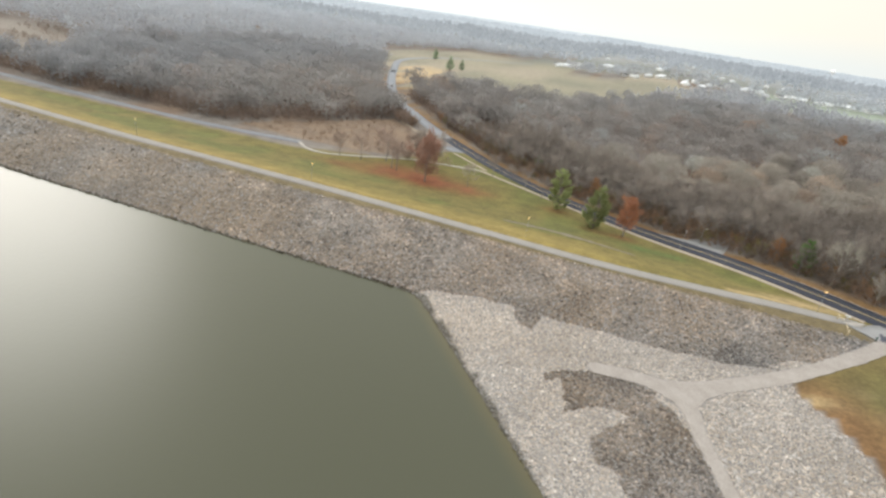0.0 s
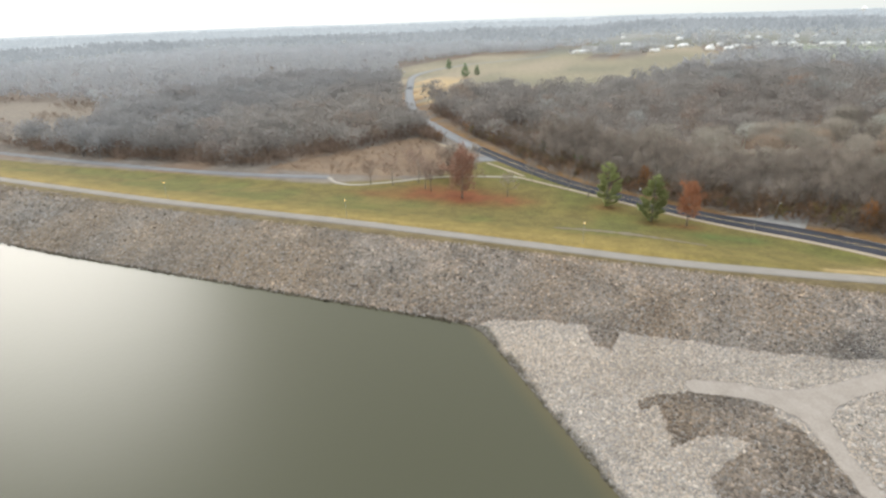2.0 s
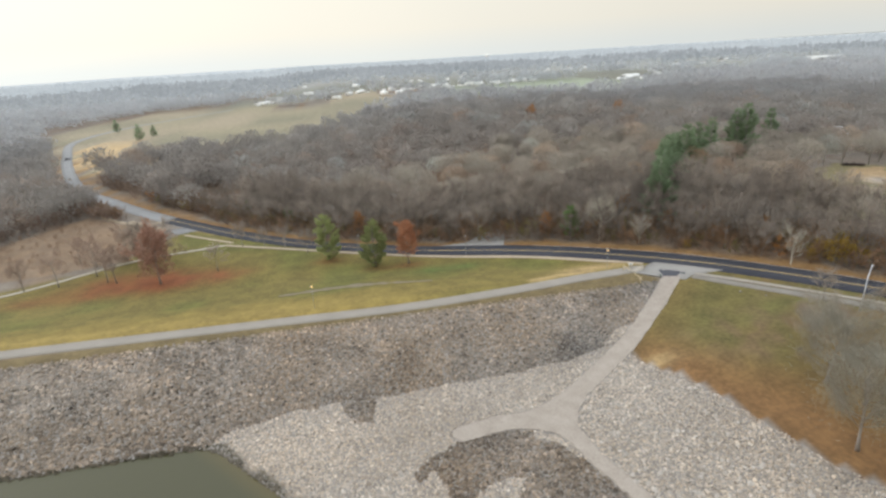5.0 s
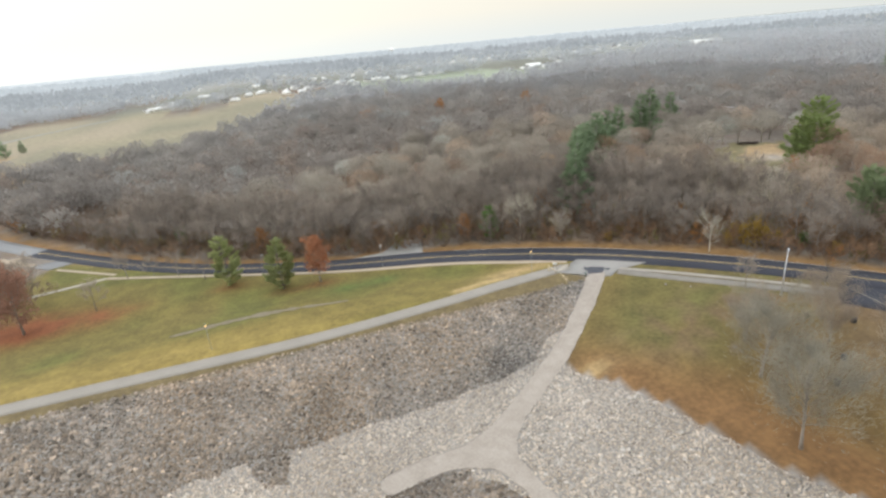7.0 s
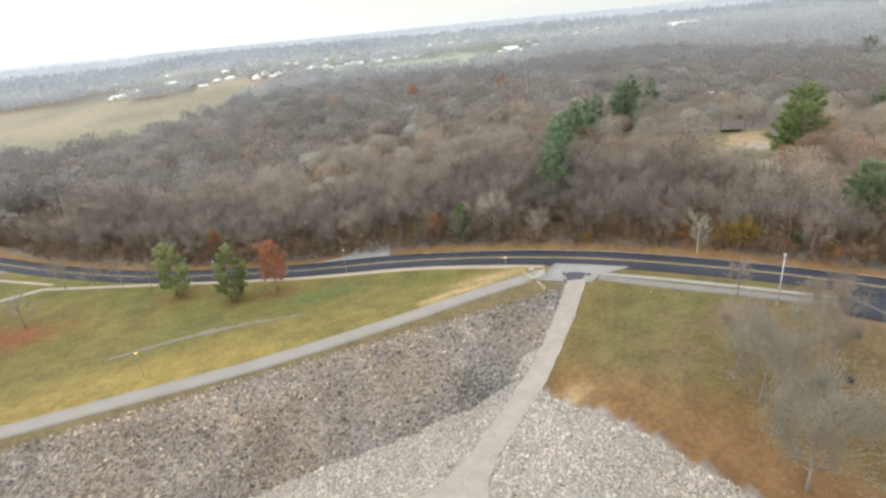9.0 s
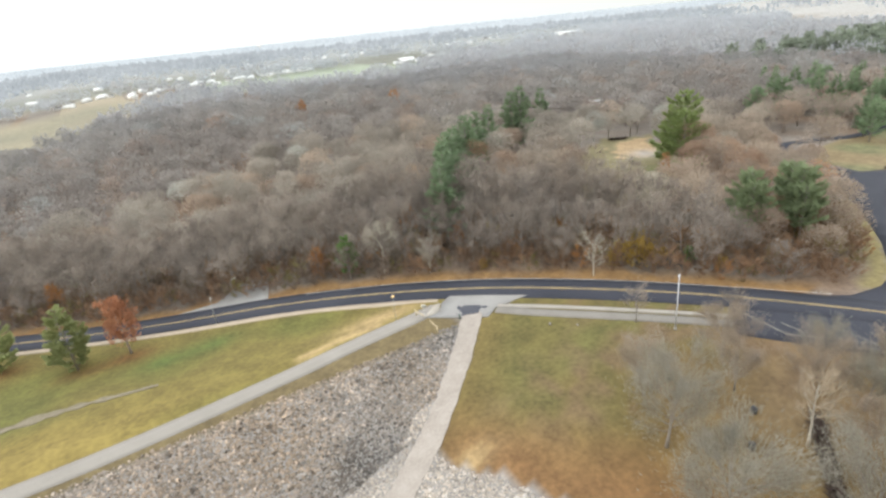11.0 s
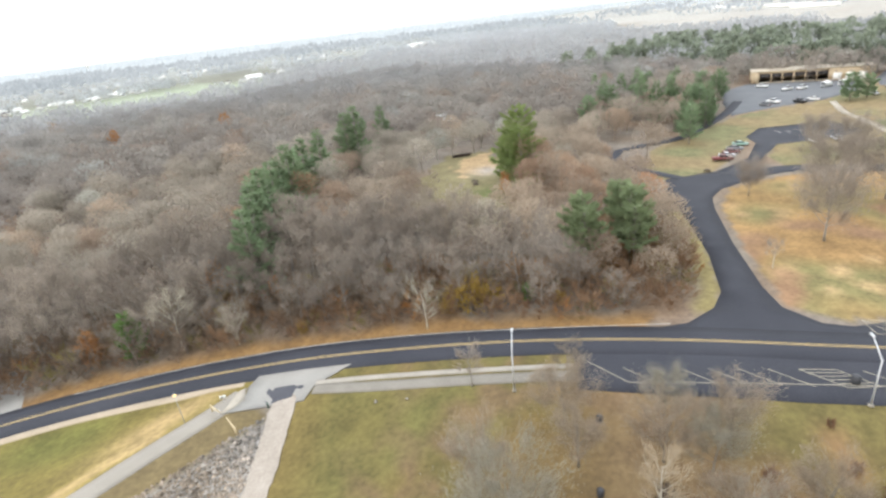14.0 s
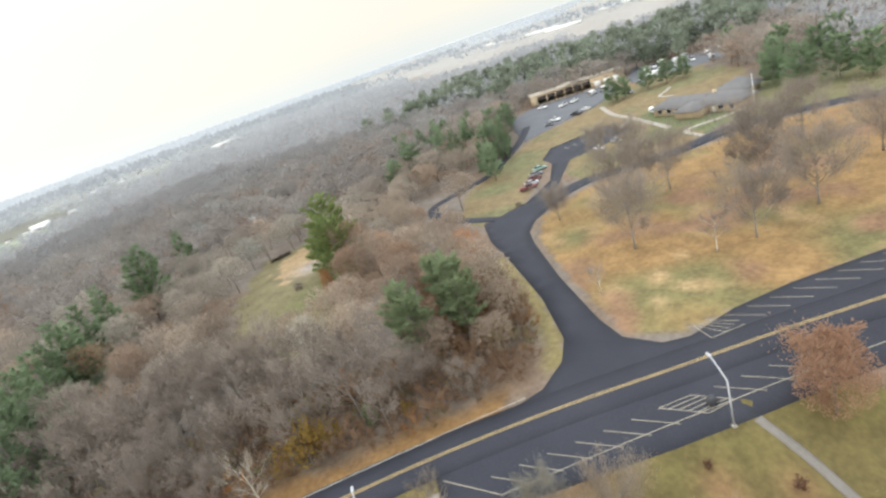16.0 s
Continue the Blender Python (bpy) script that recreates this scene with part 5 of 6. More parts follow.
loose_stones(bpy.data.objects["riprap.004"], M_loose, 24, 46, 62, 88, False, 280, 400, 0.55, 1.0)
loose_stones(bpy.data.objects["riprap"], M_worn, 5, 56, 99, 118, True, 280, 430, 0.5, 1.0)
loose_stones(bpy.data.objects["riprap.001"], M_worn, -62, -30, 96, 118, True, 200, 460, 0.6, 1.1)
loose_stones(bpy.data.objects["riprap.006"], M_worn, -2, 24, 56, 86, True, 200, 490, 0.5, 0.95)

# ---- road paint ----


def beside(points, offset, step=2.0):
    """A line running beside another, offset metres to its left."""
    line = smooth(points, step)
    t = np.gradient(line, axis=0)
    t /= np.linalg.norm(t, axis=1)[:, None]
    return [tuple(q) for q in line + np.c_[-t[:, 1], t[:, 0]] * offset]


road = bpy.data.objects["road"]
lot = bpy.data.objects["parking_lot"]
PAINTED = ROAD[6:]
for offset in (-0.16, 0.16):
    part("centre_line", mesh_from("centre_line", *ribbon(beside(PAINTED, offset, 4.0), 0.12, 0.105, 4.0, 0.01), [M_yellow]), road, "yellow painted line")
part("edge_line", mesh_from("edge_line", *ribbon(beside([(38, 151), (53.2, 138.5), (67.3, 124.5), (79.6, 109.5), (91, 94), (101.3, 80)], 3.15, 3.0), 0.1, 0.105, 3.0, 0.01), [M_white]), road, "white painted line")


def stroke(name, a, b, width, parent, mat, lift=0.115):
    return part(name, mesh_from(name, *ribbon([a, b], width, lift, 1.5, 0.01), [mat]), parent)


stroke("bay_line", (88.5, 80.9), (114.4, 41.0), 0.10, lot, M_bay)
stroke("bay_line", (89.6, 88.6), (88.6, 81.0), 0.12, lot, M_bay)
for k in list(range(6)) + [-3, -4, -5]:
    q = np.array((99.9, 62.6)) + np.array((-1.9, 2.97)) * k
    stroke("bay_line", (q[0], q[1]), (q[0] + 0.35, q[1] + 5.3), 0.09, lot, M_bay)
for k in range(6):     # hatched bay
    u = k / 5
    stroke("hatch_line", (102.2 - 0.5 * u, 65.0 - 5.3 * u), (104.5 - 0.5 * u, 61.5 - 4.6 * u), 0.09, lot, M_bay)
stroke("bay_line", (101.7, 59.7), (102.2, 65.0), 0.09, lot, M_bay)
stroke("bay_line", (104.0, 56.9), (104.5, 61.5), 0.09, lot, M_bay)
north_a, north_way = np.array((121.0, 57.2)), np.array((0.545, -0.838))
for k in range(9):
    q = north_a + north_way * 3.5 * k
    stroke("bay_line", (q[0], q[1]), (q[0] - 0.6, q[1] - 5.0), 0.09, lot, M_bay)
for k in range(4):
    q = np.array((118.8, 61.0)) + np.array((0.38, -0.5)) * k
    stroke("hatch_line", (q[0], q[1]), (q[0] - 2.0 + 0.5 * k, q[1] - 4.0), 0.09, lot, M_bay)
stroke("hatch_line", (118.7, 61.1), (115.7, 59.0), 0.09, lot, M_bay)
stroke("hatch_line", (115.7, 59.0), (118.5, 54.9), 0.09, lot, M_bay)
for k in range(5):      # bays of the spur lot
    q = np.array((240, 103.5)) + np.array((2.1, -2.5)) * k
    stroke("bay_line", tuple(q), tuple(q + (-3.0, -2.6)), 0.15, bpy.data.objects["spur_lot"], M_white)

# kerb between the grass island and the walk
setting("kerb", ribbon([(64.9, 118.4), (70.1, 112.0), (76.2, 104.0), (83.0, 94.8), (87.6, 88.4)], 0.9, 0.16, 2.0, 0.3), M_kerb, "dull pale concrete kerb along the walk", "kerb")
setting("path_south", ribbon([(101.6, 55.0), (98.3, 51.5), (94.9, 48.5), (88, 43), (78, 36)], 1.1, 0.07), M_walk, "narrow grey path leaving the parking lot", "path")
setting("house_path", ribbon([(296, 97.6), (275, 90), (261.3, 81.7), (236.2, 67.9)], 2.2, 0.08), M_concrete, "pale concrete path across the yard lawn", "path")
setting("house_walk", ribbon([(219, 58.5), (228.5, 62.8), (235, 53), (240.2, 45.1)], 1.8, 0.10), M_concrete, "pale concrete walk to the house", "path")
setting("lot_path", ribbon([(260.4, 82.6), (257, 83.4), (250, 84.4)], 1.6, 0.075), M_concrete, "short pale path down to the parking lot", "path")
setting("rear_path", ribbon([(303, 69.6), (296, 71.2), (288.7, 73.2), (284, 68)], 1.4, 0.08), M_concrete, "narrow pale path behind the house", "path")
rg = np.random.default_rng(91)
strip_mid = smooth([(-27, 142.2), (-13, 143.4), (-4, 142.6), (3, 140.6), (9.5, 138.6)], 1.5)
strip_half = 0.4 + 1.5 * rg.random(len(strip_mid)) * np.sin(np.linspace(0.15, 3.0, len(strip_mid)))
strip_edge = [(x, y + h) for (x, y), h in zip(strip_mid, strip_half)] + [(x, y - h * rg.uniform(0.5, 1.2)) for (x, y), h in list(zip(strip_mid, strip_half))[::-1]]
setting("gravel_strip", slab(strip_edge, 0.06, 1.0), material("scattered_gravel", ((0.118, 0.096, 0.058), (0.215, 0.182, 0.13)), 2.5, 0.8, 0.95, 0.5), "ragged strip of loose gravel in the grass slope", "path")
setting("field_turnoff", ribbon([(-76, 232), (-86, 231), (-100, 242), (-112, 258)], 2.2, 0.07), M_sand, "pale sandy turnoff beside the road", "path")
setting("shoulder_west", ribbon([(-92, 238), (-83, 228.5), (-74, 219.5)], 2.2, 0.075), M_sand, "pale sandy shoulder beside the road", "shoulder")
setting("shoulder_east", ribbon([(-65.5, 210.8), (-56, 203), (-47, 195.6)], 1.2, 0.075), M_sand, "narrow sandy shoulder between grass and road", "shoulder")
setting("turnoff_stub", slab([(-65.5, 220.5), (-61, 215), (-68, 212), (-76, 219.5)], 0.07, 2.0), M_old_asphalt, "short grey asphalt stub off the road", "pavement")

# ---- street lamps and posts ----
M_lens = bpy.data.materials.new("lit_lamp_lens")
M_lens.use_nodes = True
lens_bsdf = M_lens.node_tree.nodes["Principled BSDF"]
lens_bsdf.inputs["Base Color"].default_value = (0.9, 0.7, 0.3, 1)
lens_bsdf.inputs["Emission Color"].default_value, lens_bsdf.inputs["Emission Strength"].default_value = (1.0, 0.55, 0.12, 1), 1.1
M_dark = material("dark_metal", ((0.03, 0.03, 0.035), (0.06, 0.06, 0.065)), 5.0, 1.0, 0.6)
M_green_metal = material("grey_pole_paint", ((0.20, 0.21, 0.20), (0.30, 0.31, 0.30)), 5.0, 1.0, 0.6)
M_gate = material("faded_yellow_paint", ((0.40, 0.32, 0.19), (0.55, 0.46, 0.31)), 5.0, 0.8, 0.6)
M_sign = material("sign_white", ((0.62, 0.62, 0.60), (0.78, 0.78, 0.76)), 4.0, 0.6, 0.6)


def sphere(r, x, y, z, flat=1.0, n=8):
    rings = n // 2
    pts = [(x, y, z + r * flat)]
    for i in range(1, rings):
        a = np.pi * i / rings
        pts += [(x + r * np.sin(a) * np.cos(b), y + r * np.sin(a) * np.sin(b), z + r * flat * np.cos(a)) for b in np.arange(n) * 2 * np.pi / n]
    pts.append((x, y, z - r * flat))
    tris = []
    for j in range(n):
        tris.append((0, 1 + j, 1 + (j + 1) % n))
        for i in range(rings - 2):
            a, b = 1 + i * n + j, 1 + i * n + (j + 1) % n
            tris += [(a, a + n, b), (b, a + n, b + n)]
        low = 1 + (rings - 2) * n
        tris.append((low + j, len(pts) - 1, low + (j + 1) % n))
    return np.array(pts), np.array(tris)


def tall_lamp(x, y, turn, post=6.3):
    root = tagged(new("street_lamp"), "tall galvanised street lamp with a slanted arm over the lot", "street lamp", "tall lamps by the parking lot")
    root.matrix_basis = stand(x, y, turn, 1.0, 0.0)
    part("base_plate", mesh_from("base_plate", *block(0.5, 0.5, 0.18), [M_concrete]), root, "concrete footing")
    part("pole", mesh_from("pole", *tube([(0, 0, 0.1), (0, 0, post * 0.5), (0, 0, post)], [0.11, 0.09, 0.075], 8), [M_metal]), root)
    part("arm", mesh_from("arm", *tube([(0, 0, post - 0.1), (1.3, 0, post + 0.75), (2.5, 0, post + 1.4)], [0.09, 0.075, 0.06], 8), [M_metal]), root)
    head = part("lamp_head", mesh_from("lamp_head", *block(0.85, 0.32, 0.18, 2.8, 0, post + 1.4, 0.8), [M_metal]), root)
    part("lens", mesh_from("lens", *block(0.5, 0.24, 0.05, 2.85, 0, post + 1.36), [M_sign]), head)


tall_lamp(79.4, 92.4, 35)
tall_lamp(100.2, 57.3, 32)


def crest_lamp(x, y):
    root = tagged(new("path_lamp"), "slim path lamp with a lit yellow head on the dam crest", "path lamp", "lamps along the dam crest")
    root.matrix_basis = stand(x, y, 0, 1.0, 0.0)
    part("pole", mesh_from("pole", *tube([(0, 0, 0), (0, 0, 2.6), (0, 0, 4.9)], [0.05, 0.04, 0.03], 6), [M_green_metal]), root)
    head = part("lamp_head", mesh_from("lamp_head", *sphere(0.22, 0, 0, 5.05, 0.7, 10), [M_lens]), root, "lit yellow globe")
    part("cap", mesh_from("cap", *block(0.34, 0.34, 0.08, 0, 0, 5.2, 0.5), [M_green_metal]), head)


for lx, ly in ((48.3, 126.7), (-17.6, 126.7), (-80.1, 126.9), (-144.0, 127.2)):
    crest_lamp(lx, ly)


def road_lamp(x, y, turn, tall):
    root = tagged(new("street_lamp"), "short roadside lamp with a white curved head", "street lamp", "short lamps along the road")
    root.matrix_basis = stand(x, y, turn, 1.0, 0.0)
    part("pole", mesh_from("pole", *tube([(0, 0, 0), (0, 0, tall * 0.8), (0.15, 0, tall * 0.94), (0.6, 0, tall)], [0.06, 0.05, 0.045, 0.04], 6), [M_green_metal]), root)
    part("lamp_head", mesh_from("lamp_head", *tube([(0.5, 0, tall - 0.03), (0.9, 0, tall + 0.05), (1.35, 0, tall - 0.02)], [0.06, 0.14, 0.05], 6), [M_sign]), root, "white lamp head")


road_lamp(22.0, 158.0, 70, 5.3)
road_lamp(-7.3, 172.5, 65, 5.0)
road_lamp(27.5, 165.5, 20, 4.6)


def gate():
    root = tagged(new("barrier_gate"), "faded yellow swing barrier across the crest path", "gate")
    root.matrix_basis = stand(52.0, 122.2, 0, 1.0, 0.0)
    for y, end in ((3.7, 1.2), (-3.7, -0.7)):           # two leaves, both swung half open
        post = part("post", mesh_from("post", *tube([(0, y, -0.2), (0, y, 0.6), (0, y, 1.25)], [0.11, 0.11, 0.10], 8), [M_gate]), root)
        part("cap", mesh_from("cap", *sphere(0.12, 0, y, 1.25, 0.5), [M_gate]), post)
        part("top_rail", mesh_from("top_rail", *tube([(0, y, 1.1), (0.12, (y + end) / 2, 1.1), (0.25, end, 1.1)], [0.07, 0.065, 0.06], 6), [M_gate]), root)
        part("lower_rail", mesh_from("lower_rail", *tube([(0, y, 0.5), (0.12, (y + end) / 2, 0.78), (0.25, end, 1.06)], [0.05, 0.05, 0.045], 6), [M_gate]), root)
    part("reflector", mesh_from("reflector", *block(0.05, 0.5, 0.3, 0.3, 1.6, 0.85), [M_sign]), root, "white reflector board")


gate()


def bollard(x, y):
    root = tagged(new("bollard"), "short dark green post at the foot of the apron", "bollard")
    root.matrix_basis = stand(x, y, 0, 1.0, 0.05)
    part("post", mesh_from("post", *tube([(0, 0, 0), (0, 0, 0.6), (0, 0, 1.05)], [0.13, 0.13, 0.12], 8), [M_bollard]), root)
    part("cap", mesh_from("cap", *sphere(0.13, 0, 0, 1.05, 0.5), [M_bollard]), root)


M_bollard = material("dark_green_paint", ((0.03, 0.06, 0.05), (0.06, 0.10, 0.085)), 5.0, 1.0, 0.6)
bollard(57.7, 120.2)


def boulder(x, y, seed, size):
    root = tagged(new("boulder"), "pale boulder lying in the meadow grass", "boulder", "boulders in the meadow")
    root.matrix_basis = stand(x, y, 40 * seed, size, 0.0)
    v, f, _ = rocks(np.zeros(1), np.zeros(1), np.array([1.0]), np.ones((1, 3)), 520 + seed)
    part("stone", mesh_from("stone", v - v.mean(axis=0) + (0, 0, 0.2), f, [M_worn]), root)


boulder(67.4, 107.4, 1, 0.5)
boulder(70.2, 104.0, 2, 0.42)


def road_sign(x, y, turn, tall, w, h, mat, label):
    root = tagged(new("road_sign"), label, "road sign")
    root.matrix_basis = stand(x, y, turn, 1.0, 0.0)
    part("post", mesh_from("post", *block(0.07, 0.07, tall), [M_metal]), root)
    board = part("board", mesh_from("board", *block(w, 0.03, h, 0, -0.06, tall - h), [mat]), root)
    part("lettering", mesh_from("lettering", *block(w * 0.7, 0.01, h * 0.18, 0, -0.082, tall - h * 0.62), [M_dark]), board, "dark unreadable lettering")


road_sign(54.2, 126.9, -30, 1.1, 0.9, 0.5, M_sign, "low white notice board at the crest path")
setting("sign_pad", slab([(52.5, 124.4), (53.9, 124.0), (55.4, 124.4), (56.6, 125.4), (58.0, 127.3), (56.9, 127.6), (55.6, 126.6), (54.2, 125.4)], 0.14, 1.0), M_concrete, "small pale concrete pad at the path's end", "pavement")


def barrel(x, y, label, size=1.0):
    root = tagged(new("trash_barrel"), label, "trash barrel")
    root.matrix_basis = stand(x, y, 0, size, 0.0)
    part("drum", mesh_from("drum", *tube([(0, 0, 0), (0, 0, 0.06), (0, 0, 0.5), (0, 0, 1.0)], [0.42, 0.5, 0.52, 0.5], 12), [M_dark]), root)
    part("lid", mesh_from("lid", *sphere(0.52, 0, 0, 1.0, 0.5, 12), [M_dark]), root)


barrel(103.1, 59.3, "black domed trash barrel on the hatched parking bay")


def picnic_table(x, y, turn):
    root = tagged(new("picnic_table"), "weathered dark picnic table on the grass verge", "picnic table")
    root.matrix_basis = stand(x, y, turn, 1.0, 0.0)
    for k in range(4):
        part("top_board", mesh_from("top_board", *block(1.9, 0.19, 0.04, 0, -0.31 + 0.205 * k, 0.72), [M_wood]), root)
    for side in (-0.75, 0.75):
        part("bench", mesh_from("bench", *block(1.9, 0.26, 0.04, 0, side, 0.44), [M_wood]), root)
    for end in (-0.7, 0.7):
        part("leg_frame", mesh_from("leg_frame", *joined([tube([(end, -0.6, 0), (end, -0.25, 0.72)], [0.04, 0.04], 4), tube([(end, 0.6, 0), (end, 0.25, 0.72)], [0.04, 0.04], 4), block(0.08, 1.6, 0.08, end, 0, 0.36)]), [M_wood]), root)


M_wood = material("weathered_wood", ((0.05, 0.035, 0.028), (0.10, 0.075, 0.06)), 6.0, 1.0, 0.9)
for tx, ty, turn in ((185.3, 105.6, 15), (145.6, 155.4, 40), (147.6, 157.4, 75)):
    picnic_table(tx, ty, turn)
for tx, ty in ((80.8, 80.7), (72.5, 76.0), (68.1, 73.5)):
    barrel(tx, ty, "dark domed trash barrel standing in the rough grass", 0.8)

# ---- cars ----
M_glass = material("car_glass", ((0.02, 0.022, 0.026), (0.04, 0.042, 0.048)), 2.0, 0.5, 0.15)
M_tyre = material("tyre_rubber", ((0.02, 0.02, 0.02), (0.035, 0.035, 0.035)), 8.0, 1.0, 0.9)
M_red_lens = material("tail_lamp", ((0.35, 0.02, 0.02), (0.45, 0.03, 0.03)), 4.0, 1.0, 0.3)
PAINTS = {}


def paint(name, rgb):
    if name not in PAINTS:
        PAINTS[name] = material(name + "_car_paint", (tuple(0.85 * c for c in rgb), rgb), 3.0, 0.6, 0.3)
    return PAINTS[name]


def loft(sections):
    """Boxy hull through cross-sections: x, half width, low z, high z."""
    v, f = [], []
    for x, hw, z0, z1 in sections:
        c = min(0.12, (z1 - z0) * 0.3)
        v += [(x, -hw, z0), (x, -hw, z1 - c), (x, -hw + c, z1), (x, hw - c, z1), (x, hw, z1 - c), (x, hw, z0)]
    for i in range(len(sections) - 1):
        for j in range(6):
            a, b = i * 6 + j, i * 6 + (j + 1) % 6
            f += [(a, b, a + 6), (b, b + 6, a + 6)]
    last = (len(sections) - 1) * 6
    for j in range(1, 5):
        f += [(0, j, j + 1), (last, last + j + 1, last + j)]
    return np.array(v), np.array(f)


def car(x, y, turn, colour, rgb, shape="sedan"):
    root = tagged(new("car"), colour + {"sedan": " sedan", "pickup": " pickup truck", "van": " van"}[shape] + " parked on the asphalt", "car", "parked cars")
    root.matrix_basis = stand(x, y, turn, 1.0, -0.06)
    mat = paint(colour.replace(" ", "_"), rgb)
    if shape == "sedan":
        hull = [(-2.3, 0.7, 0.45, 0.75), (-2.2, 0.86, 0.3, 0.95), (-0.9, 0.9, 0.25, 1.0), (0.9, 0.9, 0.25, 0.98), (2.1, 0.85, 0.28, 0.8), (2.3, 0.7, 0.4, 0.65)]
        top = [(-1.75, 0.7, 0.95, 1.0), (-1.05, 0.68, 0.95, 1.42), (0.35, 0.68, 0.95, 1.42), (1.2, 0.7, 0.95, 1.0)]
        roof = (1.3, 1.2, 0.05, -0.35, 0, 1.41, 0.9)
    elif shape == "pickup":
        hull = [(-2.75, 0.9, 0.5, 1.05), (-2.6, 0.95, 0.4, 1.15), (-0.5, 0.97, 0.4, 1.15), (1.2, 0.97, 0.4, 1.18), (2.55, 0.93, 0.4, 1.08), (2.75, 0.8, 0.5, 0.95)]
        top = [(-0.75, 0.8, 1.15, 1.3), (-0.6, 0.8, 1.15, 1.8), (0.75, 0.8, 1.15, 1.8), (1.4, 0.82, 1.15, 1.25)]
        roof = (1.3, 1.4, 0.05, 0.05, 0, 1.79, 0.9)
    else:
        hull = [(-3.0, 0.95, 0.5, 2.4), (-2.9, 1.0, 0.4, 2.5), (1.2, 1.0, 0.4, 2.5), (1.6, 1.0, 0.4, 1.9), (2.7, 0.95, 0.4, 1.2), (2.9, 0.85, 0.5, 0.95)]
        top = [(1.25, 0.9, 1.4, 2.35), (1.35, 0.92, 1.35, 2.3), (2.1, 0.92, 1.35, 1.62), (2.2, 0.9, 1.35, 1.5)]
        roof = (4.0, 1.9, 0.05, -0.85, 0, 2.49, 0.96)
    body = part("body", mesh_from("body", *loft(hull), [mat]), root)
    part("windows", mesh_from("windows", *loft(top), [M_glass]), root, "dark glass")
    part("roof", mesh_from("roof", *block(*roof), [mat]), root)
    half = hull[0][0] + 0.85
    for wx in (half, -half):
        for wy in (-0.82, 0.82):
            tyre = part("wheel", mesh_from("wheel", *tube([(wx, wy - 0.11, 0.33), (wx, wy + 0.11, 0.33)], [0.33, 0.33], 12), [M_tyre]), root, "black tyre")
            part("rim", mesh_from("rim", *tube([(wx, wy - 0.12, 0.33), (wx, wy + 0.12, 0.33)], [0.18, 0.18], 8), [M_metal]), tyre)
    for wy in (-0.6, 0.6):
        part("headlight", mesh_from("headlight", *block(0.06, 0.26, 0.12, hull[-1][0] - 0.02, wy, 0.62), [M_sign]), body)
        part("tail_light", mesh_from("tail_light", *block(0.06, 0.22, 0.14, hull[0][0] + 0.02, wy, 0.66), [M_red_lens]), body)


RED, BLACK, SILVER, WHITE, GREEN, GREY = (0.15, 0.045, 0.045), (0.03, 0.03, 0.035), (0.45, 0.46, 0.48), (0.75, 0.75, 0.74), (0.25, 0.38, 0.33), (0.2, 0.2, 0.21)
for cx, cy, cr, cname, rgb, shape in (
        (199.0, 106.2, -62, "dark red", RED, "pickup"), (203.4, 106.4, -62, "silver", SILVER, "sedan"), (207.6, 106.6, -60, "dark red", RED, "sedan"),
        (212.0, 107.0, -60, "grey", GREY, "sedan"), (217.8, 107.2, -60, "pale green", GREEN, "sedan"),
        (227.4, 89.2, 40, "white", WHITE, "sedan"), (232.4, 84.4, 40, "silver", SILVER, "sedan"),
        (283.4, 118.2, 60, "grey", GREY, "sedan"), (289.8, 116.8, 60, "white", WHITE, "pickup"), (291.5, 107.8, 60, "black", BLACK, "pickup"), (298, 104.6, 60, "white", WHITE, "sedan"),
        (321.0, 119.5, -20, "white", WHITE, "pickup"), (324.4, 114.4, -20, "white", WHITE, "pickup"), (329.3, 132.0, 70, "white", WHITE, "pickup"), (331.5, 106.5, -20, "white", WHITE, "van"), (336, 101.0, -20, "white", WHITE, "van"),
        (311.9, 86.7, 30, "white", WHITE, "sedan"), (335.6, 79.6, 30, "white", WHITE, "van"), (341, 77.5, 30, "white", WHITE, "van"), (346.7, 74.9, 30, "white", WHITE, "van"), (350.3, 67.2, 20, "white", WHITE, "van"), (328, 83.5, 30, "silver", SILVER, "pickup"), (346.0, 52.2, 10, "white", WHITE, "van"),
        (359.5, 82.5, 30, "white", WHITE, "van"), (366.5, 79.5, 30, "white", WHITE, "pickup"), (372.5, 76.0, 30, "white", WHITE, "van"), (357.5, 72.5, 25, "silver", SILVER, "sedan"), (364.5, 68.5, 25, "white", WHITE, "van"), (371.0, 64.5, 25, "white", WHITE, "van"), (356.0, 60.5, 15, "white", WHITE, "pickup"), (362.5, 53.5, 10, "white", WHITE, "van"), (367.5, 47.5, 10, "white", WHITE, "van"),
        (-196.5, 430.0, 65, "grey", GREY, "sedan")):
    car(cx, cy, cr, cname, rgb, shape)

# ---- buildings ----
M_tan_wall = material("tan_brick_wall", ((0.42, 0.33, 0.22), (0.56, 0.45, 0.32)), 4.0, 0.4, 0.9)
M_bay_dark = material("dark_bay", ((0.05, 0.045, 0.045), (0.09, 0.08, 0.08)), 2.0, 0.4, 0.9)
M_grey_roof = material("grey_shingles", ((0.105, 0.10, 0.099), (0.168, 0.16, 0.156)), 5.0, 0.5, 0.9, 0.3)
M_pale_roof = material("pale_metal_roof", ((0.40, 0.345, 0.27), (0.52, 0.46, 0.38)), 2.0, 0.3, 0.6)
M_siding = material("pale_siding", ((0.70, 0.69, 0.67), (0.82, 0.81, 0.79)), 3.0, 0.3, 0.8, by_object=0.12)


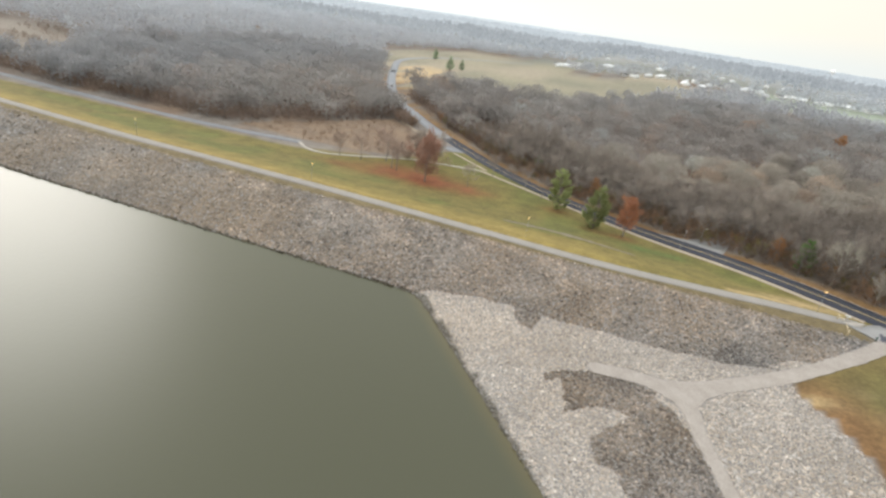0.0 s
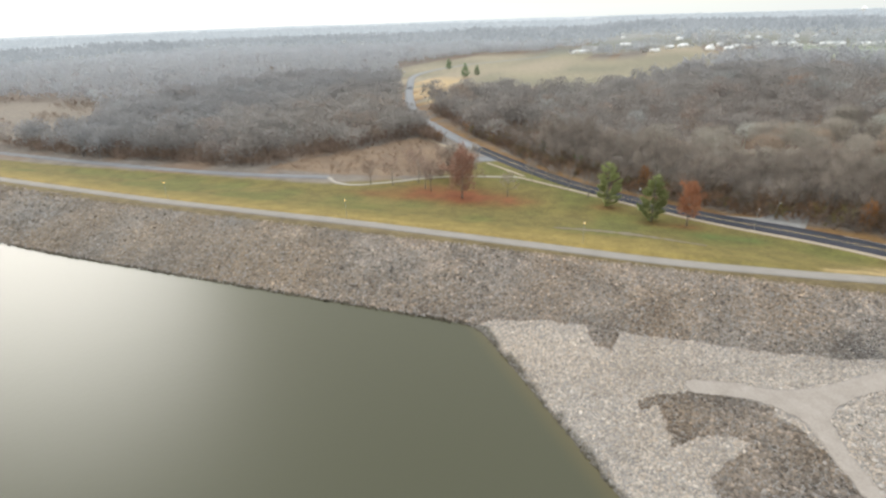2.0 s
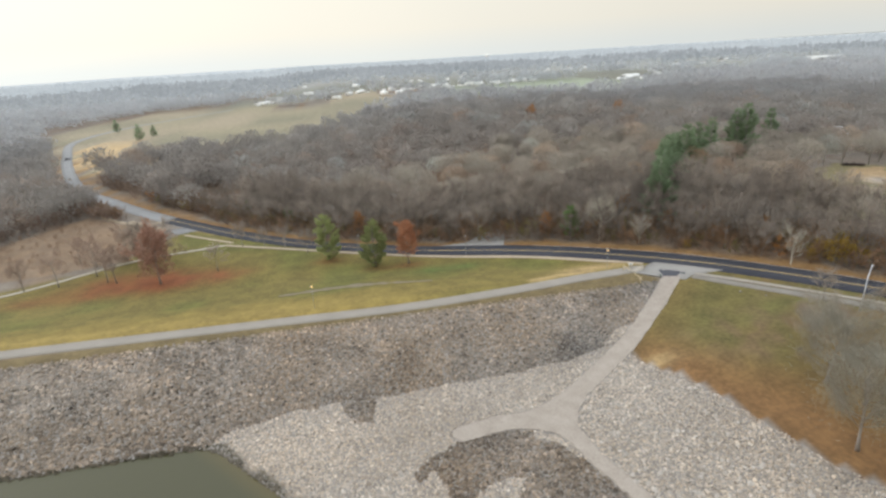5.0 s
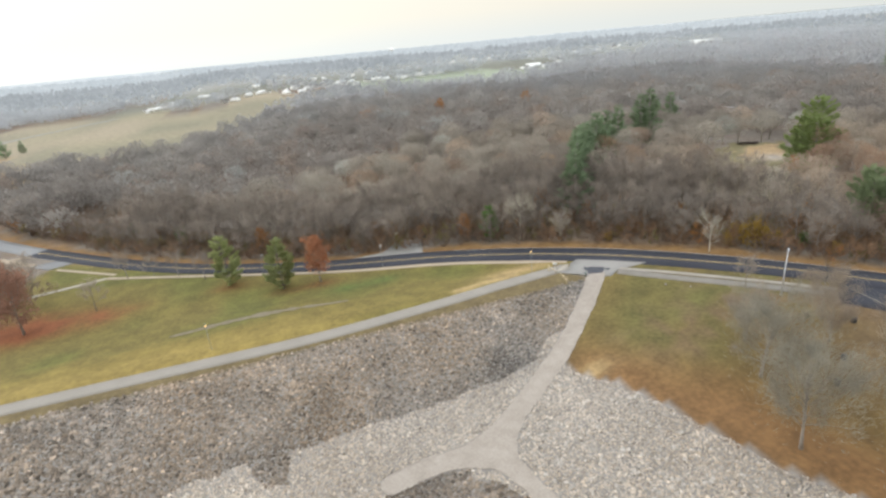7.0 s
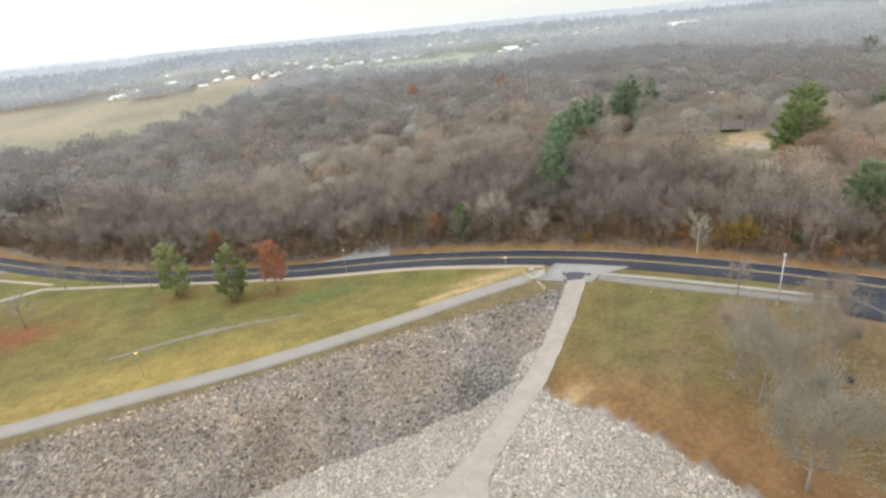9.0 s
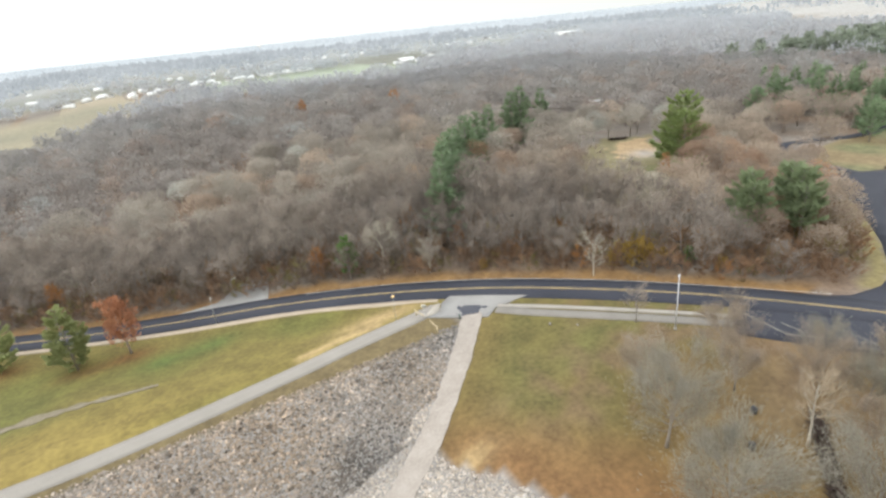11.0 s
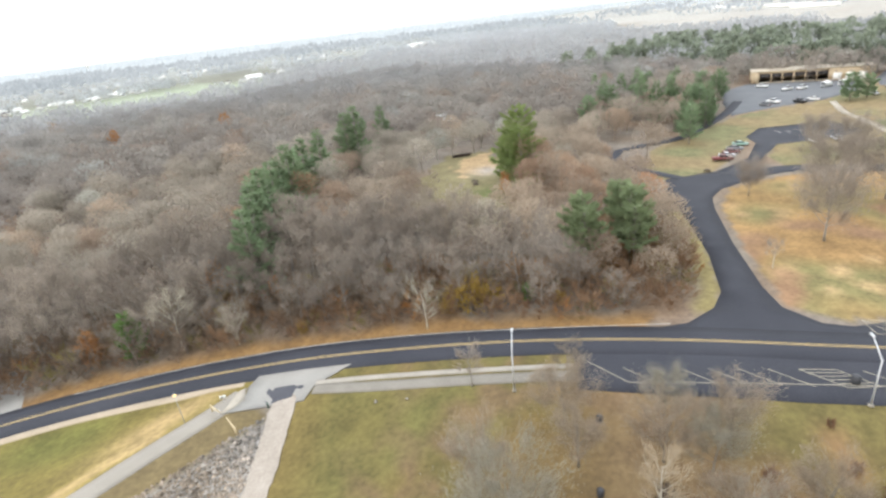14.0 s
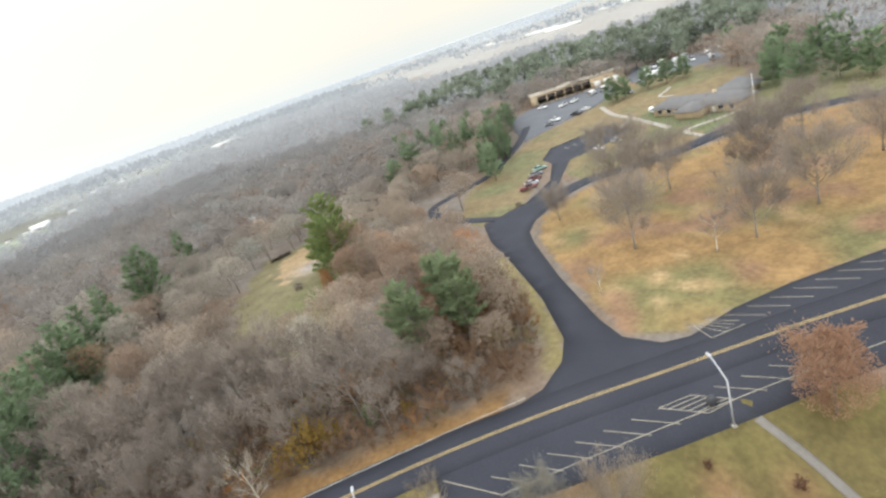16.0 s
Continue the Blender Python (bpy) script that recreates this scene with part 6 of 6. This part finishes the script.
def gable(w, d, z, rise, over=0.5):
    x, y = w / 2 + over, d / 2 + over
    v = np.array([(-x, -y, z), (x, -y, z), (x, y, z), (-x, y, z), (-x, 0, z + rise), (x, 0, z + rise), (-x, -y, z - 0.15), (x, -y, z - 0.15), (x, y, z - 0.15), (-x, y, z - 0.15)], float)
    return v, np.array([(0, 1, 5), (0, 5, 4), (2, 3, 4), (2, 4, 5), (3, 0, 4), (1, 2, 5), (6, 8, 7), (6, 9, 8), (0, 6, 7), (0, 7, 1), (1, 7, 8), (1, 8, 2), (2, 8, 9), (2, 9, 3), (3, 9, 6), (3, 6, 0)])


def hip(w, d, z, rise, over=0.7):
    v, f = gable(w, d, z, rise, over)
    v[4, 0] += d / 2
    v[5, 0] -= d / 2
    return v, f


def garages():
    """A long shed whose open bays face the yard; its length runs along x, the front at -y."""
    root = tagged(new("garage_building"), "long tan garage building with a row of open bays", "garage")
    root.matrix_basis = pose(354.0, 118.5, float(height(354, 118)), 0, 0, -68)
    w, d, h = 50.0, 11.0, 5.6
    part("back_wall", mesh_from("back_wall", *block(w, 0.3, h, 0, d / 2 - 0.15), [M_tan_wall]), root)
    for x in (-w / 2 + 0.15, w / 2 - 0.15):
        part("side_wall", mesh_from("side_wall", *block(0.3, d - 0.6, h, x, 0), [M_tan_wall]), root)
    part("front_wall", mesh_from("front_wall", *block(18.0, 0.3, h, 16.0, -d / 2 + 0.15), [M_tan_wall]), root)
    part("front_wall", mesh_from("front_wall", *block(3.2, 0.3, h, -w / 2 + 1.6, -d / 2 + 0.15), [M_tan_wall]), root)
    part("fascia", mesh_from("fascia", *block(28.8, 0.3, 1.0, -7.4, -d / 2 + 0.15, h - 1.0), [M_tan_wall]), root)
    for k in range(5):
        part("bay_post", mesh_from("bay_post", *block(0.45, 0.35, h - 1.0, -21.4 + 4.75 * (k + 1), -d / 2 + 0.15), [M_tan_wall]), root)
    for k in range(6):
        part("bay_door", mesh_from("bay_door", *block(4.1, 0.08, 1.7, -19.0 + 4.75 * k, -d / 2 + 0.5, h - 2.9), [M_bay_dark]), root, "half-raised dark door")
    part("floor_slab", mesh_from("floor_slab", *block(w, d, 0.12), [M_concrete]), root)
    part("roof", mesh_from("roof", *block(w + 0.8, d + 0.8, 0.35, 0, 0, h), [M_pale_roof]), root)
    for k in range(3):
        door = part("door", mesh_from("door", *block(3.4, 0.08, 3.2, 10.5 + 5.0 * k, -d / 2 - 0.05), [M_siding]), root)
        part("handle", mesh_from("handle", *block(0.2, 0.04, 0.06, 10.5 + 5.0 * k, -d / 2 - 0.11, 1.0), [M_dark]), door)


def ranch_house():
    root = tagged(new("house"), "low tan brick house under a grey shingle roof", "house")
    root.matrix_basis = pose(251.5, 58.0, float(height(251, 58)), 0, 0, 58)
    wall = part("wall", mesh_from("wall", *block(30, 10, 2.7), [M_tan_wall]), root)
    part("roof", mesh_from("roof", *hip(30, 10, 2.72, 2.6, 1.2), [M_grey_roof]), root)
    wing = part("wing_wall", mesh_from("wing_wall", *block(9, 5, 2.6, -1, 7.4), [M_tan_wall]), root)
    v, f = hip(8, 9, 2.64, 1.9, 0.9)
    part("wing_roof", mesh_from("wing_roof", v + (-1, 6.2, 0), f, [M_grey_roof]), root)
    part("rear_wall", mesh_from("rear_wall", *block(10, 13, 2.7, -5, -11.6), [M_tan_wall]), root)
    v, f = hip(17, 10, 2.74, 3.2, 1.2)
    part("rear_roof", mesh_from("rear_roof", np.c_[-v[:, 1] - 5, v[:, 0] - 10.0, v[:, 2]], f, [M_grey_roof]), root)
    for x in (-13, -9.5, 5.5, 9, 12.5):
        win = part("window", mesh_from("window", *block(1.7, 0.1, 1.2, x, 5.02, 1.0), [M_glass]), root)
        part("sill", mesh_from("sill", *block(1.9, 0.2, 0.08, x, 5.08, 0.92), [M_sign]), win)
        part("frame", mesh_from("frame", *joined([block(0.08, 0.14, 1.2, x - 0.89, 5.03, 1.0), block(0.08, 0.14, 1.2, x + 0.89, 5.03, 1.0), block(1.86, 0.14, 0.08, x, 5.03, 2.2)]), [M_sign]), win)
    door = part("door", mesh_from("door", *block(1.0, 0.1, 2.05, -7.2, 5.02), [M_sign]), root, "white door")
    part("handle", mesh_from("handle", *block(0.12, 0.06, 0.04, -6.85, 5.1, 1.0), [M_dark]), door)
    part("chimney", mesh_from("chimney", *block(1.1, 0.8, 2.4, -5, 0, 3.6), [M_tan_wall]), root)


garages()
ranch_house()


def storage_tank():
    root = tagged(new("tank"), "small white storage tank beside the house", "tank")
    root.matrix_basis = stand(261.5, 74.0, 30, 1.0, 0.0)
    part("shell", mesh_from("shell", *tube([(-1.9, 0, 1.3), (-1.6, 0, 1.3), (1.6, 0, 1.3), (1.9, 0, 1.3)], [0.5, 1.05, 1.05, 0.5], 12), [M_sign]), root)
    for x in (-1.1, 1.1):
        part("cradle", mesh_from("cradle", *block(0.25, 1.5, 0.6, x), [M_concrete]), root)


storage_tank()


def flagpole():
    root = tagged(new("flagpole"), "tall white flagpole beside the brick house", "flagpole")
    root.matrix_basis = stand(239.0, 43.5, 0, 1.0, 0.0)
    part("base", mesh_from("base", *block(0.6, 0.6, 0.25), [M_concrete]), root)
    part("pole", mesh_from("pole", *tube([(0, 0, 0.2), (0, 0, 5), (0, 0, 10)], [0.12, 0.1, 0.07], 8), [M_sign]), root)
    part("finial", mesh_from("finial", *sphere(0.16, 0, 0, 10.1), [M_metal]), root)


flagpole()


def cottage(wide, deep, roof_mat, seed):
    root = tagged(new("house"), "pale house far off among the trees of the town", "house", "houses of the distant town")
    part("wall", mesh_from("wall", *block(wide, deep, 4.2), [M_siding]), root)
    roof = part("roof", mesh_from("roof", *gable(wide, deep, 4.22, 2.6), [roof_mat]), root)
    part("chimney", mesh_from("chimney", *block(0.8, 0.8, 2.2, wide * 0.25, 0, 5.6), [M_tan_wall]), roof)
    for k in range(3):
        part("window", mesh_from("window", *block(1.4, 0.12, 1.4, -wide * 0.3 + wide * 0.3 * k, -deep / 2, 1.5), [M_glass]), root)
    return root


# two roofs painted white to imitate glare off the far roofs
town = [cottage(14, 9, M_sign, 1), cottage(16, 9, M_sign, 2), cottage(11, 8, M_grey_roof, 3)]
rt = np.random.default_rng(77)
spots = []
for ax, ay, bx, by, count in ((-150, 860, -30, 930, 10), (0, 820, 110, 820, 14), (110, 830, 290, 880, 18), (200, 860, 300, 920, 8), (390, 770, 520, 735, 8), (560, 760, 690, 745, 7), (740, 890, 860, 900, 6), (40, 1000, 500, 1180, 22), (-300, 1100, 100, 1300, 10), (500, 900, 900, 1150, 14)):
    for _ in range(count):
        u = rt.random()
        spots.append((ax + (bx - ax) * u + rt.normal(0, 14), ay + (by - ay) * u + rt.normal(0, 22)))
for bx_, by_ in ((175, 857), (201, 843), (262, 866), (285, 869), (381, 753), (398, 748), (491, 740), (522, 728), (375, 728), (470, 708), (455, 1137), (58, 760), (-20, 790), (-121, 850)):
    for _ in range(3):
        spots.append((bx_ + rt.normal(0, 11), by_ + rt.normal(0, 9)))
for sx_, sy_ in ((133, 291), (156, 296), (143, 293), (227, 245)):
    spots.append((sx_, sy_))
for i, (hx_, hy_) in enumerate(spots):
    m = stand(hx_, hy_, rt.uniform(0, 180), rt.uniform(0.45, 0.75) if i < len(spots) - 4 else 0.6, 0.2)
    if i < 3:
        town[i].matrix_basis = m
    else:
        copy_thing(town[i % 3], m).matrix_basis = m


def long_hall(x, y, turn, w, d, h):
    root = tagged(new("warehouse"), "long white low warehouse at the edge of town", "warehouse", "warehouses in the distance")
    root.matrix_basis = stand(x, y, turn, 1.0, 0.2)
    part("wall", mesh_from("wall", *block(w, d, h), [M_siding]), root)
    part("roof", mesh_from("roof", *gable(w, d, h, d * 0.12, 0.4), [M_sign]), root)
    for k in range(4):
        part("door", mesh_from("door", *block(4, 0.12, h * 0.6, -w * 0.36 + w * 0.24 * k, -d / 2), [M_bay_dark]), root)


for hx_, hy_, ht_, hw_ in ((491, 730, -12, 30), (402, 766, -10, 20), (1090, 270, 70, 70), (1180, 330, 60, 90), (1370, 489, 70, 80), (845, 897, -20, 60), (1300, 200, 80, 70)):
    long_hall(hx_, hy_, ht_, hw_, 14, 4.0)


def water_tower():
    root = tagged(new("water_tower"), "pale water tower rising over the distant town", "water tower")
    root.matrix_basis = stand(560, 2150, 0, 1.0, 0.2)
    part("column", mesh_from("column", *tube([(0, 0, 0), (0, 0, 3), (0, 0, 24)], [4, 2, 1.8], 10), [M_siding]), root)
    part("tank", mesh_from("tank", *sphere(8, 0, 0, 29, 0.75, 12), [M_siding]), root)


water_tower()

# evergreens in the far field and behind the house
cedar = tree_thing(pine_tree(91, 13, 4.2, 1500, 0.9, 0.04, 0.7), M_bark, M_needles, "dark conical cedar standing in the open field", "cedar tree")
plant(cedar, [(-178.7, 521, 1.0), (-173.5, 541, 0.75), (-226, 604, 0.9)], "cedars in the far field")
yard_pine = tree_thing(pine_tree(93, 13, 5.4, 2600, 0.9, 0.1, 0.45), M_bark, M_needles, "round dark green pine beside the yard", "pine tree")
plant(yard_pine, [(298.2, 92.5, 0.8), (304, 88, 0.7), (311, 79, 0.75), (313, 71, 0.8), (317, 64, 0.7), (263, 36, 0.9), (254, 29, 1.0), (251, 20, 1.0), (270, 22, 1.1), (276, 34, 1.0), (246, 13, 1.0), (284, 14, 1.1), (292, 30, 1.1), (268, 0, 1.0), (338, 44, 1.0), (286, -10, 1.1), (252, -10, 1.1), (244, -26, 1.0)], "pines round the house")
rows_x, rows_y = np.meshgrid(np.arange(372, 550, 7.5), np.arange(10, 260, 7.5))
rows_x, rows_y = rows_x.ravel() + rt.normal(0, 4, rows_x.size), rows_y.ravel() + rt.normal(0, 4, rows_y.size)
thin_out = rt.random(len(rows_x)) < 0.6
rows_x, rows_y = rows_x[thin_out], rows_y[thin_out]
# green tints lightened to stand in for haze over the plantation
plantation = forest("pine_plantation", [joined([pine_tree(95 + k, 15, 4.6, 150, 2.1, 0.25, 0.45, 3)[1], tube([(0, 0, 0), (0, 0, 14)], [0.2, 0.05], 3)]) for k in range(3)], rows_x, rows_y, rt.uniform(0.65, 1.1, len(rows_x)), np.tile((0.235, 0.27, 0.215), (len(rows_x), 1)) * rt.uniform(0.75, 1.25, (len(rows_x), 1)), "dense green pine plantation behind the garages")
BANK = [(246, 121), (262, 129), (292, 135), (303, 150), (290, 176), (264, 168), (250, 150), (241, 130)]
rk = np.random.default_rng(98)
bank_spots = [(215, 122, 0.8), (221, 126, 0.8), (237, 162, 0.95), (217, 160, 0.9)]
while len(bank_spots) < 27:
    qx, qy = rk.uniform(208, 303), rk.uniform(112, 180)
    if inside([qx], [qy], BANK)[0] and away([qx], [qy], smooth(GARAGE_DRIVE))[0] > 4.5 and all((qx - ox) ** 2 + (qy - oy) ** 2 > 30 for ox, oy, _ in bank_spots):
        bank_spots.append((qx, qy, rk.uniform(0.55, 0.85)))
plant(tree_thing(pine_tree(99, 16, 5.0, 2400, 0.85, 0.15, 0.45), M_bark, M_needles, "dark green pine in the thick bank beside the drive", "pine tree"), bank_spots, "pines along the garage drive")

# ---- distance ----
# horizon haze painted in: the far hills glow pale blue by themselves
M_haze = bpy.data.materials.new("haze_ridge")
M_haze.use_nodes = True
hn, hl = M_haze.node_tree.nodes, M_haze.node_tree.links
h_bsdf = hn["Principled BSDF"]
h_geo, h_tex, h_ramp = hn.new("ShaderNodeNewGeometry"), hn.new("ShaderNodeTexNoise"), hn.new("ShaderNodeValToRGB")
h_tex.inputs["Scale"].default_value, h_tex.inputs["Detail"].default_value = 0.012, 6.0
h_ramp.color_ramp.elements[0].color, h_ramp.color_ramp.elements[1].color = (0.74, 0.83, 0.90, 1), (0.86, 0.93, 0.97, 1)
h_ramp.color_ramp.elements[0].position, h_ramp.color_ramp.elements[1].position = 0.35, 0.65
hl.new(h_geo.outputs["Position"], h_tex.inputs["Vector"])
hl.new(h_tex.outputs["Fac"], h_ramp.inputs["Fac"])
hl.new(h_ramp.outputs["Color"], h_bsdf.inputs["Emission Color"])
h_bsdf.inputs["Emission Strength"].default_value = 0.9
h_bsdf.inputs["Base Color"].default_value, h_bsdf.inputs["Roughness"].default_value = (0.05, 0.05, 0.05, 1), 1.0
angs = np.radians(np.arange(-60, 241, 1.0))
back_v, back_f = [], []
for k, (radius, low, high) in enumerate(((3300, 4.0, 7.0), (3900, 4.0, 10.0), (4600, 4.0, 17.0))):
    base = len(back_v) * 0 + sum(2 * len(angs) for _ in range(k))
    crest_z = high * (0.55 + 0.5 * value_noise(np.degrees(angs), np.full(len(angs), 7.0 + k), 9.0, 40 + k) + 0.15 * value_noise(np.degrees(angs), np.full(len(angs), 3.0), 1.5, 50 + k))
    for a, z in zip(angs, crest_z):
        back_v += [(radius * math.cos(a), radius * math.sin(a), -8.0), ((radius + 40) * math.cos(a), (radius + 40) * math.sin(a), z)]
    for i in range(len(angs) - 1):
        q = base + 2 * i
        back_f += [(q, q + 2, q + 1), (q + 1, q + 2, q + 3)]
back_me = mesh_from("backdrop", np.array(back_v), np.array(back_f), [M_haze])
tagged(new("backdrop", back_me), "hazy blue-grey hills along the horizon, haze put in as glow", "distance", kind="structure")

# haze over these woods is put in as a blue-grey glow of the twigs
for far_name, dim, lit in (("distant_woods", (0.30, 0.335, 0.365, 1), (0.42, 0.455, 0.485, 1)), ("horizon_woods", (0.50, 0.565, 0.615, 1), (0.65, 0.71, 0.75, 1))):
    M_far = material("haze_glow_" + far_name, ((0.16, 0.165, 0.17), (0.2, 0.205, 0.21)), 0.05, 0.004, 0.95, attribute="tint")
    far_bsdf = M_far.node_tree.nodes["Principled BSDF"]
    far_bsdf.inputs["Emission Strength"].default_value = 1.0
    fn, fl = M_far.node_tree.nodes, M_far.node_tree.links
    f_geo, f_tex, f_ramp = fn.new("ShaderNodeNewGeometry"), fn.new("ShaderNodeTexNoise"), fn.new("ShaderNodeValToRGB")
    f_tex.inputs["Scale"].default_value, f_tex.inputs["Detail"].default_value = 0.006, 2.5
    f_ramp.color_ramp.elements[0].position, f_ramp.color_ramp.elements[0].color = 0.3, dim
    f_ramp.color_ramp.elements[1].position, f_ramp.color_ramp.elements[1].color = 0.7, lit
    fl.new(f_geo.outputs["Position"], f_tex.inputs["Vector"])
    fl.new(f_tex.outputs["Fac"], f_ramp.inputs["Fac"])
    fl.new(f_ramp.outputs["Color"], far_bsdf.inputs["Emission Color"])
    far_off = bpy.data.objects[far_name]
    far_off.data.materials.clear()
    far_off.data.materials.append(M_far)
